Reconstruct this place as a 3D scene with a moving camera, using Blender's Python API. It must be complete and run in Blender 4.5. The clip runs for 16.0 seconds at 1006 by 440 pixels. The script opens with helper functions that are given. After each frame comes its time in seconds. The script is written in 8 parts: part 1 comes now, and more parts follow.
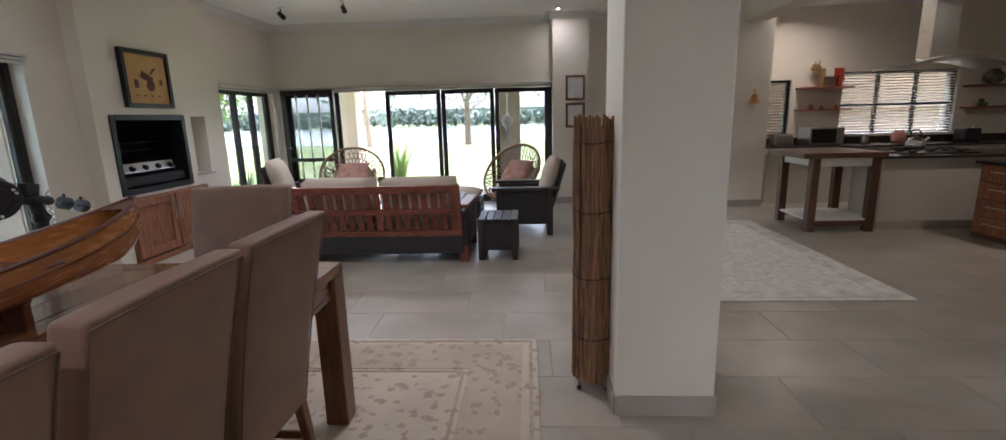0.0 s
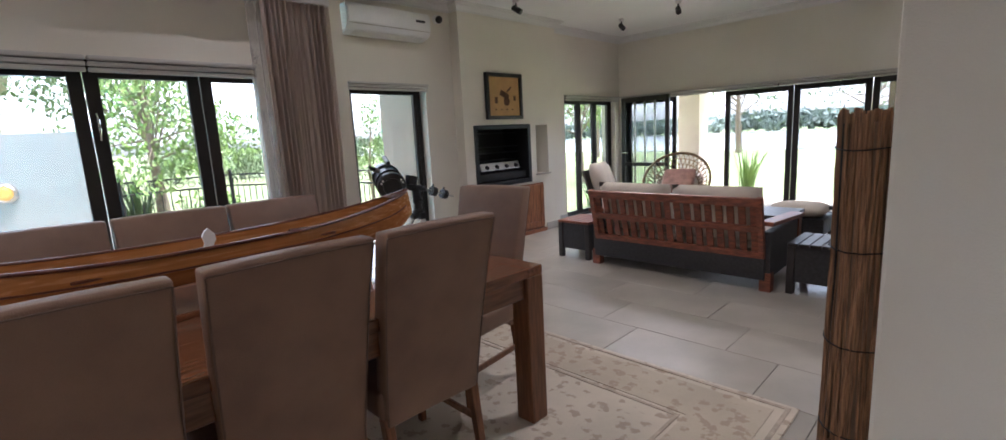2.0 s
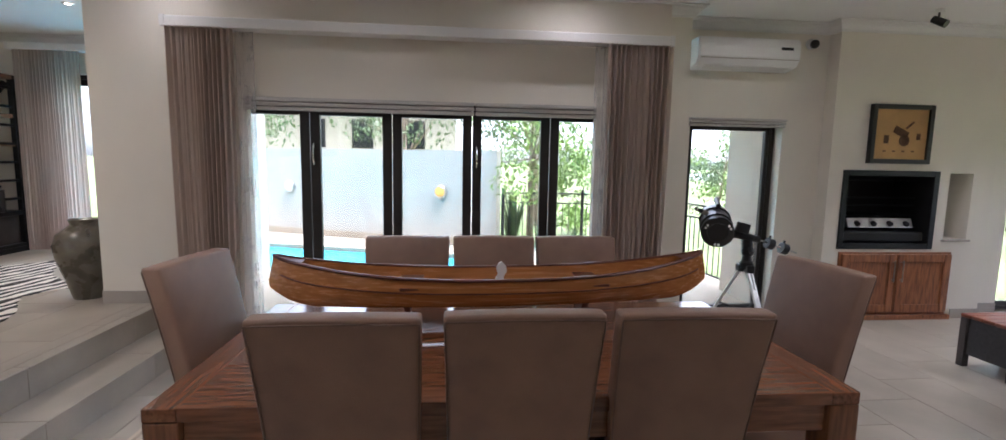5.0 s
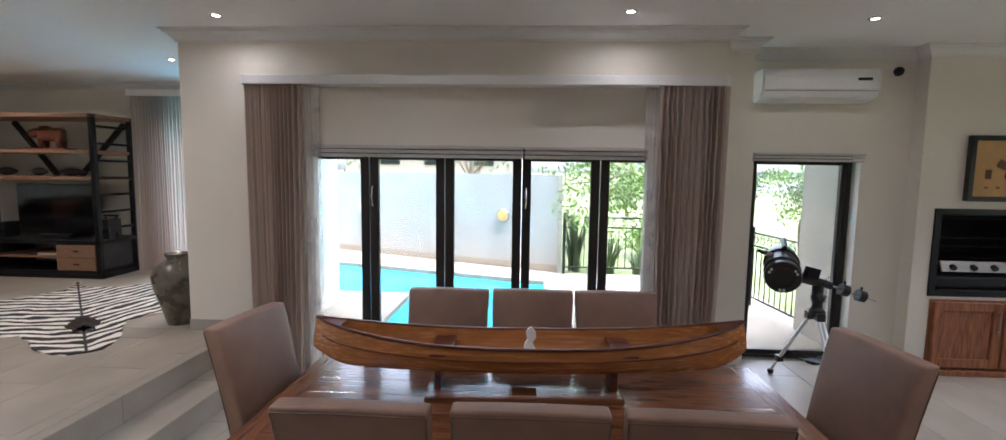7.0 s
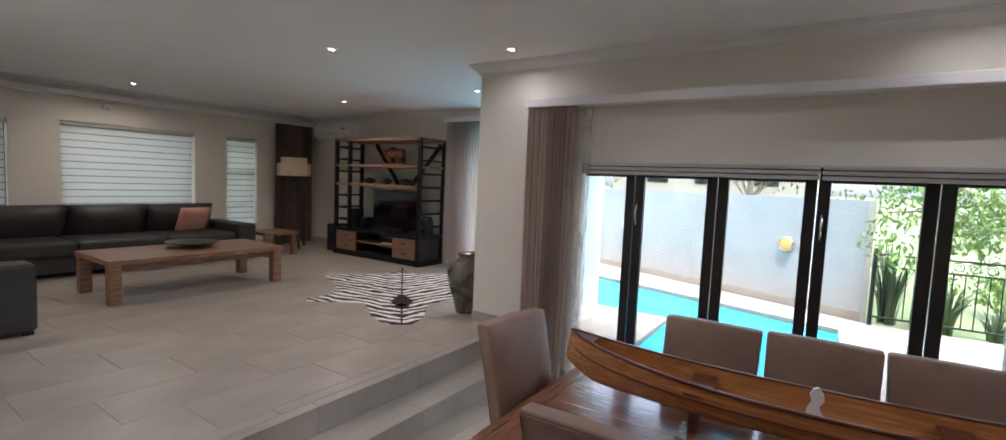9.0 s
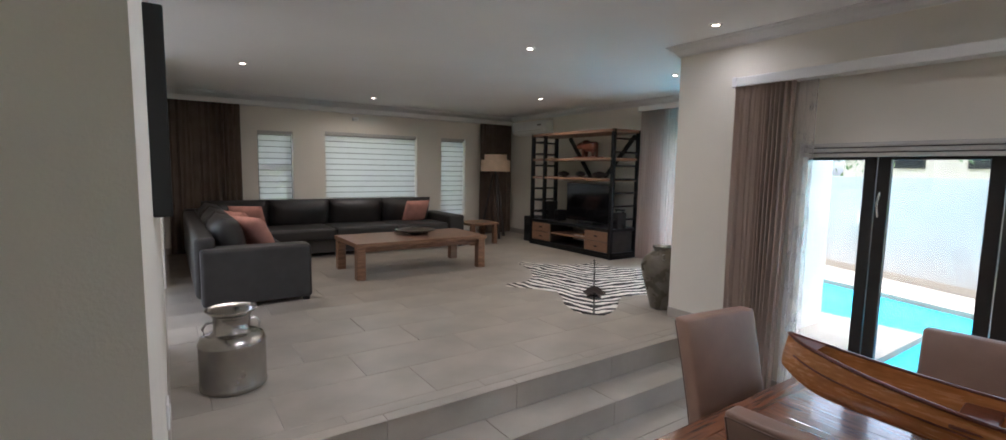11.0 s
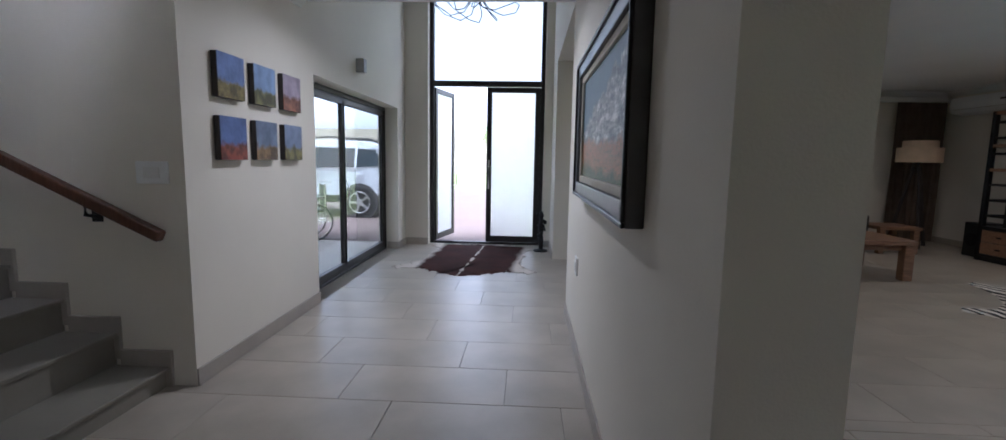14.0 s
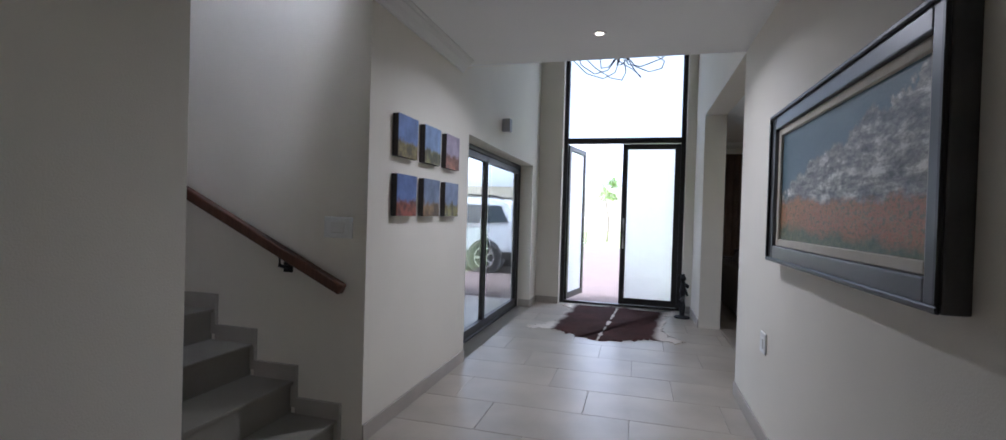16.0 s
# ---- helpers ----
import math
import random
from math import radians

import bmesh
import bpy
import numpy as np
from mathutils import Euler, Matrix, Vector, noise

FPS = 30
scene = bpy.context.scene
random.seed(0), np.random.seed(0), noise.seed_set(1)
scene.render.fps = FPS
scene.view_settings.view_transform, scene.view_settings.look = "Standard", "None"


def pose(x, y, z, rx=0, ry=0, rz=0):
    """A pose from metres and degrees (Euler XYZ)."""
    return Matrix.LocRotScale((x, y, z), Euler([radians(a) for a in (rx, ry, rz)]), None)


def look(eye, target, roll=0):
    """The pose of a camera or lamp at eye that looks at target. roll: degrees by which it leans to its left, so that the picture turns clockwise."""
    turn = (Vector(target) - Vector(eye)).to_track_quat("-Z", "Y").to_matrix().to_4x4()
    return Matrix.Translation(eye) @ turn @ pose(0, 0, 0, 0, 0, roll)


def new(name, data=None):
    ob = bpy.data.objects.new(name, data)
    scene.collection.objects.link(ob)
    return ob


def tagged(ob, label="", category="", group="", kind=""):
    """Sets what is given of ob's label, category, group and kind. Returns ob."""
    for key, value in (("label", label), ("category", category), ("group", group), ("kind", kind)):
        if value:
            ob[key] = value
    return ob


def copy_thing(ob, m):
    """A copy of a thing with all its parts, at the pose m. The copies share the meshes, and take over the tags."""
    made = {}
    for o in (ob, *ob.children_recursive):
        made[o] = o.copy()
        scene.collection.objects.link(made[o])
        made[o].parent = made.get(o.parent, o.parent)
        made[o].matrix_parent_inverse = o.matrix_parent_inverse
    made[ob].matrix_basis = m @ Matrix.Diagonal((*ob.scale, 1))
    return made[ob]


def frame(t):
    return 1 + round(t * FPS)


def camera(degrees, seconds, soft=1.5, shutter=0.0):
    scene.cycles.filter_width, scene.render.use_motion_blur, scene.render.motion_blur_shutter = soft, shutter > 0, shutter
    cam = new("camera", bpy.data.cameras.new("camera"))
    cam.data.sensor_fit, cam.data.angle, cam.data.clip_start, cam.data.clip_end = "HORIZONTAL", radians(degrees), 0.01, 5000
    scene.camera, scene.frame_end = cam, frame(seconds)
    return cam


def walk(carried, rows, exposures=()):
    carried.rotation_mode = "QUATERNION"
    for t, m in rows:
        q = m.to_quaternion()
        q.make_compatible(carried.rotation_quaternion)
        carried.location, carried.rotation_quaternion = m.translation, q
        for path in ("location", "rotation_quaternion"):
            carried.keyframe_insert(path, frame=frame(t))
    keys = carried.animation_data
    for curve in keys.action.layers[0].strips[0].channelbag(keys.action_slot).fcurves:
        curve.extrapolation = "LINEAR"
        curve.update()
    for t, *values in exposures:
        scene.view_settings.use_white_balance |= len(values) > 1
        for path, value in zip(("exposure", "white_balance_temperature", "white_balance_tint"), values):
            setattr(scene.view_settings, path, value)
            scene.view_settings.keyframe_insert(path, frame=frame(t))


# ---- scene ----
cam = camera(91.3, 16.0)
PATH = [
    (0, (0.167, 0.224, 1.41), (0.057, 2.178, 0.998), -1.5),
    (0.5, (0.412, 0.377, 1.421), (0.024, 2.296, 1.013), -1.9),
    (1, (0.522, 0.48, 1.361), (-0.037, 2.361, 0.972), -3.3),
    (1.5, (0.665, 0.596, 1.398), (-0.274, 2.321, 1.022), -3.0),
    (2, (0.76, 0.653, 1.377), (-0.636, 2.045, 1.041), -3.0),
    (2.5, (0.835, 0.615, 1.374), (-0.86, 1.63, 1.065), -1.8),
    (3, (0.91, 0.586, 1.397), (-0.945, 1.273, 1.099), -1.1),
    (3.5, (0.931, 0.602, 1.366), (-0.957, 1.201, 1.093), -0.2),
    (4, (0.884, 0.701, 1.417), (-1.026, 1.215, 1.126), 1.3),
    (4.2, (0.834, 0.77, 1.421), (-1.102, 1.194, 1.148), 0.9),
    (6.3, (0.752, 1.149, 1.743), (-1.236, 1.152, 1.53), 1.8),
    (6.5, (0.753, 1.158, 1.749), (-1.236, 1.126, 1.545), 1.3),
    (7, (0.789, 1.176, 1.79), (-1.199, 1.063, 1.596), 0.8),
    (7.5, (0.792, 1.197, 1.814), (-1.188, 0.966, 1.65), 0.6),
    (8, (0.768, 1.207, 1.793), (-1.171, 0.739, 1.656), 1.1),
    (8.5, (0.753, 1.205, 1.783), (-1.069, 0.392, 1.649), 2.2),
    (9, (0.724, 1.166, 1.795), (-0.941, 0.068, 1.64), 2.5),
    (11.5, (0.754, 1.157, 1.752), (-0.252, -0.558, 1.535), 0.8),
    (12, (0.813, 1.115, 1.738), (-0.041, -0.678, 1.502), 0.7),
    (12.5, (0.933, 1.053, 1.737), (0.315, -0.833, 1.492), 0.3),
    (13, (1.107, 1.016, 1.703), (0.76, -0.938, 1.459), 0.5),
    (13.5, (1.251, 0.966, 1.669), (1.175, -1.017, 1.424), 0.5),
    (14, (1.372, 0.93, 1.66), (1.467, -1.053, 1.417), 1.0),
    (14.5, (1.425, 0.936, 1.653), (1.734, -1.034, 1.494), 1.0),
    (15, (1.488, 0.847, 1.669), (1.931, -1.102, 1.598), 1.6),
    (15.5, (1.555, 0.808, 1.67), (2.055, -1.128, 1.634), 3.0),
    (16, (1.754, 0.804, 1.663), (2.284, -1.124, 1.638), 1.7),
]
EXPOSURES = [(0.0, 3.84, 5700, 19), (4.0, 3.9, 5650, 20), (7.0, 3.92, 5650, 19), (9.0, 3.77, 5600, 19), (11.5, 3.85, 5400, 17), (12.1, 3.35, 5250, 17), (12.6, 2.95, 5250, 16), (14.0, 2.75, 5250, 16), (16.0, 2.75, 5300, 16)]
walk(cam, [(t, look(eye, target, roll)) for t, eye, target, roll in PATH], EXPOSURES)

# ---- light ----
world = bpy.data.worlds.new("sky")
scene.world = world
world.use_nodes = True
wn, wl = world.node_tree.nodes, world.node_tree.links
sky = wn.new("ShaderNodeTexSky")
sky.sky_type, sky.sun_disc = "NISHITA", False
sky.sun_elevation, sky.sun_rotation = radians(71.4), radians(308.7)
sky.dust_density, sky.air_density = 3.5, 0.8
soft = wn.new("ShaderNodeHueSaturation")
soft.inputs["Saturation"].default_value = 0.22
wl.new(sky.outputs[0], soft.inputs["Color"])
wl.new(soft.outputs[0], wn["Background"].inputs[0])
wn["Background"].inputs[1].default_value = 0.15
sun = new("sun", bpy.data.lights.new("sun", "SUN"))
sun.data.energy, sun.data.angle, sun.data.color = 1.5, radians(14), (1.0, 0.95, 0.89)
sun.rotation_euler = (radians(18.6), 0, radians(128.7))


# The two at x = -0.4 are unseen lamps, added to fill the dining room.
DOWNLIGHTS_AND_FILL = [(-2.88, -1.2), (-2.84, 1.85), (-3.02, 3.62), (-2.27, 0.31), (-0.4, -0.6), (-0.4, 3.3), (2.05, -2.62), (-2.2, -2.71), (-4.35, -2.66), (-0.05, -5.3), (-2.2, -7.01), (-4.35, -5.22), (0.62, 7.9), (5.47, 4.84), (4.1, 7.58)]
for lx, ly in DOWNLIGHTS_AND_FILL:
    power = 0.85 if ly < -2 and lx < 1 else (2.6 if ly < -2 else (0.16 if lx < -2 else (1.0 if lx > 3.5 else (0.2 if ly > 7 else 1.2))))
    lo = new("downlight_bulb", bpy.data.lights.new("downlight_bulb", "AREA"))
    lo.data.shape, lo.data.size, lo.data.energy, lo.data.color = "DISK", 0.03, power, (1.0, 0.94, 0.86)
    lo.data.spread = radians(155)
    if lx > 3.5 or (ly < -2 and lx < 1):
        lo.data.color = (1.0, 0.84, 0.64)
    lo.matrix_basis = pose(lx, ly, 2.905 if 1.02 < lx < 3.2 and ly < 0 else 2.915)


SPOTS = [(-3.16, 7.15, -35), (-2.21, 6.92, 300), (-3.35, 5.15, 20)]
for lx, ly, turn in SPOTS:
    lo = new("ceiling_spot_bulb", bpy.data.lights.new("ceiling_spot_bulb", "AREA"))
    lo.data.shape, lo.data.size, lo.data.energy, lo.data.color = "DISK", 0.05, 0.7, (1.0, 0.95, 0.88)
    lo.data.spread = radians(105)
    lo.matrix_basis = pose(lx, ly, 2.93, 0, 0, turn) @ pose(0.072, 0, -0.152, 0, -28, 0)


# ---- materials ----
def mat(name, base, rough=0.5, metal=0.0, var=0.12, scale=6.0, bump=0.0, bscale=120.0, piece=0.0, stretch=(1, 1, 1), spec=0.5, second=None, fine=0.06):
    """A procedural surface: two sizes of uneven colour, fine relief, and a shift of tone from piece to piece."""
    m = bpy.data.materials.new(name)
    m.use_nodes = True
    n, l = m.node_tree.nodes, m.node_tree.links
    b = n["Principled BSDF"]
    tc = n.new("ShaderNodeTexCoord")
    mp = n.new("ShaderNodeMapping")
    mp.inputs["Scale"].default_value = stretch
    l.new(tc.outputs["Object"], mp.inputs[0])
    big = n.new("ShaderNodeTexNoise")
    big.inputs["Scale"].default_value, big.inputs["Detail"].default_value = scale, 6
    small = n.new("ShaderNodeTexNoise")
    small.inputs["Scale"].default_value, small.inputs["Detail"].default_value = bscale, 3
    l.new(mp.outputs[0], big.inputs["Vector"])
    l.new(mp.outputs[0], small.inputs["Vector"])
    ramp = n.new("ShaderNodeValToRGB")
    lo = [c * (1 - var) for c in base] if second is None else list(second)
    hi = [min(1, c * (1 + var)) for c in base]
    ramp.color_ramp.elements[0].position, ramp.color_ramp.elements[1].position = 0.32, 0.68
    ramp.color_ramp.elements[0].color, ramp.color_ramp.elements[1].color = (*lo, 1), (*hi, 1)
    l.new(big.outputs["Fac"], ramp.inputs[0])
    hsv = n.new("ShaderNodeHueSaturation")
    l.new(ramp.outputs[0], hsv.inputs["Color"])
    mr = n.new("ShaderNodeMapRange")
    mr.inputs[3].default_value, mr.inputs[4].default_value = 1 - fine, 1 + fine
    l.new(small.outputs["Fac"], mr.inputs[0])
    val = mr.outputs[0]
    if piece:
        oi = n.new("ShaderNodeObjectInfo")
        pr = n.new("ShaderNodeMapRange")
        pr.inputs[3].default_value, pr.inputs[4].default_value = 1 - piece, 1 + piece
        l.new(oi.outputs["Random"], pr.inputs[0])
        mul = n.new("ShaderNodeMath")
        mul.operation = "MULTIPLY"
        l.new(val, mul.inputs[0]), l.new(pr.outputs[0], mul.inputs[1])
        val = mul.outputs[0]
    l.new(val, hsv.inputs["Value"])
    l.new(hsv.outputs[0], b.inputs["Base Color"])
    rr = n.new("ShaderNodeMapRange")
    rr.inputs[3].default_value, rr.inputs[4].default_value = max(0.02, rough - 0.08), min(1, rough + 0.08)
    l.new(big.outputs["Fac"], rr.inputs[0])
    l.new(rr.outputs[0], b.inputs["Roughness"])
    b.inputs["Metallic"].default_value = metal
    b.inputs["Specular IOR Level"].default_value = spec
    if bump:
        bp = n.new("ShaderNodeBump")
        bp.inputs["Strength"].default_value, bp.inputs["Distance"].default_value = bump, 0.004
        l.new(small.outputs["Fac"], bp.inputs["Height"])
        l.new(bp.outputs[0], b.inputs["Normal"])
    return m


def glass_mat(name, tint=(1, 1, 1), rough=0.0):
    m = bpy.data.materials.new(name)
    m.use_nodes = True
    n, l = m.node_tree.nodes, m.node_tree.links
    n.remove(n["Principled BSDF"])
    t = n.new("ShaderNodeBsdfTransparent")
    t.inputs[0].default_value = (*tint, 1)
    g = n.new("ShaderNodeBsdfGlossy")
    g.inputs["Roughness"].default_value = rough
    lw = n.new("ShaderNodeLayerWeight")
    lw.inputs[0].default_value = 0.5
    pw = n.new("ShaderNodeMath")
    pw.operation, pw.inputs[1].default_value = "POWER", 5.0
    ma = n.new("ShaderNodeMath")
    ma.operation, ma.inputs[1].default_value, ma.inputs[2].default_value = "MULTIPLY_ADD", 0.5, 0.025
    mix = n.new("ShaderNodeMixShader")
    l.new(lw.outputs["Facing"], pw.inputs[0]), l.new(pw.outputs[0], ma.inputs[0])
    l.new(ma.outputs[0], mix.inputs[0]), l.new(t.outputs[0], mix.inputs[1]), l.new(g.outputs[0], mix.inputs[2])
    l.new(mix.outputs[0], n["Material Output"].inputs[0])
    return m


def glow(name, colour, strength):
    m = bpy.data.materials.new(name)
    m.use_nodes = True
    b = m.node_tree.nodes["Principled BSDF"]
    b.inputs["Base Color"].default_value = b.inputs["Emission Color"].default_value = (*colour, 1)
    b.inputs["Emission Strength"].default_value = strength
    return m


WALL = mat("wall_paint", (0.76, 0.715, 0.63), 0.75, var=0.035, scale=1.3, bump=0.25, bscale=170, fine=0.02)
CEIL = mat("ceiling_paint", (0.86, 0.86, 0.85), 0.8, var=0.02, scale=1.0, bump=0.1, fine=0.015)
TRIM = mat("trim_paint", (0.74, 0.73, 0.71), 0.55, var=0.03, scale=3)
TILE = mat("floor_tile", (0.41, 0.368, 0.31), 0.33, var=0.09, scale=2.2, bump=0.06, bscale=90, piece=0.03, second=(0.335, 0.298, 0.247), fine=0.04)
GROUT = mat("grout", (0.27, 0.245, 0.21), 0.9, var=0.1, scale=9)
SKIRT = mat("skirting_tile", (0.40, 0.36, 0.315), 0.45, var=0.1, scale=3, piece=0.03)
ALU = mat("dark_aluminium", (0.022, 0.019, 0.017), 0.42, metal=0.2, var=0.15, scale=5)
STEEL = mat("brushed_steel", (0.55, 0.54, 0.52), 0.32, metal=1.0, var=0.12, scale=10, stretch=(1, 1, 12))
CHROME = mat("chrome", (0.7, 0.7, 0.7), 0.12, metal=1.0, var=0.05)
BLACK = mat("black_plastic", (0.007, 0.007, 0.008), 0.38, var=0.2, scale=14)
IRON = mat("black_iron", (0.018, 0.018, 0.019), 0.5, metal=0.4, var=0.25, scale=20, bump=0.2)
WHITE = mat("white_plastic", (0.8, 0.8, 0.79), 0.35, var=0.02)
LEATHER = mat("taupe_leather", (0.25, 0.152, 0.103), 0.45, var=0.14, scale=5, bump=0.35, bscale=260, piece=0.05, second=(0.2, 0.117, 0.084))
PIPING = mat("dark_seam", (0.15, 0.092, 0.066), 0.55, var=0.1)
WOOD = mat("table_wood", (0.2, 0.078, 0.036), 0.2, var=0.25, scale=5, bump=0.04, bscale=40, stretch=(14, 1.2, 14), second=(0.12, 0.048, 0.022), piece=0.16)
WOODX = mat("table_wood_cross", (0.2, 0.078, 0.036), 0.2, var=0.25, scale=5, bump=0.04, bscale=40, stretch=(1.2, 14, 14), second=(0.12, 0.048, 0.022), piece=0.16)
WOODV = mat("leg_wood", (0.2, 0.085, 0.04), 0.34, var=0.3, scale=5, bump=0.08, bscale=40, stretch=(14, 14, 1.2), second=(0.12, 0.05, 0.024), piece=0.1)
CEDAR = mat("cedar_strip", (0.46, 0.2, 0.065), 0.26, var=0.12, scale=5, stretch=(16, 0.7, 16), second=(0.36, 0.148, 0.046), bscale=60)
for varnished in (WOOD, WOODX, CEDAR):
    vb = varnished.node_tree.nodes["Principled BSDF"]
    vb.inputs["Coat Weight"].default_value, vb.inputs["Coat Roughness"].default_value = 0.55, 0.07
MAHOG = mat("dark_mahogany", (0.12, 0.036, 0.018), 0.3, var=0.3, scale=8, stretch=(9, 1, 9))
REDWOOD = mat("oiled_redwood", (0.23, 0.07, 0.036), 0.42, var=0.3, scale=6, stretch=(2, 9, 9), second=(0.11, 0.034, 0.02), bump=0.1, bscale=60, piece=0.12)
DARKWOOD = mat("dark_stained_wood", (0.03, 0.024, 0.022), 0.45, var=0.3, scale=9, bump=0.2, bscale=60)
WICKER = mat("dark_wicker", (0.025, 0.023, 0.024), 0.55, var=0.4, scale=40, bump=0.8, bscale=140)
CUSHION = mat("beige_canvas", (0.5, 0.43, 0.35), 0.9, var=0.1, scale=5, bump=0.3, bscale=420)
ROSE = mat("rose_cushion", (0.42, 0.235, 0.185), 0.9, var=0.25, scale=14, bump=0.4, bscale=300)
PINK = mat("pink_cushion", (0.55, 0.27, 0.21), 0.9, var=0.1, scale=9, bump=0.3, bscale=350)
CURTAIN = mat("taupe_curtain", (0.44, 0.37, 0.33), 0.9, var=0.1, scale=6, bump=0.35, bscale=500, stretch=(1, 1, 0.25))
tn_, tl_ = CURTAIN.node_tree.nodes, CURTAIN.node_tree.links
tb_ = tn_.new("ShaderNodeBsdfTranslucent")
tb_.inputs[0].default_value = (0.66, 0.54, 0.46, 1)
tm_ = tn_.new("ShaderNodeMixShader")
tm_.inputs[0].default_value = 0.45
tl_.new(tn_["Principled BSDF"].outputs[0], tm_.inputs[1]), tl_.new(tb_.outputs[0], tm_.inputs[2]), tl_.new(tm_.outputs[0], tn_["Material Output"].inputs[0])
DARKCURT = mat("dark_curtain", (0.12, 0.088, 0.066), 0.9, var=0.15, scale=6, bump=0.3, bscale=400)
BLIND = mat("blind_fabric", (0.56, 0.54, 0.51), 0.85, var=0.06, scale=5, bump=0.2, bscale=400, stretch=(0.3, 0.3, 6))
GREYLEATHER = mat("charcoal_leather", (0.03, 0.028, 0.026), 0.46, var=0.18, scale=6, bump=0.3, bscale=240, piece=0.06)
OAK = mat("coffee_oak", (0.25, 0.14, 0.082), 0.45, var=0.25, scale=6, stretch=(1.2, 12, 12), second=(0.15, 0.08, 0.046), bump=0.1, bscale=50)
PEWTER = mat("pewter", (0.42, 0.4, 0.37), 0.3, metal=1.0, var=0.2, scale=9, bump=0.3, bscale=60)
GLAZE = mat("vase_glaze", (0.12, 0.105, 0.075), 0.28, var=0.35, scale=7, bump=0.2, bscale=50, second=(0.06, 0.052, 0.036))
BRASS = mat("brass", (0.6, 0.36, 0.14), 0.3, metal=1.0, var=0.15)
GLASS = glass_mat("clear_glass", (0.66, 0.68, 0.68))
FROST = mat("frosted_glass", (0.93, 0.95, 0.95), 0.6, var=0.02)
FROST.node_tree.nodes["Principled BSDF"].inputs["Transmission Weight"].default_value = 0.75
STUCCO = mat("outside_plaster", (0.44, 0.385, 0.325), 0.9, var=0.05, scale=2, bump=0.4, bscale=60)
GARDENWALL = mat("garden_wall_plaster", (0.43, 0.4, 0.36), 0.9, var=0.05, scale=1.5, bscale=12, fine=0.02)
PAVE = mat("patio_stone", (0.36, 0.3, 0.23), 0.8, var=0.12, scale=4, bump=0.3, bscale=60, piece=0.07)
GRASS = mat("lawn", (0.125, 0.175, 0.055), 0.95, var=0.3, scale=0.6, bump=0.8, bscale=40, second=(0.16, 0.17, 0.075))
ASPHALT = mat("driveway", (0.11, 0.08, 0.07), 0.9, var=0.1, scale=2, bump=0.4, bscale=90)
LEAF = mat("leaf", (0.12, 0.165, 0.075), 0.6, var=0.4, scale=3, second=(0.05, 0.09, 0.03))
LEAFD = mat("leaf_dark", (0.05, 0.085, 0.03), 0.6, var=0.4, scale=3)
BARK = mat("bark", (0.2, 0.15, 0.11), 0.9, var=0.3, scale=12, bump=0.8, bscale=60)
LAMPON = glow("lamp_glow", (1.0, 0.8, 0.55), 3.0)


# ---- builders ----
def bx(bm, x0, y0, z0, x1, y1, z1, bev=0.0, seg=2):
    """A box between two corners, with rounded edges where bev is given."""
    r = bmesh.ops.create_cube(bm, size=1.0, matrix=Matrix.LocRotScale(((x0 + x1) / 2, (y0 + y1) / 2, (z0 + z1) / 2), None, (abs(x1 - x0), abs(y1 - y0), abs(z1 - z0))))
    if bev:
        es = list({e for v in r["verts"] for e in v.link_edges})
        bmesh.ops.bevel(bm, geom=es, offset=min(bev, 0.45 * min(abs(x1 - x0), abs(y1 - y0), abs(z1 - z0))), segments=seg, affect="EDGES", profile=0.6)
    return bm


def obx(bm, m, sx, sy, sz, bev=0.0, seg=2):
    """A box of a given size at a pose."""
    r = bmesh.ops.create_cube(bm, size=1.0, matrix=m @ Matrix.Diagonal((sx, sy, sz, 1)))
    if bev:
        es = list({e for v in r["verts"] for e in v.link_edges})
        bmesh.ops.bevel(bm, geom=es, offset=bev, segments=seg, affect="EDGES", profile=0.6)
    return bm


def rod(bm, a, b, r0, r1=None, seg=10):
    """A round bar from a to b."""
    a, b = Vector(a), Vector(b)
    r1 = r0 if r1 is None else r1
    m = Matrix.Translation((a + b) / 2) @ (b - a).to_track_quat("Z", "Y").to_matrix().to_4x4()
    bmesh.ops.create_cone(bm, cap_ends=True, segments=seg, radius1=r0, radius2=r1, depth=(b - a).length, matrix=m)
    return bm


def tube(bm, pts, r, seg=6, closed=False):
    """A thin tube along points."""
    pts = [Vector(p) for p in pts]
    rings = []
    n = len(pts)
    for i, p in enumerate(pts):
        d = (pts[(i + 1) % n] - pts[i - 1]) if closed or 0 < i < n - 1 else (pts[1] - pts[0] if i == 0 else pts[-1] - pts[-2])
        q = d.to_track_quat("Z", "Y")
        rings.append([bm.verts.new(p + q @ Vector((r * math.cos(2 * math.pi * k / seg), r * math.sin(2 * math.pi * k / seg), 0))) for k in range(seg)])
    for i in range(n if closed else n - 1):
        a, b = rings[i], rings[(i + 1) % n]
        for k in range(seg):
            bm.faces.new((a[k], a[(k + 1) % seg], b[(k + 1) % seg], b[k]))
    if not closed:
        bm.faces.new(rings[0][::-1]), bm.faces.new(rings[-1])
    return bm


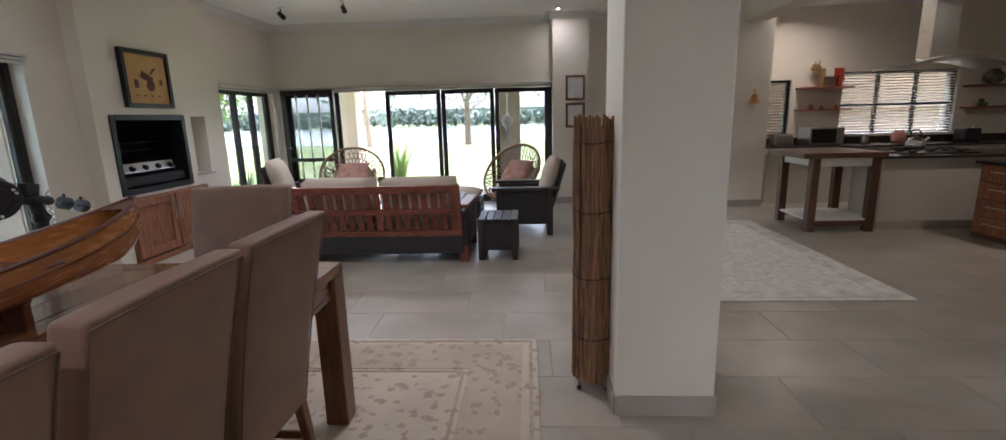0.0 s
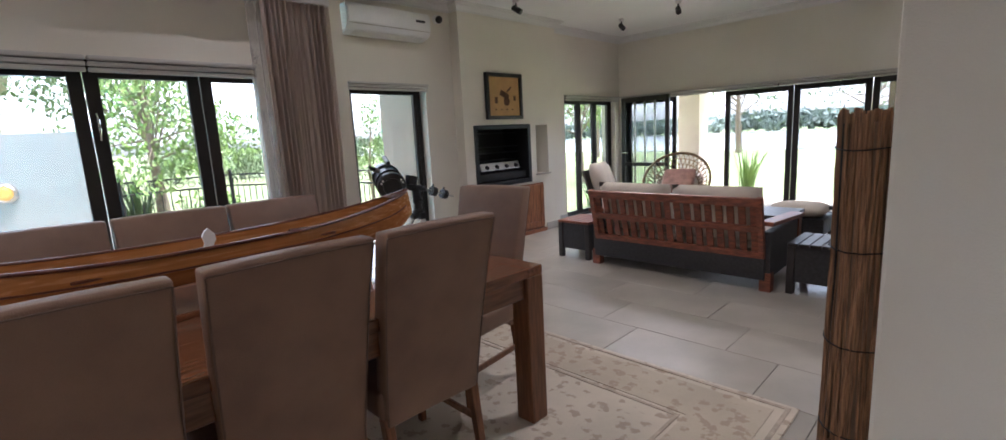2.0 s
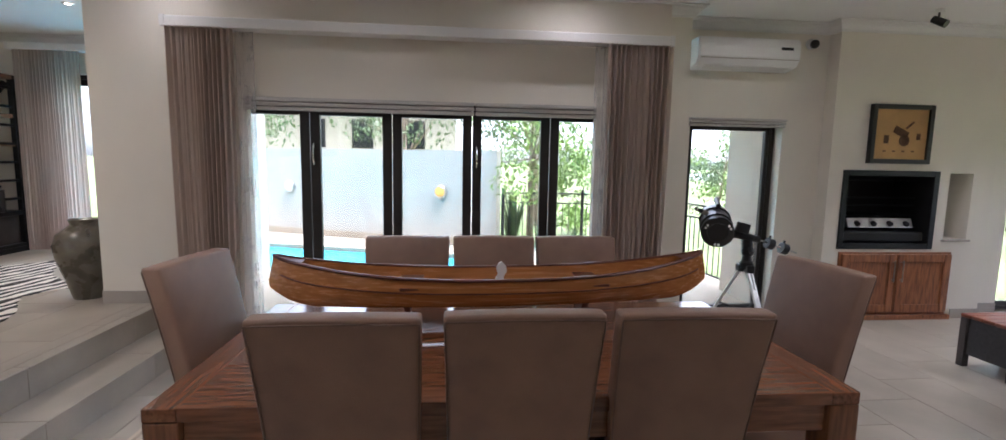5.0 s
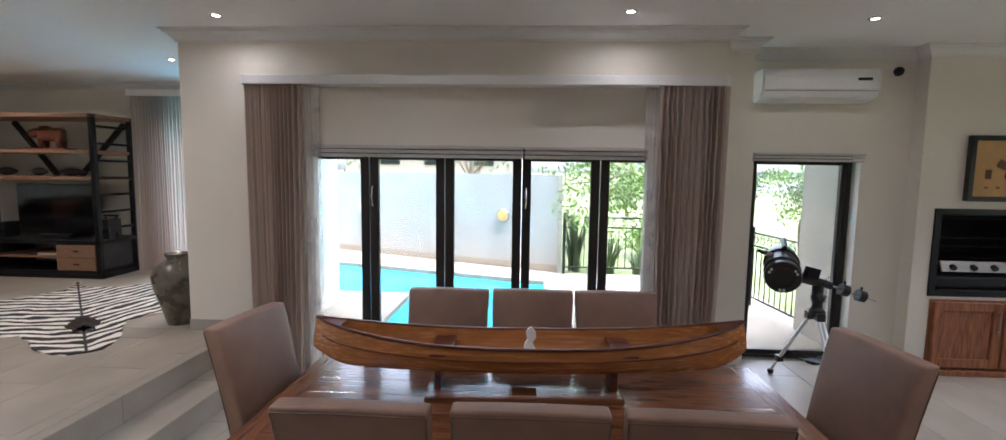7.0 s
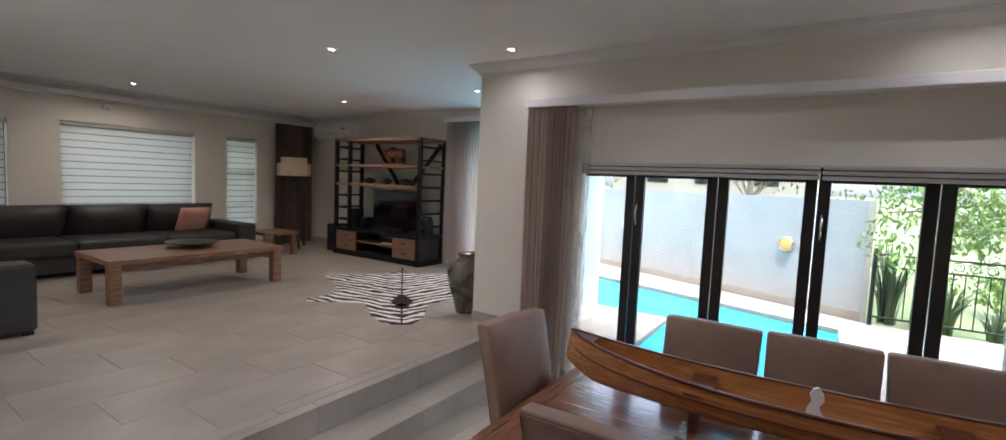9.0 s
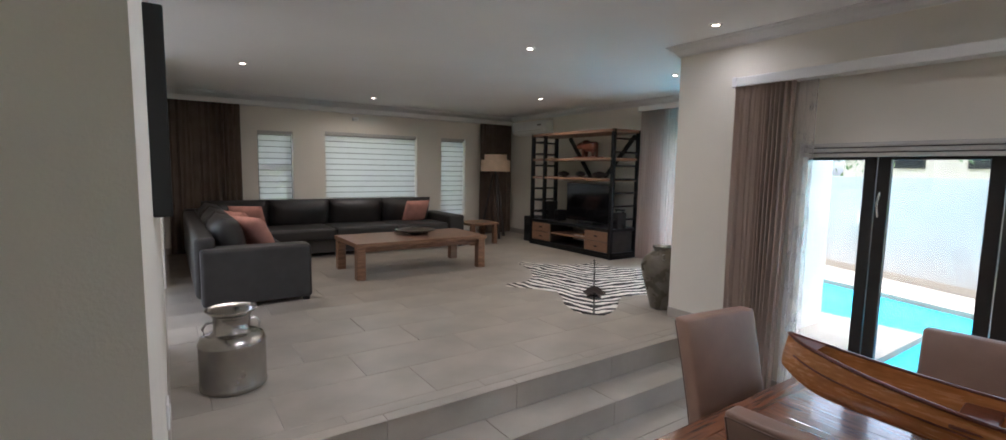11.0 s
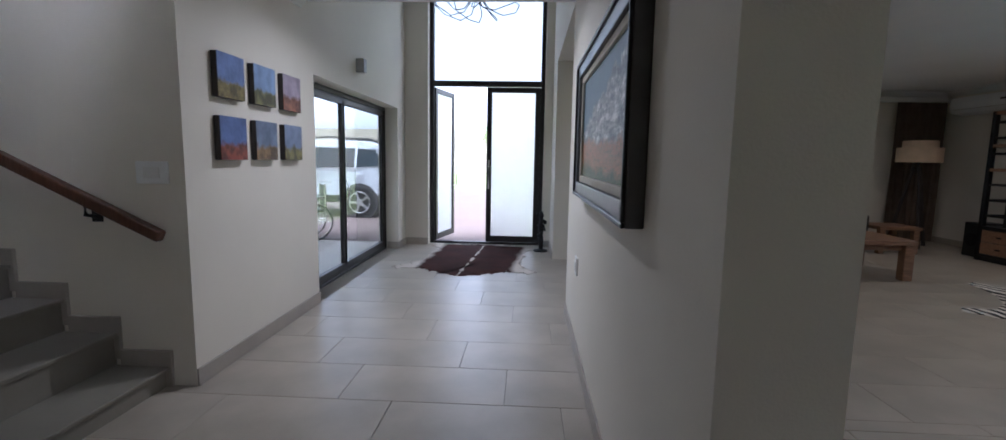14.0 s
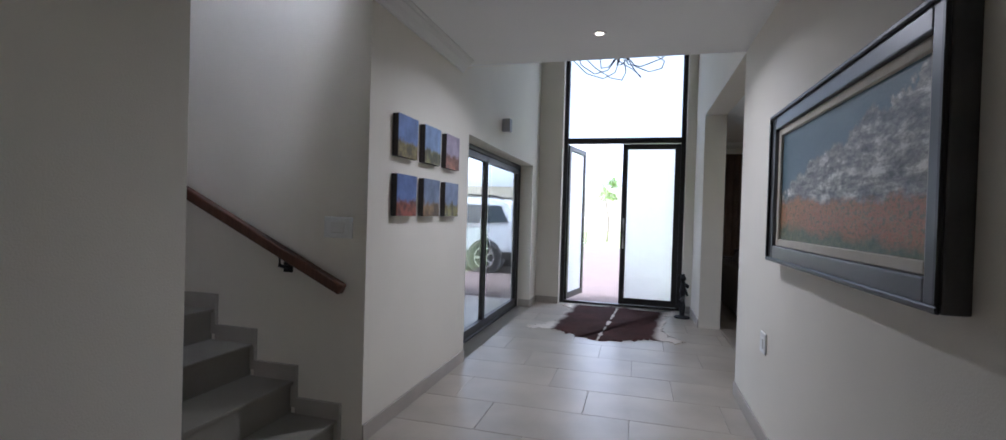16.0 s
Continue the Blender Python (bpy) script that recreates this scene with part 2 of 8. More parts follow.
def lathe(bm, profile, seg=28, centre=(0, 0, 0)):
    """A turned shape from (radius, height) pairs."""
    c = Vector(centre)
    rings = [[bm.verts.new(c + Vector((r * math.cos(2 * math.pi * k / seg), r * math.sin(2 * math.pi * k / seg), z))) for k in range(seg)] for r, z in profile]
    for a, b in zip(rings, rings[1:]):
        for k in range(seg):
            bm.faces.new((a[k], a[(k + 1) % seg], b[(k + 1) % seg], b[k]))
    bm.faces.new(rings[0][::-1]), bm.faces.new(rings[-1])
    return bm


def sheet(bm, f, nu, nv, thick=0.0):
    """A grid over (u, v) in 0..1."""
    g = [[bm.verts.new(f(i / nu, j / nv)) for j in range(nv + 1)] for i in range(nu + 1)]
    fs = [bm.faces.new((g[i][j], g[i + 1][j], g[i + 1][j + 1], g[i][j + 1])) for i in range(nu) for j in range(nv)]
    if thick:
        bm.normal_update()
        bmesh.ops.solidify(bm, geom=fs, thickness=thick)
    return bm


def pillow(bm, m, sx, sy, sz, n=10):
    """A stuffed cushion: sx by sy with thickness sz, pinched at its corners."""
    def side(s):
        def f(u, v):
            a, b = 2 * u - 1, 2 * v - 1
            h = (1 - abs(a) ** 3.5) ** 0.6 * (1 - abs(b) ** 3.5) ** 0.6
            pin = 1 - 0.06 * (a * a) * (1 - b * b) - 0.0
            pinb = 1 - 0.06 * (b * b) * (1 - a * a)
            return m @ Vector((a * sx / 2 * pinb, b * sy / 2 * pin, s * h * sz / 2))
        return f
    sheet(bm, side(1), n, n)
    k = len(bm.faces)
    sheet(bm, side(-1), n, n)
    bm.faces.ensure_lookup_table()
    for fc in bm.faces[k:]:
        fc.normal_flip()
    bmesh.ops.remove_doubles(bm, verts=bm.verts, dist=0.0005)
    return bm


def part(name, bm, material, parent=None, label="", smooth=False):
    """Links a bmesh as one mesh object, under a thing or a part."""
    me = bpy.data.meshes.new(name)
    bm.normal_update()
    if smooth:
        for fc in bm.faces:
            fc.smooth = True
    bm.to_mesh(me)
    bm.free()
    me.materials.append(material)
    ob = new(name, me)
    if parent is not None:
        ob.parent = parent
    if label:
        ob["label"] = label
    return ob


def thing(name, label, category, group="", m=None, kind=""):
    ob = new(name)
    ob.empty_display_size = 0.1
    if m is not None:
        ob.matrix_basis = m
    return tagged(ob, label, category, group, kind)


B = bmesh.new


def wall(name, axis, at, thick, a0, a1, z0, z1, holes=(), material=None, label="painted plaster wall"):
    """A wall along x or y whose room face lies at `at`; holes are (from, to, bottom, top)."""
    bm = B()

    def block(p, q, lo, hi):
        if q - p < 1e-4 or hi - lo < 1e-4:
            return
        b0, b1 = sorted((at, at + thick))
        if axis == "x":
            bx(bm, p, b0, lo, q, b1, hi)
        else:
            bx(bm, b0, p, lo, b1, q, hi)
    cur = a0
    for p, q, lo, hi in sorted(holes):
        block(cur, p, z0, z1)
        block(p, q, z0, lo)
        block(p, q, hi, z1)
        cur = q
    block(cur, a1, z0, z1)
    return tagged(part(name, bm, material or WALL), label, "wall", kind="structure")


U, H = 0.365, 2.93

# ---- structure ----
wall("wall_pool_doors", "y", -3.28, -0.08, -1.8, 2.71, 0, H, [(-0.66, 2.11, 0, 1.99)])
wall("wall_pool_doors_outer", "y", -3.36, -0.22, -1.8, 2.71, 0, H, [(-0.94, 2.46, 0, 2.03)], STUCCO)
wall("wall_strip", "y", -3.6, -0.3, 2.71, 3.04, 0, H)
wall("wall_alcove", "y", -3.95, -0.28, 3.04, 4.62, 0, H, [(3.24, 4.2, 0, 1.99)])
bm = B()
bx(bm, -4.3, 4.62, 0, -3.8, 4.8, H)
bx(bm, -4.3, 4.8, 0, -3.8, 5.78, 0.76)
bx(bm, -4.3, 4.8, 1.495, -3.8, 5.78, H)
bx(bm, -4.3, 5.78, 0, -3.8, 5.93, H)
bx(bm, -4.3, 5.93, 0, -3.8, 6.19, 0.83)
bx(bm, -4.3, 5.93, 1.505, -3.8, 6.19, H)
bx(bm, -4.3, 6.19, 0, -3.8, 6.42, H)
bx(bm, -4.45, 4.8, 0.7, -4.3, 6.42, 1.6)
tagged(part("wall_chimney_breast", bm, WALL), "plastered chimney breast with a braai recess and a narrow niche", "wall", kind="structure")
wall("wall_lounge_side", "y", -4.0, -0.28, 6.42, 8.71, 0, H, [(6.86, 8.3, 0, 1.92)])
wall("wall_lounge_far", "x", 8.43, 0.28, -4.0, 3.2, 0, H, [(-3.94, 0.55, 0, 1.92), (2.38, 3.16, 0, 1.92)])
bm = bx(B(), 0.55, 8.2, 0, 1.1, 8.43, H)
tagged(part("wall_pilaster", bm, WALL), "painted plaster pilaster between glass doors", "wall", kind="structure")
bm = bx(B(), 0.56, 2.36, 0, 1.02, 2.82, H, 0.012)
tagged(part("column", bm, WALL), "square plastered column standing in the open room", "column", kind="structure")
wall("wall_picture", "y", 1.02, -0.24, -3.2, 0.05, 0, 2.95)
wall("wall_picture_pier", "y", 1.02, -0.24, -6.4, -5.5, U - 0.3, 5.0)
wall("wall_over_archway", "y", 1.02, -0.24, -5.5, -3.2, H - 0.02, 5.0)
wall("wall_hall", "y", 3.2, 0.28, -6.68, -1.62, U - 0.3, 5.0, [(-5.97, -3.26, U, 2.35)])
wall("wall_stair_back", "x", -1.62, -0.25, 3.48, 6.6, U - 0.3, 5.0)
wall("wall_stair_near", "y", 3.2, 0.25, -0.49, 2.3, 0, 3.6)
wall("wall_kitchen_south", "x", 2.3, -0.25, 3.45, 8.2, 0, H)
wall("wall_front", "x", -6.4, -0.28, 0.78, 3.2, U - 0.3, 5.0, [(1.14, 2.86, U, 4.75)])
wall("wall_living_back", "x", -8.0, -0.28, -6.03, 0.78, U - 0.3, H, [(-4.56, -3.98, 0.8, 2.4), (-3.45, -1.66, 1.1, 2.4), (-1.12, -0.56, 0.8, 2.36)])
wall("wall_living_side", "y", -5.75, -0.28, -8.28, -1.8, U - 0.3, H, [(-4.0, -2.1, U, 2.5)])
wall("wall_living_return", "x", -1.8, 0.24, -6.03, -3.58, -0.1, H)
wall("wall_living_east", "y", 0.78, 0.24, -8.28, -6.4, U - 0.3, H)
wall("wall_kitchen_pier", "x", 7.67, 0.28, 3.12, 3.62, 0, H)
wall("wall_kitchen_return", "y", 3.2, 0.15, 7.95, 8.43, 0, H)
wall("wall_kitchen_back", "x", 8.43, 0.28, 3.2, 8.2, 0, H, [(5.07, 6.8, 0.98, 1.95), (3.85, 4.3, 0.98, 1.85)])
wall("wall_kitchen_east", "y", 8.2, 0.25, 2.05, 8.71, 0, H)
bm = bx(B(), 3.2, 2.3, 2.62, 3.5, 7.67, H)
tagged(part("beam_kitchen", bm, WALL), "plastered beam between dining room and kitchen", "beam", kind="structure")
HC = 2.92
bm = B()
bx(bm, -6.03, -8.28, H, 0.9, 8.71, H + 0.15)
bx(bm, 0.9, 0.04, H, 8.45, 8.71, H + 0.15)
bx(bm, 0.95, -3.2, HC, 3.3, 0.04, HC + 0.15)
bx(bm, 0.95, -3.2, HC + 0.15, 3.48, -3.05, 5.0)
bx(bm, 0.8, -6.7, 5.0, 6.6, -1.3, 5.15)
bx(bm, 3.2, -1.62, 3.6, 6.6, 0.1, 3.7)
tagged(part("ceiling", bm, CEIL), "smooth white painted ceiling", "ceiling", kind="structure")
bm = bx(B(), 6.35, -1.62, 0, 6.6, 0.1, 3.6)
bx(bm, 3.45, -0.42, 0, 6.6, -0.2, 3.6)
tagged(part("wall_stair_end", bm, WALL), "plain plaster wall closing the stairwell", "wall", kind="structure")

# ground floor slab and the raised floor with its two steps
bm = B()
bx(bm, -4.3, -1.12, -0.25, 8.3, 8.6, -0.012)
tagged(part("floor_slab", bm, GROUT), "grey grout bed between floor tiles", "floor", kind="structure")
bm = B()
bx(bm, -6.0, -8.2, -0.2, -3.3, -1.68, U - 0.012)
bx(bm, -3.3, -8.2, -0.2, 0.95, -1.375, U - 0.012)
bx(bm, 0.78, -6.75, -0.2, 3.45, -0.45, U - 0.012)
bx(bm, -3.28, -1.375, -0.2, 0.78, -1.105, 0.168)
bx(bm, 1.02, -0.45, -0.2, 3.2, -0.15, 0.168)
tagged(part("floor_upper_slab", bm, GROUT), "grout bed of the raised floor and steps", "floor", kind="structure")


def cornice(name, pts, z=H, closed=False):
    """A moulded cornice along a line of corners, room on its left side."""
    bm = B()
    prof = [(0.0, -0.095), (0.014, -0.095), (0.018, -0.08), (0.03, -0.07), (0.05, -0.045), (0.078, -0.03), (0.082, -0.016), (0.1, -0.012), (0.1, 0.0)]
    ps = [Vector((*p, 0)) for p in pts]
    cols = []
    for i, p in enumerate(ps):
        d0 = (ps[i] - ps[i - 1]).normalized() if i else (ps[1] - ps[0]).normalized()
        d1 = (ps[i + 1] - ps[i]).normalized() if i < len(ps) - 1 else d0
        n0, n1 = Vector((-d0.y, d0.x, 0)), Vector((-d1.y, d1.x, 0))
        nn = n0 + n1
        nn = nn / max(0.3, nn.dot(n0)) if nn.length > 1e-3 else n0
        cols.append([bm.verts.new(p + nn * o + Vector((0, 0, z + h))) for o, h in prof])
    for a, b in zip(cols, cols[1:]):
        for k in range(len(prof) - 1):
            bm.faces.new((a[k], b[k], b[k + 1], a[k + 1]))
    return tagged(part(name, bm, TRIM), "white moulded plaster cornice", "cornice", kind="structure")


cornice("trim_cornice_west", [(3.2, 8.43), (1.1, 8.43), (1.1, 8.2), (0.55, 8.2), (0.55, 8.43), (-4.0, 8.43), (-4.0, 6.42), (-3.8, 6.42), (-3.8, 4.62), (-3.95, 4.62), (-3.95, 3.04), (-3.6, 3.04), (-3.6, 2.71), (-3.28, 2.71), (-3.28, -1.8), (-5.75, -1.8), (-5.75, -8.0), (0.78, -8.0)])
cornice("trim_cornice_hall_east", [(3.2, -3.05), (3.2, -1.62)], HC)
cornice("trim_cornice_picture_wall", [(1.02, -3.05), (1.02, 0.03)], HC)
cornice("trim_cornice_living_east", [(1.02, 0.05), (0.78, 0.05), (0.78, -3.2)])


def skirting(name, segs, z0=0.0, h=0.1, t=0.012):
    """Tile skirting: one thin bar for each length of wall, standing off its room face."""
    for x0, y0, x1, y1, nx, ny in segs:
        bm = bx(B(), min(x0, x1, x0 + nx * t, x1 + nx * t), min(y0, y1, y0 + ny * t, y1 + ny * t), z0, max(x0, x1, x0 + nx * t, x1 + nx * t), max(y0, y1, y0 + ny * t, y1 + ny * t), z0 + h, 0.002, 1)
        tagged(part(name, bm, SKIRT), "beige tile skirting along the wall", "skirting", kind="structure")


skirting("baseboard", [(-3.28, -0.68, -3.28, -1.1, 1, 0), (-3.28, 2.15, -3.28, 2.71, 1, 0), (-3.6, 2.71, -3.6, 3.04, 1, 0), (-3.95, 4.23, -3.95, 4.68, 1, 0), (-3.8, 6.1, -3.8, 6.42, 1, 0), (-4.0, 6.42, -4.0, 6.86, 1, 0),
         (0.56, 2.36, 1.02, 2.36, 0, -1), (0.56, 2.36, 0.56, 2.82, -1, 0), (1.02, 2.36, 1.02, 2.82, 1, 0), (0.55, 8.2, 1.1, 8.2, 0, -1), (3.12, 7.67, 3.62, 7.67, 0, -1), (0.78, 0.05, 1.02, 0.05, 0, 1), (3.2, -0.1, 3.2, 2.3, -1, 0)])
skirting("baseboard", [(-3.28, -1.8, -3.28, -1.38, 1, 0), (-5.75, -1.8, -3.28, -1.8, 0, -1), (-5.75, -8.0, -5.75, -4.0, 1, 0), (-5.75, -8.0, 0.78, -8.0, 0, 1), (1.02, -3.2, 1.02, -0.3, 1, 0), (0.78, -3.2, 0.78, -1.4, -1, 0), (3.2, -3.26, 3.2, -1.62, -1, 0), (3.2, -6.4, 3.2, -5.97, -1, 0), (2.86, -6.4, 3.2, -6.4, 0, 1), (1.02, -6.4, 1.14, -6.4, 0, 1), (1.02, -6.4, 1.02, -5.5, 1, 0), (3.2, -5.97, 3.36, -5.97, 0, 1)], z0=U)

# ---- glazed doors and windows ----
def glazed(name, axis, at, a0, a1, z0, z1, leaves, label, frame_w=0.05, depth=0.07, leaf_w=0.075, handles=(), sill=0.03, mats=None, transoms=()):
    """An aluminium frame with several glazed leaves, each with its stiles, rails and pane."""
    root = thing(name, label, "glass door", kind="structure")

    def slab(bm, p, q, lo, hi, d, bev=0.004, off=0.0):
        if axis == "y":
            bx(bm, at - d / 2 + off, p, lo, at + d / 2 + off, q, hi, bev, 1)
        else:
            bx(bm, p, at - d / 2 + off, lo, q, at + d / 2 + off, hi, bev, 1)
    bm = B()
    slab(bm, a0, a0 + frame_w, z0, z1, depth), slab(bm, a1 - frame_w, a1, z0, z1, depth)
    slab(bm, a0 + frame_w, a1 - frame_w, z1 - frame_w, z1, depth), slab(bm, a0 + frame_w, a1 - frame_w, z0, z0 + sill, depth)
    part("outer_frame", bm, ALU, root)
    for i, (p, q) in enumerate(leaves):
        leaf = part("door_leaf", B(), ALU, root)
        bm = B()
        d = depth * 0.72
        lo, hi = z0 + sill + 0.003, z1 - frame_w - 0.003
        slab(bm, p, p + leaf_w, lo, hi, d), slab(bm, q - leaf_w, q, lo, hi, d)
        slab(bm, p + leaf_w, q - leaf_w, hi - leaf_w, hi, d), slab(bm, p + leaf_w, q - leaf_w, lo, lo + leaf_w * 1.2, d)
        for tz in transoms:
            slab(bm, p + leaf_w, q - leaf_w, tz - 0.025, tz + 0.025, d * 0.9)
        bm.normal_update()
        bm.to_mesh(leaf.data)
        bm.free()
        bm = B()
        slab(bm, p + leaf_w - 0.01, q - leaf_w + 0.01, lo + leaf_w, hi - leaf_w + 0.01, 0.008, 0)
        pane = part("pane", bm, (mats or {}).get(i, GLASS), leaf, "clear glass pane" if i not in (mats or {}) else "frosted white glass pane")
        pane.visible_shadow = False
    return root


def pull(bm, x, y, z, dx, dy, h=0.17, out=0.035):
    """A bowed pull handle standing off a door."""
    tube(bm, [(x + dx * out * math.sin(math.pi * k / 8), y + dy * out * math.sin(math.pi * k / 8), z - h / 2 + h * k / 8) for k in range(9)], 0.008, 6)


def roller(name, axis, at, a0, a1, z0, z1, toward, label):
    """A rolled-up fabric blind: folded layers under a head box, with its bottom bar."""
    root = thing(name, label, "blind")
    for k in range(3):
        h = (z1 - z0) / 3
        d = 0.035 + 0.012 * k
        bm = B()
        lo, hi = (z0 + k * h + 0.004, z0 + (k + 1) * h - 0.002)
        c0, c1 = sorted((at, at + toward * d))
        if axis == "y":
            bx(bm, c0, a0, lo, c1, a1, hi, 0.01)
        else:
            bx(bm, a0, c0, lo, a1, c1, hi, 0.01)
        part("fold" if k < 2 else "head_box", bm, BLIND, root, smooth=False)
    return root


pd = glazed("door_1", "y", -3.42, -0.94, 2.46, 0.0, 2.01, [(-0.885, -0.225), (-0.218, 0.432), (0.439, 1.09), (1.097, 1.748), (1.755, 2.405)], "dark aluminium folding glass doors to the pool patio")
bm = B()
pull(bm, -3.385, -0.19, 1.57, 1, 0)
part("pull_handle", bm, CHROME, pd, "white bowed pull handle")
bm = B()
pull(bm, -3.385, 1.13, 1.57, 1, 0)
part("pull_handle", bm, CHROME, pd, "white bowed pull handle")
roller("roller_blind", "y", -3.279, -0.655, 1.105, 1.895, 2.0, 1, "pale striped fabric blind rolled up over the glass doors")
roller("roller_blind", "y", -3.279, 1.115, 2.105, 1.895, 2.0, 1, "pale striped fabric blind rolled up over the glass doors")
glazed("window_1", "y", -4.10, 3.24, 4.2, 0.0, 1.99, [(3.29, 4.15)], "tall fixed window with dark aluminium frame", leaf_w=0.04)
roller("roller_blind", "y", -3.949, 3.22, 4.21, 1.92, 2.005, 1, "pale fabric blind rolled up above the tall window")
glazed("door_2", "y", -4.12, 6.86, 8.3, 0.0, 1.92, [(6.91, 7.35), (7.36, 7.8), (7.81, 8.25)], "dark aluminium sliding glass doors on the lounge side", leaf_w=0.05)
roller("roller_blind", "y", -3.99, 6.84, 8.36, 1.86, 1.945, 1, "pale fabric blind rolled up above the side doors")
fd = glazed("door_3", "x", 8.55, -3.94, 0.55, 0.0, 1.92, [(-3.89, -2.99), (-2.21, -1.285), (-1.275, -0.395), (-0.385, 0.5)], "wide dark aluminium sliding glass doors to the lawn", leaf_w=0.07)
for bxx, byy in ((-3.94, -1.45), (-1.44, 0.53)):
    roller("roller_blind", "x", 8.42, bxx, byy, 1.86, 1.945, -1, "pale fabric blind rolled up above the wide doors")
# leaf that stands open at the corner, with small panes
leafo = thing("door_4", "dark aluminium glazed door leaf standing open at the corner", "glass door", kind="structure", m=pose(-3.9, 8.36, 0.03, 0, 0, -3))
bm = B()
for a, b, c, d in ((0, 0.07, 0, 1.88), (0.83, 0.9, 0, 1.88), (0.07, 0.83, 1.8, 1.88), (0.07, 0.83, 0, 0.1), (0.07, 0.83, 0.72, 0.78)):
    bx(bm, a, -0.02, c, b, 0.02, d, 0.004, 1)
part("frame", bm, ALU, leafo)
for k in range(1, 4):
    part("glazing_bar", bx(B(), 0.07 + 0.19 * k - 0.012, -0.015, 0.1, 0.07 + 0.19 * k + 0.012, 0.015, 1.8, 0.003, 1), STEEL, leafo, "pale glazing bar")
ob = part("pane", bx(B(), 0.06, -0.004, 0.09, 0.84, 0.004, 1.81), GLASS, leafo)
ob.visible_shadow = False
bm = B()
rod(bm, (0.035, -0.02, 0.95), (0.035, -0.06, 0.95), 0.01), rod(bm, (0.035, -0.06, 0.95), (0.15, -0.06, 0.95), 0.009)
part("lever_handle", bm, CHROME, leafo, "chrome lever handle")
glazed("door_5", "x", 8.55, 2.38, 3.16, 0.0, 1.92, [(2.43, 3.11)], "dark aluminium glass door beside the kitchen", leaf_w=0.06)
roller("roller_blind", "x", 8.42, 2.37, 3.17, 1.86, 1.945, -1, "pale fabric blind rolled up above the door")
# hall sliding doors and tall front door
glazed("door_8", "y", -5.88, -4.0, -2.1, U, 2.5, [(-3.95, -3.06), (-3.04, -2.15)], "dark aluminium sliding doors behind the living room curtain")
sd = glazed("door_6", "y", 3.41, -5.97, -3.26, U, 2.35, [(-5.92, -4.38), (-4.46, -3.31)], "dark aluminium sliding doors beside the entrance hall", leaf_w=0.07)
bm = B()
pull(bm, 3.37, -4.42, 1.3, -1, 0, 0.22)
part("pull_handle", bm, CHROME, sd, "steel pull handle")
fr = thing("door_7", "tall dark aluminium front door with skylight and one leaf open", "front door", kind="structure")
bm = B()
fy = -6.6
for a, b, c, d in ((1.14, 1.2, U, 4.75), (2.8, 2.86, U, 4.75), (1.2, 2.8, 2.74, 2.82), (1.2, 2.8, 4.68, 4.75), (1.2, 2.8, U, U + 0.03)):
    bx(bm, a, fy - 0.05, c, b, fy + 0.05, d, 0.004, 1)
part("outer_frame", bm, ALU, fr)
ob = part("pane", bx(B(), 1.19, fy - 0.005, 2.81, 2.81, fy + 0.005, 4.69), GLASS, fr, "clear upper glass pane")
ob.visible_shadow = False


def door_leaf(m):
    leaf = part("door_leaf", B(), ALU, fr)
    bm = B()
    for a, b, c, d in ((0, 0.075, 0, 2.33), (0.725, 0.8, 0, 2.33), (0.075, 0.725, 2.255, 2.33), (0.075, 0.725, 0, 0.09)):
        bx(bm, a, -0.025, c, b, 0.025, d, 0.004, 1)
    bm.transform(m)
    bm.normal_update()
    bm.to_mesh(leaf.data)
    bm.free()
    bm = bx(B(), 0.065, -0.005, 0.08, 0.735, 0.005, 2.265)
    bm.transform(m)
    part("pane", bm, FROST, leaf, "frosted white glass pane").visible_shadow = False
    bm = B()
    for s in (-1, 1):
        tube(bm, [(0.76, 0, 0.82), (0.76, s * 0.07, 0.82), (0.76, s * 0.075, 0.86), (0.76, s * 0.075, 1.2), (0.76, s * 0.07, 1.24), (0.76, 0, 1.24)], 0.011, 8)
    bm.transform(m)
    part("pull_handle", bm, STEEL, leaf, "long steel pull handle")


door_leaf(pose(1.2, fy, U + 0.035))
door_leaf(pose(2.8, fy - 0.02, U + 0.035, 0, 0, 180 + 78))


# ---- curtains ----
def curtain(name, axis, at, a0, a1, z0, z1, material, label, folds=11, amp=0.045, gather=1.0, shift=0.0):
    root = thing(name, label, "curtain")
    bm = B()
    rnd = random.Random(int(abs(a0) * 10))
    ph = [rnd.uniform(-0.5, 0.5) for _ in range(folds * 4 + 2)]

    def f(u, v):
        g = 1 - (1 - gather) * (1 - v) ** 2
        a = a0 + (a1 - a0) * (0.5 + (u - 0.5) * g) + shift * (1 - v)
        wob = 1.1 * math.sin(11 * u + 6 * ph[0]) + 0.7 * math.sin(23 * u + 6 * ph[1] + 1.2 * v)
        w = amp * (0.62 + 0.38 * math.sin(8 * u + 6 * ph[2])) * (0.75 + 0.25 * (1 - v)) * math.sin(2 * math.pi * folds * u + wob + 0.4 * math.sin(3 * v + 6 * u))
        w += amp * 0.12 * math.sin(2 * math.pi * folds * 1.7 * u + 6 * ph[3])
        w += 0.012 * math.sin(17 * u + 4 * v) * (1 - v)
        z = z0 + (z1 - z0) * v
        return Vector((at + w, a, z)) if axis == "y" else Vector((a, at + w, z))
    sheet(bm, f, folds * 14, 14)
    part("fabric", bm, material, root, smooth=True)
    return root


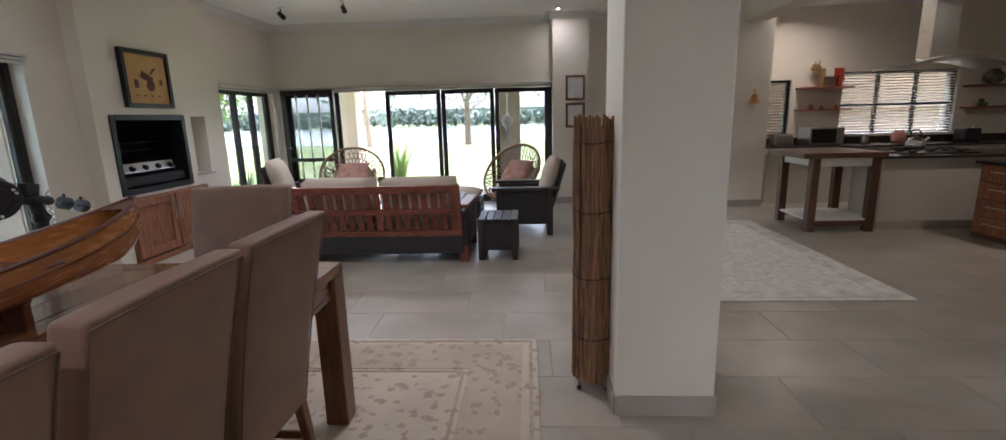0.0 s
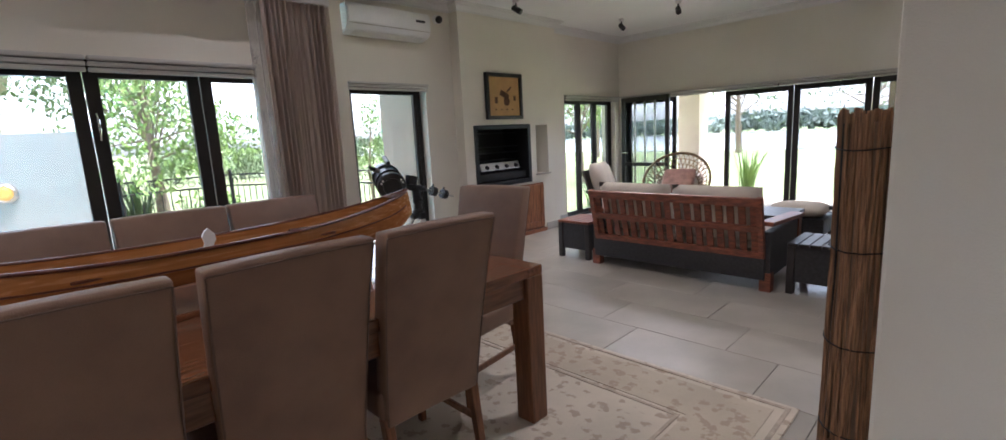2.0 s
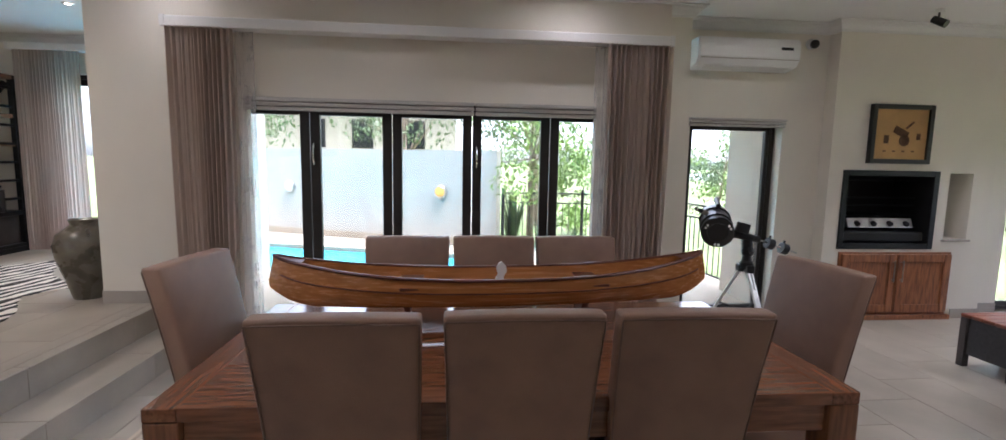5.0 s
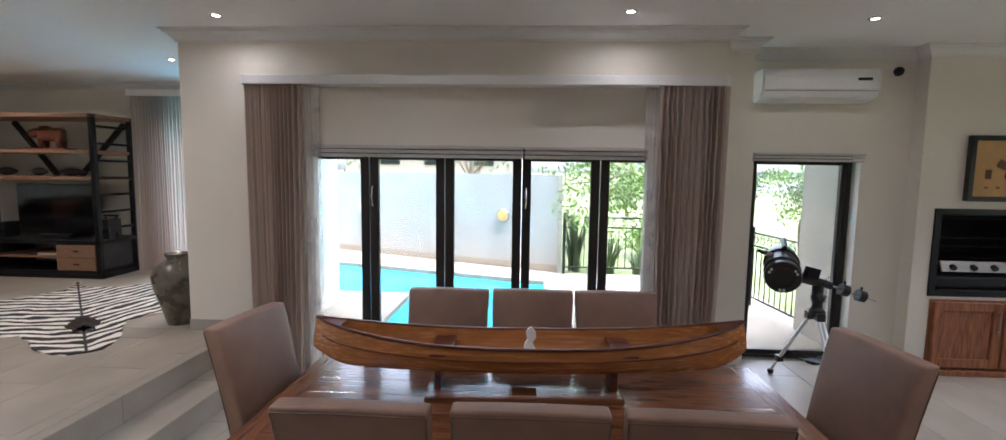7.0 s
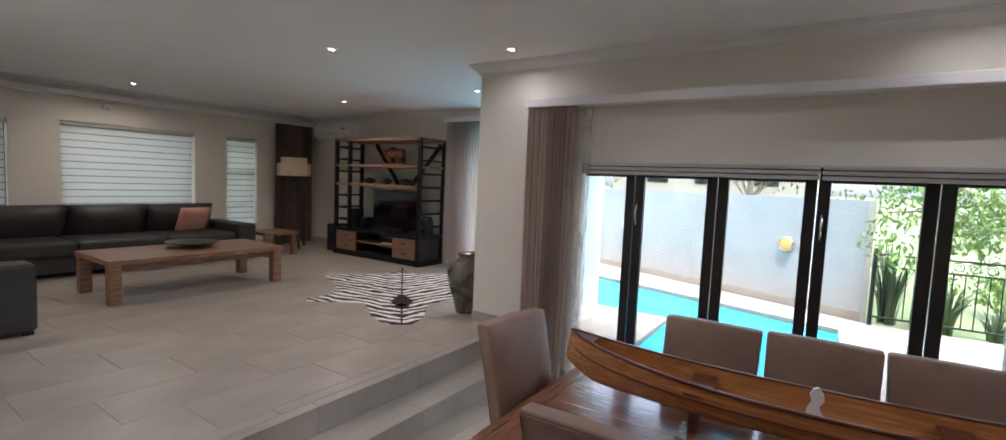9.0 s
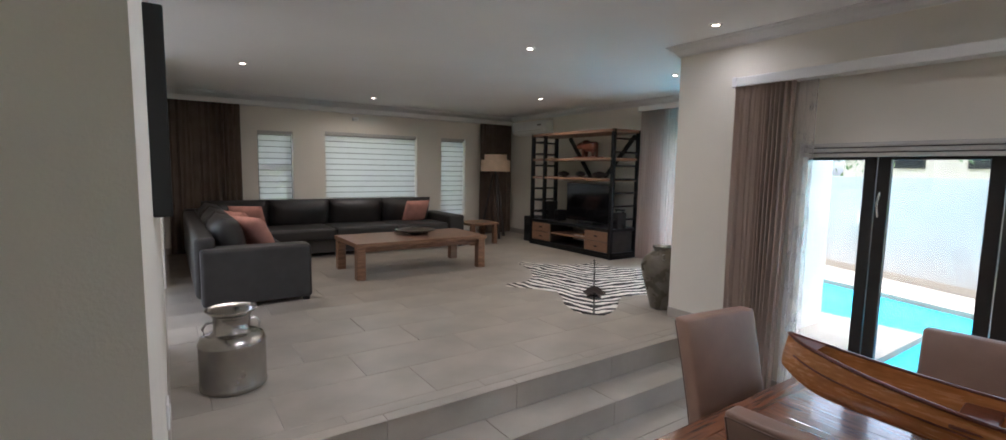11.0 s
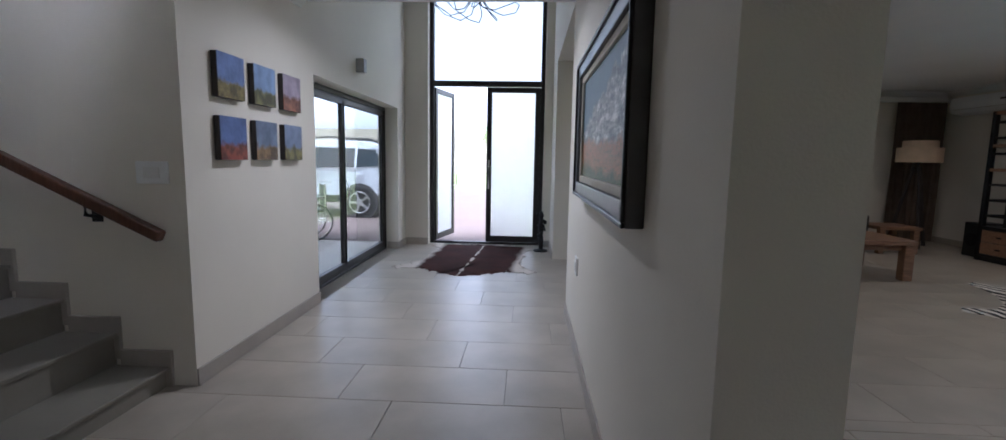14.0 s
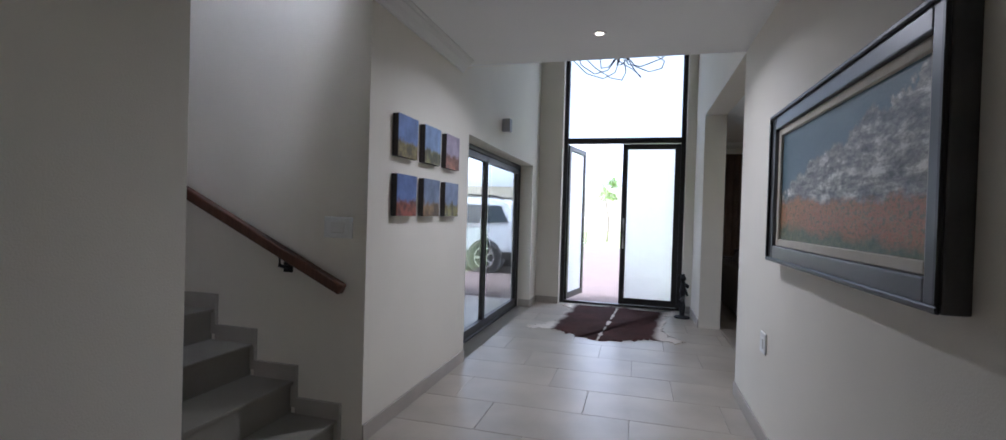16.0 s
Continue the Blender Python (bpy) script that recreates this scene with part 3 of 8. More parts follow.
curtain("curtain", "y", -3.13, -1.14, -0.68, 0.02, 2.465, CURTAIN, "taupe floor-length curtain gathered beside the pool doors", 13, 0.042, 0.85)
curtain("curtain", "y", -3.13, 2.15, 2.67, 0.02, 2.465, CURTAIN, "taupe floor-length curtain gathered beside the pool doors", 12, 0.042, 0.9)
curtain("curtain", "y", -5.56, -4.17, -3.45, U + 0.02, 2.727, CURTAIN, "taupe curtain drawn half across the living room doors", 20, 0.042)
curtain("curtain", "x", -7.88, -0.3, 0.7, U + 0.02, 2.742, DARKCURT, "dark brown floor-length curtain in the living room corner", 12, 0.045)
curtain("curtain", "x", -7.88, -5.65, -4.85, U + 0.02, 2.742, DARKCURT, "dark brown floor-length curtain behind the lamp", 10, 0.04)


def sheer(name, axis, at, a0, a1, z0, z1):
    ob = curtain(name, axis, at, a0, a1, z0, z1, SHEER, "thin white sheer curtain beside the glass doors", 5, 0.02)
    return ob


SHEER = mat("sheer_voile", (0.78, 0.76, 0.74), 0.9, var=0.03)
SHEER.node_tree.nodes["Principled BSDF"].inputs["Alpha"].default_value = 0.3
sheer("sheer_curtain", "y", -3.2, -0.69, -0.56, 0.02, 2.465)
sheer("sheer_curtain", "y", -3.2, 2.06, 2.17, 0.02, 2.465)


def pelmet(axis, at, a0, a1, z):
    root = thing("curtain_rail", "white boxed curtain rail fixed to the wall", "curtain rail")
    bm = B()
    if axis == "y":
        bx(bm, at - 0.07, a0, z, at + 0.07, a1, z + 0.075, 0.008)
        c = [(at, a0), (at, a1)]
    else:
        bx(bm, a0, at - 0.07, z, a1, at + 0.07, z + 0.075, 0.008)
        c = [(a0, at), (a1, at)]
    part("rail", bm, TRIM, root)
    for x, y in c:
        part("end_cap", bx(B(), x - 0.075, y - 0.02 if axis == "y" else y - 0.075, z - 0.004, x + 0.075, y + 0.02 if axis == "y" else y + 0.075, z + 0.08, 0.01), TRIM, root)


pelmet("y", -3.17, -1.15, 2.655, 2.465)
pelmet("y", -5.6, -4.2, -1.9, 2.727)
pelmet("x", -7.9, -5.7, 0.76, 2.742)


# ---- dining room ----
def table_wood_planks():
    root = thing("dining_table", "long polished brown wooden dining table on square legs", "table")
    x0, x1, y0, y1, top = -1.79, -0.695, 0.055, 2.345, 0.78
    n = 7
    w = (x1 - x0) / n
    for k in range(n):
        part("plank", bx(B(), x0 + k * w + 0.0006, y0 + 0.1, top - 0.045, x0 + (k + 1) * w - 0.0006, y1 - 0.1, top, 0.002, 1), WOOD, root)
    for a, b in ((y0, y0 + 0.0995), (y1 - 0.0995, y1)):
        part("end_plank", bx(B(), x0, a, top - 0.045, x1, b, top, 0.003, 1), WOODX, root)
    for x in (x0, x1 - 0.105):
        for y in (y0, y1 - 0.105):
            part("leg", bx(B(), x, y, 0.012, x + 0.105, y + 0.105, top - 0.0455, 0.006), WOODV, root)
    for x in (x0 + 0.02, x1 - 0.05):
        part("apron", bx(B(), x, y0 + 0.106, top - 0.145, x + 0.03, y1 - 0.106, top - 0.046, 0.003, 1), WOOD, root)
    for y in (y0 + 0.02, y1 - 0.05):
        part("apron", bx(B(), x0 + 0.106, y, top - 0.145, x1 - 0.106, y + 0.03, top - 0.046, 0.003, 1), WOODX, root)


table_wood_planks()


def dining_chair():
    """Faces +y; the seat's centre lies over its origin."""
    root = thing("dining_chair", "brown taupe leather high-backed dining chair with wooden legs", "chair", "chairs round the dining table")
    part("seat", bx(B(), -0.235, -0.22, 0.36, 0.235, 0.24, 0.475, 0.03, 3), LEATHER, root, smooth=True)
    bm = B()

    def f(s):
        def g(u, v):
            half = 0.216 + 0.022 * v
            x = (2 * u - 1) * half
            y = -0.19 - 0.10 * v - 0.05 * v * v
            puff = 0.012 * (1 - abs(2 * u - 1) ** 4) * (1 - abs(2 * v - 1) ** 6)
            return Vector((x, y + s * (0.036 + puff), 0.33 + 0.755 * v - 0.004 * (2 * u - 1) ** 2))
        return g
    sheet(bm, f(1), 10, 14)
    k = len(bm.faces)
    sheet(bm, f(-1), 10, 14)
    bm.faces.ensure_lookup_table()
    for fc in bm.faces[:k]:
        fc.normal_flip()
    rim = [e for e in bm.edges if e.is_boundary]
    bmesh.ops.bridge_loops(bm, edges=rim)
    es = [e for e in bm.edges if len(e.link_faces) == 2 and e.calc_face_angle(0) > 1.1]
    bmesh.ops.bevel(bm, geom=es, offset=0.012, segments=2, affect="EDGES", profile=0.6)
    bmesh.ops.recalc_face_normals(bm, faces=bm.faces)
    back = part("backrest", bm, LEATHER, root, smooth=True)
    bm = B()
    pts = [f(-1)(0.01 + 0.98 * k / 12, 0.975) - Vector((0, 0.0012, 0)) for k in range(13)]
    tube(bm, pts, 0.0028, 5)
    for e in (0.008, 0.992):
        tube(bm, [f(-1)(e, 0.02 + 0.955 * k / 10) - Vector((0, 0.0012, 0)) for k in range(11)], 0.0028, 5)
    part("seam", bm, PIPING, back, "darker stitched seam")
    for sx in (-1, 1):
        for y, lean in ((0.2, 0.0), (-0.2, -0.05)):
            bm = bx(B(), -0.021, -0.021, 0.0, 0.021, 0.021, 0.36, 0.004, 1)
            for v in bm.verts:
                t = v.co.z / 0.36
                v.co.x = sx * 0.205 + v.co.x * (0.75 + 0.25 * t)
                v.co.y = y + lean * (1 - t) + v.co.y * (0.75 + 0.25 * t)
            part("leg", bm, WOODV, root)
        part("stretcher", bx(B(), sx * 0.205 - 0.009, -0.2, 0.17, sx * 0.205 + 0.009, 0.19, 0.2, 0.003, 1), WOODV, root)
    return root


ch = dining_chair()
ch.matrix_basis = pose(-0.93, 0.65, 0.012, 0, 0, 90)
# the backrest's top stands 0.34 m behind the seat's centre
for x, y, a in ((-0.95, 1.18, 91), (-0.95, 1.71, 89), (-1.73, 0.70, -90), (-1.75, 1.19, -91), (-1.76, 1.69, -89), (-1.405, 0.16, -7), (-1.26, 2.31, 187)):
    copy_thing(ch, pose(x, y, 0.012, 0, 0, a))


def canoe():
    root = thing("model_canoe", "varnished cedar-strip model canoe on a wooden stand", "model boat", m=pose(-1.42, 1.185, 0.78, 0, 0, 3.5))
    L = 1.0

    def sec(t):
        """Half breadth, keel height and sheer height at t in -1..1."""
        s = abs(t)
        hb = 0.145 * (1 - s ** 2.4) ** 0.8
        keel = 0.105 + 0.02 * s ** 3 + 0.07 * max(0, s - 0.8) ** 2 / 0.04
        sheer_z = 0.245 + 0.095 * s ** 2.6
        return max(hb, 0.004), keel, sheer_z

    def hull(off):
        def f(u, v):
            t = 2 * u - 1
            y = t * L * (1 - (0.035 if abs(t) > 0.97 else 0) * 0) + 0.0
            hb, k, sh = sec(t)
            a = (2 * v - 1)
            w = abs(a)
            x = math.copysign(max(hb - off, 0.001) * math.sin(min(1, w * 1.02) * math.pi / 2) ** 0.75, a)
            z = k + off + (sh - k - off) * w ** 2.3
            end = max(0, abs(t) - 0.93) / 0.07
            y -= math.copysign(0.03 * end * (w - 0.45) ** 2 * 4, t) * 0.6
            return Vector((x, y, z))
        return f
    bm = B()
    sheet(bm, hull(0.0), 56, 22)
    h = part("hull", bm, CEDAR, root, "honey-coloured cedar strips", smooth=True)
    bm = B()
    sheet(bm, hull(0.006), 56, 22)
    for fc in bm.faces:
        fc.normal_flip()
    part("lining", bm, CEDAR, root, smooth=True)
    for a in (0.0, 1.0):
        bm = B()
        tube(bm, [hull(0)(k / 40, a) for k in range(41)], 0.0075, 6)
        part("gunwale", bm, MAHOG, root, "dark mahogany gunwale")
    for a in (0.105, 0.895):
        bm = B()
        tube(bm, [hull(-0.0006)(k / 40, a) for k in range(1, 40)], 0.0042, 5)
        part("accent_strip", bm, MAHOG, h, "thin dark inlaid strip")
    for s in (-1, 1):
        bm = B()
        pts = []
        for k in range(7):
            t = s * (0.86 + 0.13 * k / 6)
            hb, kk, sh = sec(t)
            pts.append((hb, t, sh))
        vs = [[bm.verts.new((q * hb, t, sh + 0.002)) for q in (-1, 0, 1)] for hb, t, sh in pts]
        for a, b in zip(vs, vs[1:]):
            for k in range(2):
                bm.faces.new((a[k], a[k + 1], b[k + 1], b[k]))
        part("deck", bm, MAHOG, root, "small dark end deck")
    for t in (-0.4, 0.42):
        hb, k, sh = sec(t)
        part("seat", bx(B(), -hb, t - 0.05, sh - 0.05, hb, t + 0.05, sh - 0.038, 0.003, 1), MAHOG, root)
    hb, k, sh = sec(0)
    bm = B()
    n = 14
    prof = [(0.0, 0), (0.022, 0.005), (0.028, 0.03), (0.018, 0.05), (0.014, 0.065), (0.026, 0.085), (0.024, 0.105), (0.008, 0.125), (-0.004, 0.118), (-0.012, 0.1), (-0.006, 0.075), (-0.016, 0.055), (-0.02, 0.03), (-0.014, 0.005)]
    lo = [bm.verts.new((-0.035, 1.25 * y - 0.005, sh - 0.1 + 1.2 * z)) for y, z in prof]
    hi = [bm.verts.new((-0.02, 1.25 * y - 0.005, sh - 0.1 + 1.2 * z)) for y, z in prof]
    bm.faces.new(lo), bm.faces.new(hi[::-1])
    for k in range(n):
        bm.faces.new((lo[k], hi[k], hi[(k + 1) % n], lo[(k + 1) % n]))
    part("yoke_ornament", bm, WHITE, root, "small white carved ornament")
    part("stand_board", bx(B(), -0.11, -0.47, 0.0, 0.14, 0.41, 0.024, 0.006), WOOD, root)
    for t in (-0.42, 0.38):
        bm = B()
        obx(bm, pose(0, t, 0.062), 0.13, 0.03, 0.08, 0.006)
        for s in (-1, 1):
            obx(bm, pose(s * 0.06, t, 0.115, 0, s * 38, 0), 0.03, 0.028, 0.09, 0.008)
        part("cradle", bm, MAHOG, root, "turned dark wooden cradle")
    part("name_plate", obx(B(), pose(0.085, -0.03, 0.031, 0, 18, 0), 0.05, 0.11, 0.006, 0.002, 1), BRASS, root, "small brass plate")


canoe()


# ---- rugs ----
def rug_mat(name, ground, deep, pale, size, border):
    m = mat(name, ground, 0.95, var=0.1, scale=3, bump=0.6, bscale=320, fine=0.12)
    n, l = m.node_tree.nodes, m.node_tree.links
    b = n["Principled BSDF"]
    src = b.inputs["Base Color"].links[0].from_socket
    tc = n.new("ShaderNodeTexCoord")
    v = n.new("ShaderNodeTexVoronoi")
    v.feature, v.inputs["Scale"].default_value = "SMOOTH_F1", 15.0
    l.new(tc.outputs["Object"], v.inputs["Vector"])
    w = n.new("ShaderNodeMath")
    w.operation, w.inputs[0].default_value = "SUBTRACT", 1.0
    k = n.new("ShaderNodeMath")
    k.operation, k.inputs[1].default_value = "MULTIPLY", 1.5
    l.new(v.outputs["Distance"], k.inputs[0]), l.new(k.outputs[0], w.inputs[1])
    ns = n.new("ShaderNodeTexNoise")
    ns.inputs["Scale"].default_value, ns.inputs["Detail"].default_value = 46.0, 5
    l.new(tc.outputs["Object"], ns.inputs["Vector"])
    add = n.new("ShaderNodeMath")
    add.operation = "MULTIPLY"
    l.new(w.outputs[0], add.inputs[0]), l.new(ns.outputs["Fac"], add.inputs[1])
    rp = n.new("ShaderNodeValToRGB")
    rp.color_ramp.elements[0].position, rp.color_ramp.elements[1].position = 0.26, 0.33
    l.new(add.outputs[0], rp.inputs[0])
    mx = n.new("ShaderNodeMix")
    mx.data_type = "RGBA"
    mx.inputs["B"].default_value = (*deep, 1)
    fa = n.new("ShaderNodeMath")
    fa.operation, fa.inputs[1].default_value = "MULTIPLY", 0.62
    l.new(rp.outputs[0], fa.inputs[0])
    l.new(fa.outputs[0], mx.inputs["Factor"]), l.new(src, mx.inputs["A"])
    l.new(mx.outputs["Result"], b.inputs["Base Color"])
    return m


def rug(name, label, x0, y0, x1, y1, material, bands, z=0.0, t=0.011):
    root = thing(name, label, "rug", m=pose((x0 + x1) / 2, (y0 + y1) / 2, z))
    w, h = (x1 - x0) / 2, (y1 - y0) / 2
    rnd = random.Random(4)
    bm = B()
    bx(bm, -w, -h, 0.001, w, h, t, 0.004, 1)
    part("field", bm, material, root)
    for inset, width, m2 in bands:
        bm = B()
        for a, b, c, d in ((-w + inset, -h + inset, w - inset, -h + inset + width), (-w + inset, h - inset - width, w - inset, h - inset), (-w + inset, -h + inset + width, -w + inset + width, h - inset - width), (w - inset - width, -h + inset + width, w - inset, h - inset - width)):
            bx(bm, a, b, t - 0.004, c, d, t + 0.0035)
        part("border_band", bm, m2, root, "woven border band")
    return root


RUG1 = rug_mat("cream_rug", (0.6, 0.52, 0.42), (0.32, 0.22, 0.155), (0.6, 0.5, 0.4), 3, 0.2)
RUGB = rug_mat("cream_rug_border", (0.52, 0.44, 0.34), (0.36, 0.25, 0.18), (0.6, 0.5, 0.4), 3, 0.2)
RUGL = mat("rug_line", (0.45, 0.37, 0.29), 0.95, var=0.2, scale=30, bump=0.5, bscale=300)
rug("area_rug", "cream woven rug with faded floral pattern under the dining table", -2.62, -0.78, 0.2, 3.16, RUG1, [(0.03, 0.02, RUGL), (0.09, 0.3, RUGB), (0.41, 0.018, RUGL)])
RUG2 = mat("grey_rug", (0.76, 0.72, 0.65), 0.95, var=0.12, scale=16, bump=0.6, bscale=250, second=(0.63, 0.6, 0.54), fine=0.15)
rug("area_rug", "faded pale grey rug on the kitchen passage floor", 1.4, 3.8, 3.02, 6.64, RUG2, [(0.05, 0.15, mat("grey_rug_border", (0.7, 0.67, 0.62), 0.95, var=0.2, scale=7, bump=0.5, bscale=250))])

# ---- fitted things on the west wall ----
def aircon(name, m, label, half=0.5):
    root = thing(name, label, "air conditioner", m=m)
    bm = B()
    prof = [(0, 0.0), (0.16, 0.03), (0.2, 0.09), (0.205, 0.2), (0.19, 0.28), (0, 0.285)]
    ends = [[bm.verts.new((d, s * half, z)) for d, z in prof] for s in (-1, 1)]
    bm.faces.new(ends[0][::-1]), bm.faces.new(ends[1])
    for k in range(len(prof)):
        bm.faces.new((ends[0][k], ends[0][(k + 1) % 6], ends[1][(k + 1) % 6], ends[1][k]))
    es = [e for e in bm.edges]
    bmesh.ops.bevel(bm, geom=es, offset=0.012, segments=2, affect="EDGES")
    bmesh.ops.recalc_face_normals(bm, faces=bm.faces)
    body = part("body", bm, WHITE, root)
    part("louvre", obx(B(), pose(0.125, 0, 0.017, 0, -11, 0), 0.1, 0.82, 0.008, 0.002, 1), TRIM, root, "long white air louvre")
    part("display", bx(B(), 0.2, 0.3, 0.175, 0.208, 0.42, 0.2, 0.002, 1), BLACK, root, "small black display")
    part("seam", bx(B(), 0.198, -0.48, 0.085, 0.2045, 0.48, 0.09), SKIRT, body)
    return root


aircon("air_conditioner", pose(-3.95, 3.69, 2.45), "white wall-mounted air conditioner above the tall window")
aircon("air_conditioner", pose(-5.75, -7.12, 2.5), "white wall-mounted air conditioner in the living room", 0.58)
cm = thing("security_camera", "small white dome camera with a black lens", "camera", m=pose(-3.95, 4.42, 2.74))
bm = B()
lathe(bm, [(0.05, 0), (0.05, 0.02), (0.04, 0.05)], 16)
bm.transform(pose(0, 0, 0, 0, 90, 0))
part("base", bm, WHITE, cm, smooth=False)
bm = B()
bmesh.ops.create_uvsphere(bm, u_segments=16, v_segments=10, radius=0.042, matrix=Matrix.Translation((0.06, 0, -0.01)))
part("lens", bm, BLACK, cm, "black lens dome", smooth=True)


def picture(name, label, m, w, h, frame_m, fw, ft, art, mount=None, mw=0.0):
    """A framed picture: faces local -y, hangs with its back at y = 0."""
    root = thing(name, label, "picture", m=m)
    for a, b, c, d in ((-w / 2, -w / 2 + fw, -h / 2, h / 2), (w / 2 - fw, w / 2, -h / 2, h / 2), (-w / 2 + fw, w / 2 - fw, h / 2 - fw, h / 2), (-w / 2 + fw, w / 2 - fw, -h / 2, -h / 2 + fw)):
        part("frame_bar", bx(B(), a, -ft, c, b, 0, d, 0.006, 2), frame_m, root)
    if mount is not None:
        for a, b, c, d in ((-w / 2 + fw, -w / 2 + fw + mw, -h / 2 + fw, h / 2 - fw), (w / 2 - fw - mw, w / 2 - fw, -h / 2 + fw, h / 2 - fw), (-w / 2 + fw + mw, w / 2 - fw - mw, h / 2 - fw - mw, h / 2 - fw), (-w / 2 + fw + mw, w / 2 - fw - mw, -h / 2 + fw, -h / 2 + fw + mw)):
            part("mount_bar", bx(B(), a, -ft * 0.72, c, b, -0.004, d, 0.003, 1), mount, root, "pale inner frame")
    i = fw + mw
    part("canvas", bx(B(), -w / 2 + i, -ft * 0.5, -h / 2 + i, w / 2 - i, -0.006, h / 2 - i), art, root, "painted picture surface")
    return root


TAN = mat("tan_paper", (0.55, 0.33, 0.13), 0.8, var=0.1, scale=6)
SKETCH = mat("sepia_ink", (0.13, 0.065, 0.03), 0.8, var=0.3, scale=30)
pc = picture("picture", "framed tan print of an old wheeled machine with black frame", pose(-3.8, 5.315, 1.878, 0, 0, 90), 0.65, 0.575, BLACK, 0.045, 0.05, TAN)
bm = B()
lathe(bm, [(0.055, 0), (0.055, 0.004)], 18)
bm.transform(pose(0.04, -0.026, -0.06, 90, 0, 0))
part("wheel_drawing", bm, SKETCH, pc, "sepia drawing of a wheel")
part("body_drawing", obx(B(), pose(0.0, -0.028, 0.02, 0, 25, 0), 0.16, 0.004, 0.07), SKETCH, pc)
part("shaft_drawing", obx(B(), pose(0.09, -0.028, 0.09, 0, -40, 0), 0.1, 0.004, 0.02), SKETCH, pc)
part("box_drawing", obx(B(), pose(-0.15, -0.028, -0.05), 0.05, 0.004, 0.08), SKETCH, pc)
part("box_drawing", obx(B(), pose(0.19, -0.028, -0.02), 0.04, 0.004, 0.06), SKETCH, pc)
for k in range(4):
    part("caption_bar", obx(B(), pose(-0.16 + 0.1 * k, -0.028, -0.165), 0.03, 0.004, 0.015), SKETCH, pc)

# braai in its recess
STEELD = mat("dark_steel", (0.016, 0.017, 0.019), 0.4, metal=0.6, var=0.2, scale=7)
SOOT = mat("sooty_steel", (0.008, 0.008, 0.008), 0.7, metal=0.2, var=0.3, scale=8)
br = thing("built_in_braai", "black steel built-in braai with gas control knobs", "barbecue")
bm = B()
for a, b, c, d in ((4.77, 4.83, 0.73, 1.522), (5.75, 5.81, 0.73, 1.522), (4.83, 5.75, 1.465, 1.522), (4.83, 5.75, 0.73, 0.79)):
    bx(bm, -3.802, a, c, -3.785, b, d, 0.004, 1)
part("trim_frame", bm, STEELD, br, "dark grey steel trim frame")
bm = B()
bx(bm, -4.29, 4.805, 0.765, -4.27, 5.775, 1.491), bx(bm, -4.27, 4.805, 0.765, -3.805, 4.815, 1.491), bx(bm, -4.27, 5.765, 0.765, -3.805, 5.775, 1.491), bx(bm, -4.27, 4.815, 1.481, -3.805, 5.765, 1.491), bx(bm, -4.27, 4.815, 0.765, -3.805, 5.765, 0.775)
part("firebox", bm, SOOT, br, "sooty black firebox")
part("drip_tray", bx(B(), -4.2, 4.84, 0.8, -3.83, 5.74, 0.9, 0.02), SOOT, br)
ctl = part("control_panel", obx(B(), pose(-3.9, 5.3, 0.985, 0, -22, 0), 0.02, 0.72, 0.1, 0.006), STEEL, br, "brushed steel control panel")
for k in range(4):
    bm = B()
    rod(bm, (-3.895, 5.04 + 0.18 * k, 0.985), (-3.86, 5.04 + 0.18 * k, 0.972), 0.028, 0.024, 14)
    part("knob", bm, BLACK, ctl, "round black knob")
bm = B()
for k in range(26):
    rod(bm, (-4.24, 4.86 + 0.034 * k, 1.06), (-3.93, 4.86 + 0.034 * k, 1.06), 0.004, seg=6)
part("grill_grid", bm, STEELD, br, "steel grill bars")
bm = B()
for z in (1.16, 1.24, 1.42):
    rod(bm, (-4.0, 4.82, z), (-4.0, 5.76, z), 0.008, seg=8)
part("warming_rail", bm, STEELD, br)
bmx = bx(B(), -3.83, 5.91, 0.812, -3.77, 6.21, 0.832, 0.003, 1)
tagged(part("trim_niche_sill", bmx, SKIRT), "small tile sill of the wall niche", "sill", kind="structure")

CABW = mat("cabinet_wood", (0.3, 0.115, 0.045), 0.4, var=0.3, scale=5, stretch=(12, 12, 1.3), second=(0.15, 0.055, 0.024), bump=0.1, bscale=50, piece=0.08)
cb = thing("braai_cabinet", "red-brown panelled wooden cabinet built in below the braai", "cabinet")
part("body", bx(B(), -4.15, 4.8, 0.04, -3.79, 6.04, 0.7, 0.004, 1), CABW, cb)
part("plinth", bx(B(), -4.1, 4.78, 0.0, -3.75, 6.06, 0.05, 0.004, 1), CABW, cb)
for y0 in (4.825, 5.43):
    d = part("door", bx(B(), -3.789, y0, 0.08, -3.772, y0 + 0.585, 0.68, 0.004, 1), CABW, cb)
    bm = B()
    for a, b, c, e in ((y0, y0 + 0.075, 0.08, 0.68), (y0 + 0.51, y0 + 0.585, 0.08, 0.68), (y0 + 0.075, y0 + 0.51, 0.6, 0.68), (y0 + 0.075, y0 + 0.51, 0.08, 0.16)):
        bx(bm, -3.771, a, c, -3.757, b, e, 0.004, 1)
    part("door_frame", bm, CABW, d)
    hy = y0 + 0.548 if y0 < 5 else y0 + 0.037
    bm = B()
    rod(bm, (-3.735, hy, 0.4), (-3.735, hy, 0.62), 0.006), rod(bm, (-3.757, hy, 0.42), (-3.735, hy, 0.42), 0.005), rod(bm, (-3.757, hy, 0.6), (-3.735, hy, 0.6), 0.005)
    part("handle", bm, STEEL, d, "brushed steel bar handle")

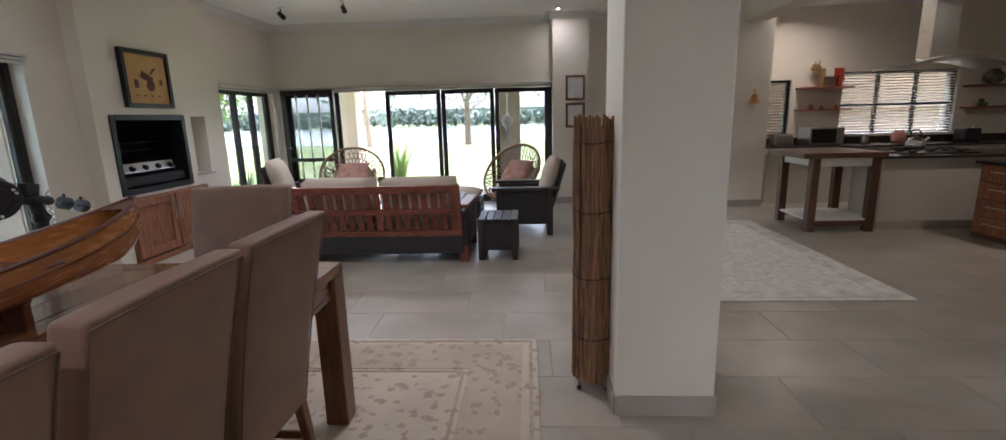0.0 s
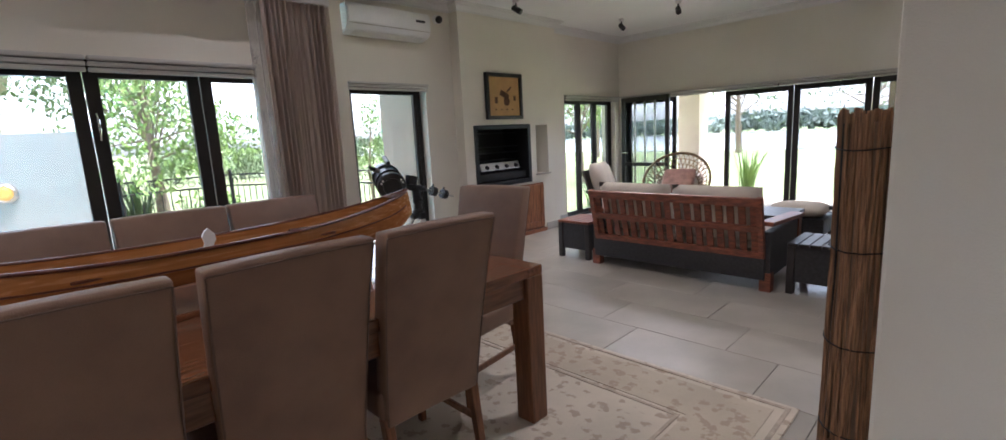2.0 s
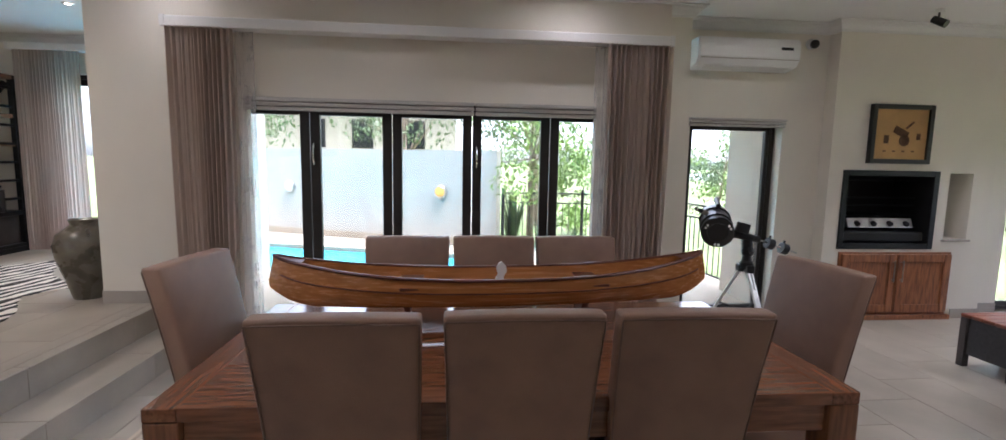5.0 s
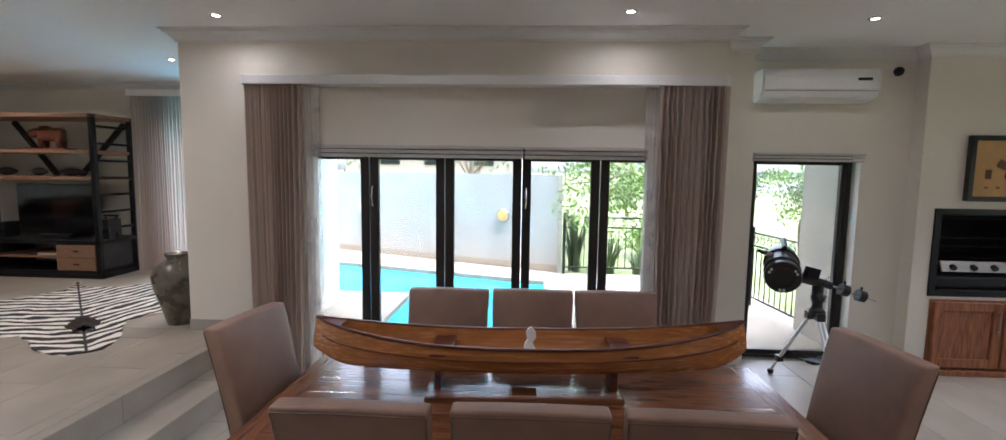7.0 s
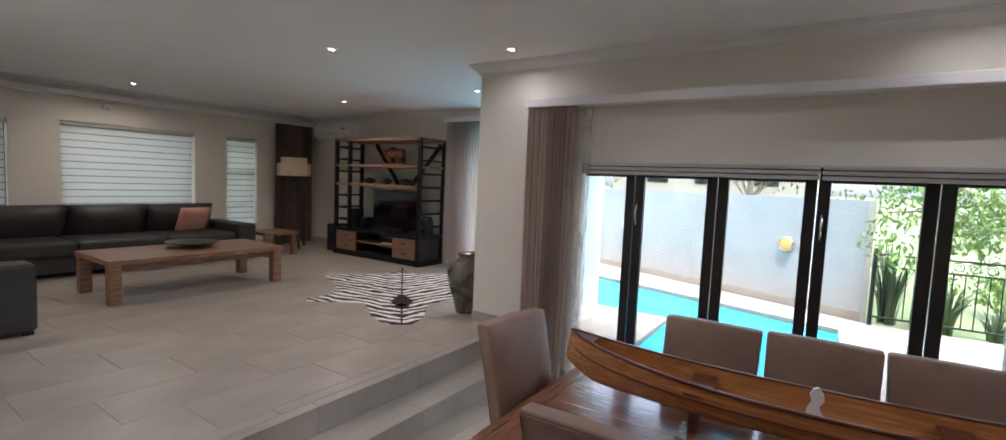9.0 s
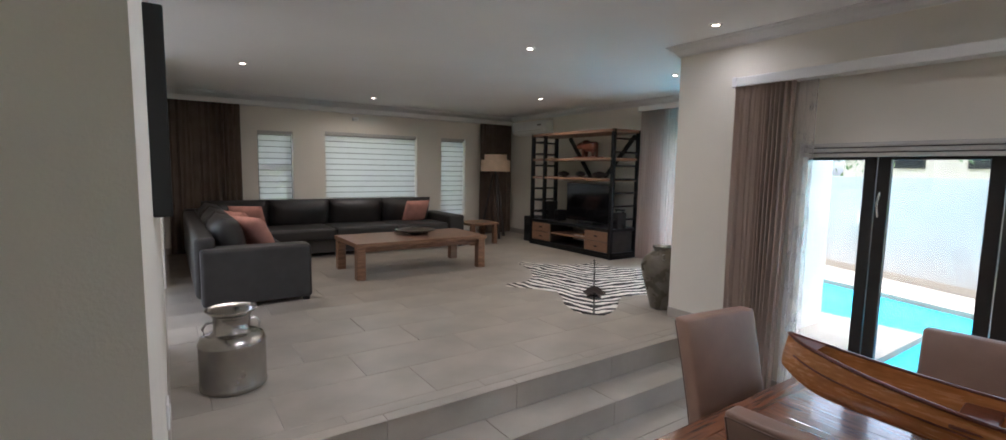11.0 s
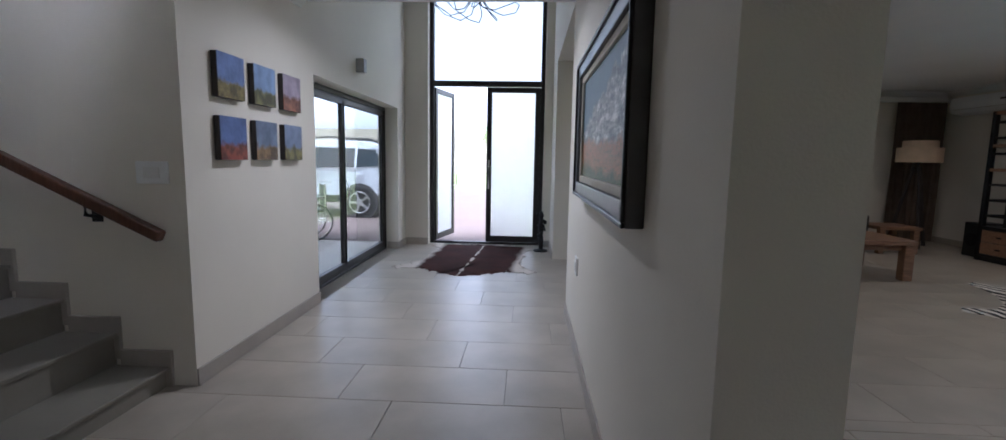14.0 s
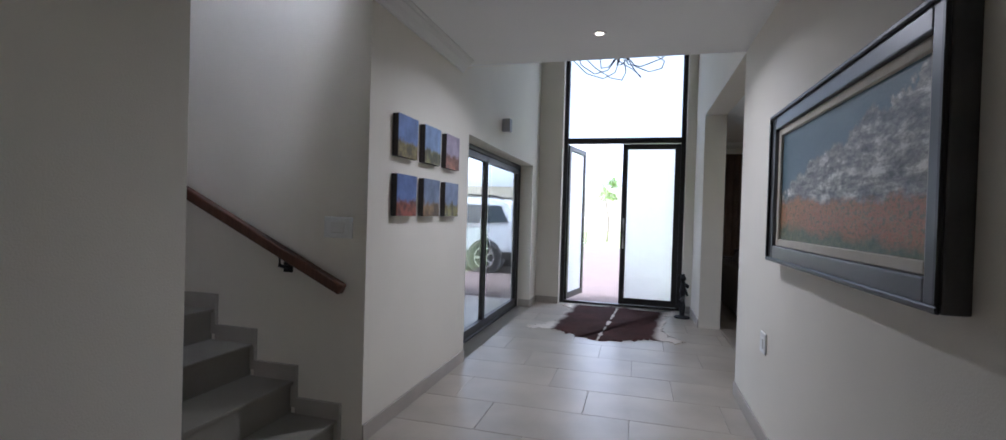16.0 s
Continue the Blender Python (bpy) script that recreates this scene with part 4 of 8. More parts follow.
# telescope
LEGALU = mat("satin_aluminium", (0.62, 0.62, 0.6), 0.38, metal=0.85, var=0.06, scale=8)
TUBEBLACK = mat("matt_black_tube", (0.008, 0.008, 0.009), 0.34, var=0.2)


def telescope():
    """A short reflector on an equatorial mount; its origin lies under the tripod's hub."""
    root = thing("telescope", "black reflector telescope on a silver aluminium tripod", "telescope", m=pose(-3.47, 3.63, 0.0))
    feet = [(-0.22, -0.24), (-0.17, 0.3), (0.34, 0.02)]
    for fx, fy in feet:
        hub, foot = Vector((fx * 0.14, fy * 0.14, 0.6)), Vector((fx, fy, 0.03))
        mid = hub.lerp(foot, 0.78)
        bm = B()
        side = Vector((-fy, fx, 0)).normalized() * 0.016
        for q in (-1, 1):
            rod(bm, hub + side * q, mid + side * q, 0.013, seg=10)
        rod(bm, hub.lerp(foot, 0.3), foot, 0.012, seg=10)
        leg = part("tripod_leg", bm, LEGALU, root, "silver aluminium leg")
        bm = B()
        obx(bm, Matrix.Translation(mid), 0.06, 0.06, 0.055, 0.01)
        part("leg_clamp", bm, BLACK, leg, "black leg clamp")
        part("rubber_foot", obx(B(), pose(foot.x, foot.y, 0.018), 0.04, 0.04, 0.036, 0.008), BLACK, leg)
        bm = B()
        obx(bm, Matrix.Translation(hub + Vector((0, 0, 0.005))), 0.07, 0.07, 0.07, 0.012)
        part("hinge", bm, BLACK, leg)
        bm = B()
        rod(bm, (0, 0, 0.2), hub.lerp(foot, 0.62), 0.011, seg=6)
        part("spreader", bm, BLACK, root)
    bm = B()
    lathe(bm, [(0.05, 0.185), (0.06, 0.19), (0.06, 0.21), (0.05, 0.215)], 18)
    part("tray_hub", bm, BLACK, root)
    bm = B()
    lathe(bm, [(0.055, 0.6), (0.062, 0.62), (0.062, 0.66), (0.045, 0.68), (0.042, 0.72), (0.055, 0.74), (0.055, 0.78), (0.04, 0.8)], 18)
    part("mount_head", bm, BLACK, root)
    bm = B()
    rod(bm, (0.0, 0.0, 0.76), (-0.02, 0.0, 0.9), 0.045, 0.05, 16)
    rod(bm, (0.03, 0.0, 0.8), (0.07, 0.0, 0.76), 0.02, 0.02, 12)
    part("polar_axis", bm, BLACK, root)
    bm = B()
    rod(bm, (0, -0.16, 0.935), (0, 0.1, 0.87), 0.045, 0.032, 18)
    part("declination_axis", bm, BLACK, root)
    part("drive_motor", obx(B(), pose(0.05, -0.09, 0.985, -14, 0, 0), 0.07, 0.1, 0.09, 0.008), BLACK, root, "small black drive motor")
    bm = B()
    rod(bm, (0, 0.1, 0.87), (0, 0.48, 0.745), 0.008, seg=10)
    part("weight_bar", bm, STEEL, root, "steel counterweight bar")
    for k in (0.21, 0.35):
        zc = 0.87 - (k - 0.1) * 0.33
        bm = B()
        rod(bm, (0, k - 0.028, zc + 0.009), (0, k + 0.028, zc - 0.009), 0.05, seg=20)
        w = part("counterweight", bm, BLACK, root, "round black counterweight")
        bm = B()
        rod(bm, (0, k, zc + 0.04), (0, k + 0.005, zc + 0.075), 0.011, seg=8)
        part("lock_knob", bm, BLACK, w)
    bm = B()
    tube(bm, [(0.06 + 0.012 * math.cos(1.6 * q), 0.03 + 0.012 * math.sin(1.6 * q), 0.96 - 0.011 * q) for q in range(34)], 0.0035, 5)
    part("coiled_cable", bm, BLACK, root)
    # optical tube: the closed rear end faces the room
    e0, ax = Vector((0.06, -0.33, 0.945)), Vector((-0.84, 0.36, 0.2)).normalized()
    q = ax.to_track_quat("Z", "Y").to_matrix().to_4x4()
    base = Matrix.Translation(e0) @ q

    def turned(profile, seg=36):
        bm = B()
        lathe(bm, profile, seg)
        bm.transform(base)
        return bm
    ot = part("optical_tube", turned([(0.128, 0.02), (0.13, 0.04), (0.13, 0.44), (0.126, 0.46)]), TUBEBLACK, root, "short glossy black tube", smooth=True)
    part("rear_cell", turned([(0.085, -0.004), (0.09, -0.016), (0.135, -0.016), (0.142, -0.006), (0.142, 0.03), (0.136, 0.04)]), TUBEBLACK, ot, "black rear cell with a raised rim")
    for z0 in (0.1, 0.3):
        part("tube_ring", turned([(0.131, z0), (0.144, z0 + 0.003), (0.144, z0 + 0.032), (0.131, z0 + 0.035)]), BLACK, ot, "black clamping ring")
    for k in range(3):
        for da in (-0.13, 0.13):
            a = radians(120 * k + 30) + da
            bm = B()
            rod(bm, (0.112 * math.cos(a), 0.112 * math.sin(a), -0.014), (0.112 * math.cos(a), 0.112 * math.sin(a), -0.03), 0.0095, seg=10)
            bm.transform(base)
            part("screw", bm, WHITE, ot, "pale collimation screw")
    bm = B()
    rod(bm, e0 + ax * 0.36 + Vector((0.06, -0.1, 0.06)), e0 + ax * 0.34 + Vector((0.1, -0.19, 0.1)), 0.024, seg=14)
    foc = part("focuser", bm, CUSHION, ot, "pale focuser drawtube")
    bm = B()
    rod(bm, e0 + ax * 0.34 + Vector((0.1, -0.19, 0.1)), e0 + ax * 0.33 + Vector((0.13, -0.26, 0.125)), 0.019, 0.016, 12)
    part("eyepiece", bm, BLACK, foc)
    bm = B()
    rod(bm, e0 + ax * 0.18 + Vector((0.02, 0.0, 0.185)), e0 + ax * 0.4 + Vector((0.02, 0.0, 0.185)), 0.02, 0.026, 12)
    rod(bm, e0 + ax * 0.28 + Vector((0.015, 0.0, 0.12)), e0 + ax * 0.28 + Vector((0.02, 0.0, 0.185)), 0.01, seg=8)
    part("finder_scope", bm, BLACK, ot)


telescope()

# woven twig floor lamp beside the column
TWIG = mat("twig_brown", (0.28, 0.15, 0.075), 0.75, var=0.5, scale=9, bump=0.6, bscale=80, stretch=(20, 20, 1), piece=0.25, second=(0.13, 0.066, 0.034))
PAPER = mat("lamp_paper", (0.7, 0.66, 0.6), 0.9, var=0.06)
fl = thing("floor_lamp", "round floor lamp clad in brown upright twigs on small iron feet", "floor lamp", m=pose(0.49, 2.64, 0.0, 0, 0, -6))
bm = B()
rod(bm, (0, 0, 0.08), (0, 0, 1.36), 0.088, seg=24)
part("paper_liner", bm, mat("liner_brown", (0.3, 0.2, 0.13), 0.9, var=0.2, scale=8), fl, "brown paper liner")
rnd = random.Random(8)
for k in range(52):
    bm = B()
    o = 2 * math.pi * k / 52
    r = rnd.uniform(0.004, 0.0085)
    w0, top = rnd.uniform(0, 6), rnd.uniform(1.385, 1.41)
    pts = []
    for j in range(8):
        z = 0.06 + (top - 0.06) * j / 7
        q = o + 0.05 * math.sin(w0 + j * 1.1)
        d = 0.104 + 0.004 * math.sin(w0 * 2 + j) - 0.004 * j / 7
        pts.append((d * math.cos(q), d * math.sin(q), z))
    tube(bm, pts, r, 5)
    part("twig", bm, TWIG, fl)
for z in (0.3, 0.62, 0.95, 1.28):
    bm = B()
    tube(bm, [(0.113 * math.cos(0.4 * q), 0.113 * math.sin(0.4 * q), z + 0.006 * math.sin(q)) for q in range(16)], 0.0025, 5)
    part("binding_wire", bm, IRON, fl)
for sx in (-1, 1):
    for sy in (-1, 1):
        bm = B()
        rod(bm, (sx * 0.072, sy * 0.072, 0.02), (sx * 0.072, sy * 0.072, 1.36), 0.004)
        bmesh.ops.create_uvsphere(bm, u_segments=10, v_segments=8, radius=0.014, matrix=Matrix.Translation((sx * 0.072, sy * 0.072, 0.014)))
        part("iron_foot", bm, IRON, fl)

# ---- lounge ----
def lounge_sofa():
    root = thing("wooden_sofa", "red-brown slatted wooden sofa with dark wicker base and beige cushions", "sofa", m=pose(-1.31, 4.87, 0.0))
    # local: back at y = 0, seat towards +y, width along x
    w = 0.82
    for sx in (-1, 1):
        for y in (0.02, 0.78):
            part("leg", bx(B(), sx * w - 0.045, y, 0.0, sx * w + 0.045, y + 0.09, 0.5 if y > 0.5 else 0.16, 0.008), REDWOOD, root)
        bm = bx(B(), sx * w - 0.035, 0.03, 0.12, sx * w + 0.035, 0.84, 0.5, 0.01)
        part("side_panel", bm, WICKER, root, "dark woven side panel")
        part("armrest", obx(B(), pose(sx * w, 0.45, 0.55, -3, 0, 0), 0.12, 0.92, 0.035, 0.008), REDWOOD, root)
    part("base_back", bx(B(), -w, 0.0, 0.1, w, 0.05, 0.28, 0.008), WICKER, root, "dark woven base panel")
    part("base_front", bx(B(), -w, 0.8, 0.1, w, 0.85, 0.28, 0.008), WICKER, root, "dark woven base panel")
    part("seat_deck", bx(B(), -w + 0.03, 0.05, 0.24, w - 0.03, 0.8, 0.28), DARKWOOD, root)
    lean = pose(0, 0.03, 0.3, 13, 0, 0)
    for z, h in ((0.0, 0.07), (0.24, 0.055), (0.47, 0.075)):
        part("back_rail", obx(B(), lean @ pose(0, -0.012, z), 1.62, 0.035, h, 0.008), REDWOOD, root)
    for k in range(17):
        part("back_slat", obx(B(), lean @ pose(-0.74 + 1.48 * k / 16, 0.012, 0.235), 0.06, 0.016, 0.42, 0.004, 1), REDWOOD, root)
    for sx in (-1, 1):
        part("back_post", obx(B(), lean @ pose(sx * 0.79, 0, 0.19), 0.05, 0.05, 0.64, 0.008), REDWOOD, root)
        bm = B()
        pillow(bm, pose(sx * 0.39, 0.43, 0.36), 0.76, 0.74, 0.2)
        part("seat_cushion", bm, CUSHION, root, smooth=True)
        bm = B()
        pillow(bm, lean @ pose(sx * 0.39, 0.13, 0.3, 90, 0, 0), 0.77, 0.5, 0.22)
        part("back_cushion", bm, CUSHION, root, smooth=True)
    return root


lounge_sofa()


def lounge_armchair(m):
    """Back at y = 0, seat towards +y."""
    root = thing("wooden_armchair", "dark wooden armchair with wicker sides and beige cushions", "armchair", "armchairs in the lounge", m=m)
    w = 0.35
    for sx in (-1, 1):
        for y in (0.06, 0.66):
            part("leg", bx(B(), sx * w - 0.035, y, 0.0, sx * w + 0.035, y + 0.07, 0.55, 0.006), DARKWOOD, root)
        part("side_panel", bx(B(), sx * w - 0.025, 0.1, 0.14, sx * w + 0.025, 0.7, 0.54, 0.006), WICKER, root, "dark woven side panel")
        part("armrest", bx(B(), sx * w - 0.06, -0.02, 0.55, sx * w + 0.06, 0.78, 0.585, 0.008), DARKWOOD, root)
    part("seat_frame", bx(B(), -w, 0.08, 0.16, w, 0.73, 0.3, 0.008), WICKER, root)
    lean = pose(0, 0.1, 0.3, 17, 0, 0)
    part("back_frame", obx(B(), lean @ pose(0, -0.02, 0.28), 0.66, 0.035, 0.6, 0.01), DARKWOOD, root)
    bm = B()
    pillow(bm, pose(0, 0.42, 0.37), 0.62, 0.64, 0.18)
    part("seat_cushion", bm, CUSHION, root, smooth=True)
    bm = B()
    pillow(bm, lean @ pose(0, 0.09, 0.35, 90, 0, 0), 0.62, 0.58, 0.2)
    part("back_cushion", bm, CUSHION, root, smooth=True)
    return root


lounge_armchair(pose(0.5, 6.35, 0, 0, 0, 90))
lounge_armchair(pose(-3.2, 6.55, 0, 0, 0, -78))


def side_box(m, name="side_table", label="dark wicker side table with a slatted wooden top", w=0.4, d=0.44, h=0.42, top=None):
    root = thing(name, label, "side table", m=m)
    part("body", bx(B(), -w / 2 + 0.02, -d / 2 + 0.02, 0.1, w / 2 - 0.02, d / 2 - 0.02, h - 0.03, 0.008), WICKER, root, "dark woven sides")
    for sx in (-1, 1):
        for sy in (-1, 1):
            x, y = sx * (w / 2 - 0.03), sy * (d / 2 - 0.03)
            part("leg", bx(B(), x - 0.028, y - 0.028, 0.0, x + 0.028, y + 0.028, h - 0.03, 0.005, 1), DARKWOOD, root)
    n = 5
    for k in range(n):
        a = -w / 2 + w * k / n
        part("top_slat", bx(B(), a + 0.003, -d / 2, h - 0.028, a + w / n - 0.003, d / 2, h, 0.004, 1), top or DARKWOOD, root)
    return root


side_box(pose(-0.155, 5.2, 0), d=0.5)
side_box(pose(-2.46, 5.16, 0), label="dark wicker side table with a red-brown slatted top", top=REDWOOD, w=0.42)
ct = thing("coffee_table", "low dark wooden lounge coffee table with glossy top", "coffee table", m=pose(-1.15, 6.6, 0))
part("top", bx(B(), -0.45, -0.32, 0.36, 0.45, 0.32, 0.4, 0.008), DARKWOOD, ct)
for sx in (-1, 1):
    for sy in (-1, 1):
        part("leg", bx(B(), sx * 0.4 - 0.035, sy * 0.27 - 0.035, 0, sx * 0.4 + 0.035, sy * 0.27 + 0.035, 0.36, 0.006, 1), DARKWOOD, ct)
ot2 = thing("ottoman", "low dark bench with a thick beige seat cushion", "ottoman", m=pose(-0.85, 7.3, 0))
part("frame", bx(B(), -0.32, -0.28, 0.08, 0.32, 0.28, 0.26, 0.008), WICKER, ot2)
for sx in (-1, 1):
    for sy in (-1, 1):
        part("leg", bx(B(), sx * 0.29 - 0.03, sy * 0.25 - 0.03, 0, sx * 0.29 + 0.03, sy * 0.25 + 0.03, 0.1, 0.004, 1), DARKWOOD, ot2)
bm = B()
pillow(bm, pose(0, 0, 0.33), 0.64, 0.56, 0.17)
part("cushion", bm, CUSHION, ot2, smooth=True)

RATTAN = mat("rattan", (0.2, 0.115, 0.055), 0.55, var=0.4, scale=30, bump=0.5, bscale=160)


def rattan_chair(m):
    """A round dish chair of open weave; opens towards -y and up."""
    root = thing("rattan_chair", "round brown woven rattan dish chair with rose cushion", "chair", "rattan dish chairs", m=m)
    tilt = pose(0, 0.0, 0.62, 52, 0, 0)
    R = 0.47
    bm = B()
    tube(bm, [tilt @ Vector((R * math.cos(a), R * math.sin(a), 0.0)) for a in [2 * math.pi * k / 40 for k in range(40)]], 0.02, 8, True)
    part("rim", bm, RATTAN, root)
    bm = B()
    for j in range(1, 8):
        r = R * j / 8
        dz = -0.26 * (1 - (j / 8) ** 2)
        tube(bm, [tilt @ Vector((r * math.cos(a), r * math.sin(a), dz)) for a in [2 * math.pi * k / 26 for k in range(26)]], 0.006, 4, True)
    for k in range(38):
        for s in (-1, 1):
            a0 = 2 * math.pi * k / 38
            tube(bm, [tilt @ Vector((R * q * math.cos(a0 + s * 0.55 * (1 - q)), R * q * math.sin(a0 + s * 0.55 * (1 - q)), -0.26 * (1 - q * q))) for q in (0.12, 0.35, 0.6, 0.8, 1.0)], 0.0065, 4)
    part("woven_shell", bm, RATTAN, root, "open diagonal rattan weave")
    bm = B()
    tube(bm, [Vector((0.3 * math.cos(a), 0.12 + 0.3 * math.sin(a), 0.02)) for a in [2 * math.pi * k / 24 for k in range(24)]], 0.018, 6, True)
    part("base_ring", bm, RATTAN, root)
    for k in range(5):
        a = 2 * math.pi * k / 5 + 0.3
        bm = B()
        rod(bm, (0.3 * math.cos(a), 0.12 + 0.3 * math.sin(a), 0.03), (0.12 * math.cos(a), 0.16 + 0.12 * math.sin(a), 0.42), 0.014)
        part("leg", bm, RATTAN, root)
    bm = B()
    pillow(bm, tilt @ pose(0, 0.06, -0.12, -4, 0, 0), 0.46, 0.44, 0.17)
    part("cushion", bm, ROSE, root, "rose patterned square cushion", smooth=True)
    bm = B()
    pillow(bm, tilt @ pose(0, -0.1, -0.2, 0, 0, 0), 0.66, 0.6, 0.12)
    part("seat_pad", bm, CUSHION, root, smooth=True)
    return root


rattan_chair(pose(-2.5, 7.5, 0, 0, 0, 12))
rattan_chair(pose(-0.1, 7.4, 0, 0, 0, -38))

PHOTO = mat("pale_print", (0.62, 0.6, 0.58), 0.7, var=0.12, scale=8)
REDFRAME = mat("red_brown_frame", (0.16, 0.05, 0.028), 0.4, var=0.2, scale=20)
for z in (1.82, 1.4):
    picture("picture", "small pale print in a red-brown wooden frame", pose(0.9, 8.2, z, 0, 0, 0), 0.3, 0.38, REDFRAME, 0.035, 0.025, PHOTO)


def ceiling_spot(x, y, ang):
    root = thing("ceiling_spotlight", "small black adjustable ceiling spotlight", "spotlight", "ceiling spotlights", m=pose(x, y, H, 0, 0, ang))
    bm = B()
    rod(bm, (0, 0, 0), (0, 0, -0.03), 0.035, seg=16)
    part("base", bm, WHITE, root)
    bm = B()
    rod(bm, (0, 0, -0.03), (0, 0, -0.09), 0.008)
    part("arm", bm, BLACK, root)
    bm = B()
    rod(bm, (-0.04, 0, -0.075), (0.06, 0, -0.14), 0.03, 0.034, 14)
    part("head", bm, BLACK, root)


for lx, ly, turn in SPOTS:
    ceiling_spot(lx, ly, turn)


def downlight(x, y, z=H):
    root = thing("downlight", "metal-ringed recessed downlight, two of the set added as fill", "downlight", "ceiling downlights", m=pose(x, y, z))
    bm = B()
    lathe(bm, [(0.026, -0.002), (0.026, -0.007), (0.045, -0.007), (0.05, -0.001)], 22)
    bm.faces.ensure_lookup_table()
    bmesh.ops.delete(bm, geom=[fc for fc in bm.faces if len(fc.verts) > 4], context="FACES")
    part("ring", bm, STEEL, root)
    bm = B()
    rod(bm, (0, 0, 0.0), (0, 0, -0.003), 0.026, seg=18)
    part("bulb", bm, LAMPON, root, "lit warm bulb")


# The two added fill lamps get fittings here too.
for lx, ly in DOWNLIGHTS_AND_FILL:
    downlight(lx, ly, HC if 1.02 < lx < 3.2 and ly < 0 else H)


# ---- kitchen ----
COUNTER = mat("dark_stone_top", (0.035, 0.026, 0.022), 0.25, var=0.3, scale=25)
CABWHITE = mat("cream_panel", (0.55, 0.52, 0.46), 0.6, var=0.04, scale=3)
DARKBROWN = mat("dark_brown_wood", (0.1, 0.042, 0.024), 0.38, var=0.3, scale=6, stretch=(10, 10, 1.4))
KTOP = 0.86
pen = thing("kitchen_peninsula", "cream plastered kitchen peninsula with dark stone top", "counter")
part("body", bx(B(), 4.22, 6.08, 0.0, 7.6, 6.62, KTOP - 0.03), CABWHITE, pen)
part("worktop", bx(B(), 4.1, 6.0, KTOP - 0.03, 7.6, 6.75, KTOP, 0.006), COUNTER, pen, "dark polished stone worktop")
part("kickboard", bx(B(), 4.212, 6.068, 0.0, 7.6, 6.08, 0.1, 0.002, 1), SKIRT, pen)
bcn = thing("kitchen_counter", "long back kitchen counter with dark stone top", "counter")
part("body", bx(B(), 3.74, 7.86, 0.0, 8.18, 8.42, KTOP - 0.03), CABWHITE, bcn)
part("worktop", bx(B(), 3.73, 7.8, KTOP - 0.03, 8.19, 8.425, KTOP, 0.006), COUNTER, bcn, "dark polished stone worktop")
part("upstand", bx(B(), 3.73, 8.405, KTOP, 8.19, 8.425, KTOP + 0.1), COUNTER, bcn)
hb = thing("gas_hob", "black steel gas hob with five burners", "hob", m=pose(4.95, 6.4, KTOP))
part("plate", bx(B(), -0.4, -0.22, 0.0, 0.4, 0.22, 0.012, 0.004), STEELD, hb)
for k, (x, y) in enumerate(((-0.27, -0.1), (-0.27, 0.12), (0, 0), (0.27, -0.1), (0.27, 0.12))):
    bm = B()
    for s in (0, 90):
        obx(bm, pose(x, y, 0.04, 0, 0, s), 0.2, 0.012, 0.012)
    lathe(bm, [(0.045, 0.012), (0.045, 0.026), (0.03, 0.03)], 14, (x, y, 0))
    part("burner", bm, IRON, hb)
kt = thing("kettle", "polished steel stove kettle with a black handle", "kettle", m=pose(4.78, 6.42, KTOP + 0.046))
bm = B()
lathe(bm, [(0.09, 0), (0.105, 0.02), (0.1, 0.07), (0.07, 0.12), (0.03, 0.14), (0.012, 0.155)], 20)
part("body", bm, CHROME, kt, smooth=True)
bm = B()
tube(bm, [(0, -0.085, 0.1), (0, -0.09, 0.18), (0, -0.04, 0.225), (0, 0.04, 0.225), (0, 0.09, 0.18), (0, 0.085, 0.1)], 0.009, 6)
part("handle", bm, BLACK, kt)
bm = B()
rod(bm, (0.08, 0, 0.07), (0.16, 0, 0.13), 0.022, 0.012)
part("spout", bm, CHROME, kt)
hd = thing("range_hood", "curved stainless steel island range hood with chimney", "range hood")
bm = B()
sheet(bm, lambda u, v: Vector((4.36 + 1.2 * u, 6.1 + 0.62 * v, 1.85 + 0.1 * math.sin(math.pi * u) + 0.012 * v)), 20, 4, 0.035)
part("canopy", bm, STEEL, hd, smooth=False)
part("chimney", bx(B(), 4.72, 6.3, 1.93, 5.0, 6.52, H, 0.006), STEEL, hd, "brushed steel chimney")
isl = thing("work_table", "brown wooden kitchen work table with a lower shelf", "table")
part("top", bx(B(), 3.22, 5.88, 0.86, 4.13, 6.75, 0.92, 0.006), DARKBROWN, isl, "dark wooden top")
for x in (3.36, 4.02):
    for y in (5.95, 6.62):
        part("leg", bx(B(), x, y, 0.0, x + 0.09, y + 0.09, 0.86, 0.006), DARKBROWN, isl)
# Aprons use pale TRIM: light reflected off the wood, put into the colour.
for a, b, c, d in ((3.45, 4.02, 5.97, 6.0), (3.45, 4.02, 6.66, 6.69)):
    part("apron", bx(B(), a, c, 0.76, b, d, 0.855, 0.004, 1), TRIM, isl, "apron in a pale tone for reflected light")
for x in (3.38, 4.05):
    part("apron", bx(B(), x, 6.04, 0.76, x + 0.03, 6.62, 0.855, 0.004, 1), TRIM, isl, "apron in a pale tone for reflected light")
for k in range(6):
    part("shelf_slat", bx(B(), 3.38, 5.98 + 0.115 * k, 0.13, 4.09, 5.98 + 0.115 * k + 0.1, 0.155, 0.004, 1), TRIM, isl)
for y in (5.97, 6.66):
    part("stretcher", bx(B(), 3.45, y, 0.07, 4.02, y + 0.03, 0.129, 0.004, 1), DARKBROWN, isl)
drw = thing("drawer_unit", "red-brown wooden kitchen drawer unit with steel bar handles", "drawers")
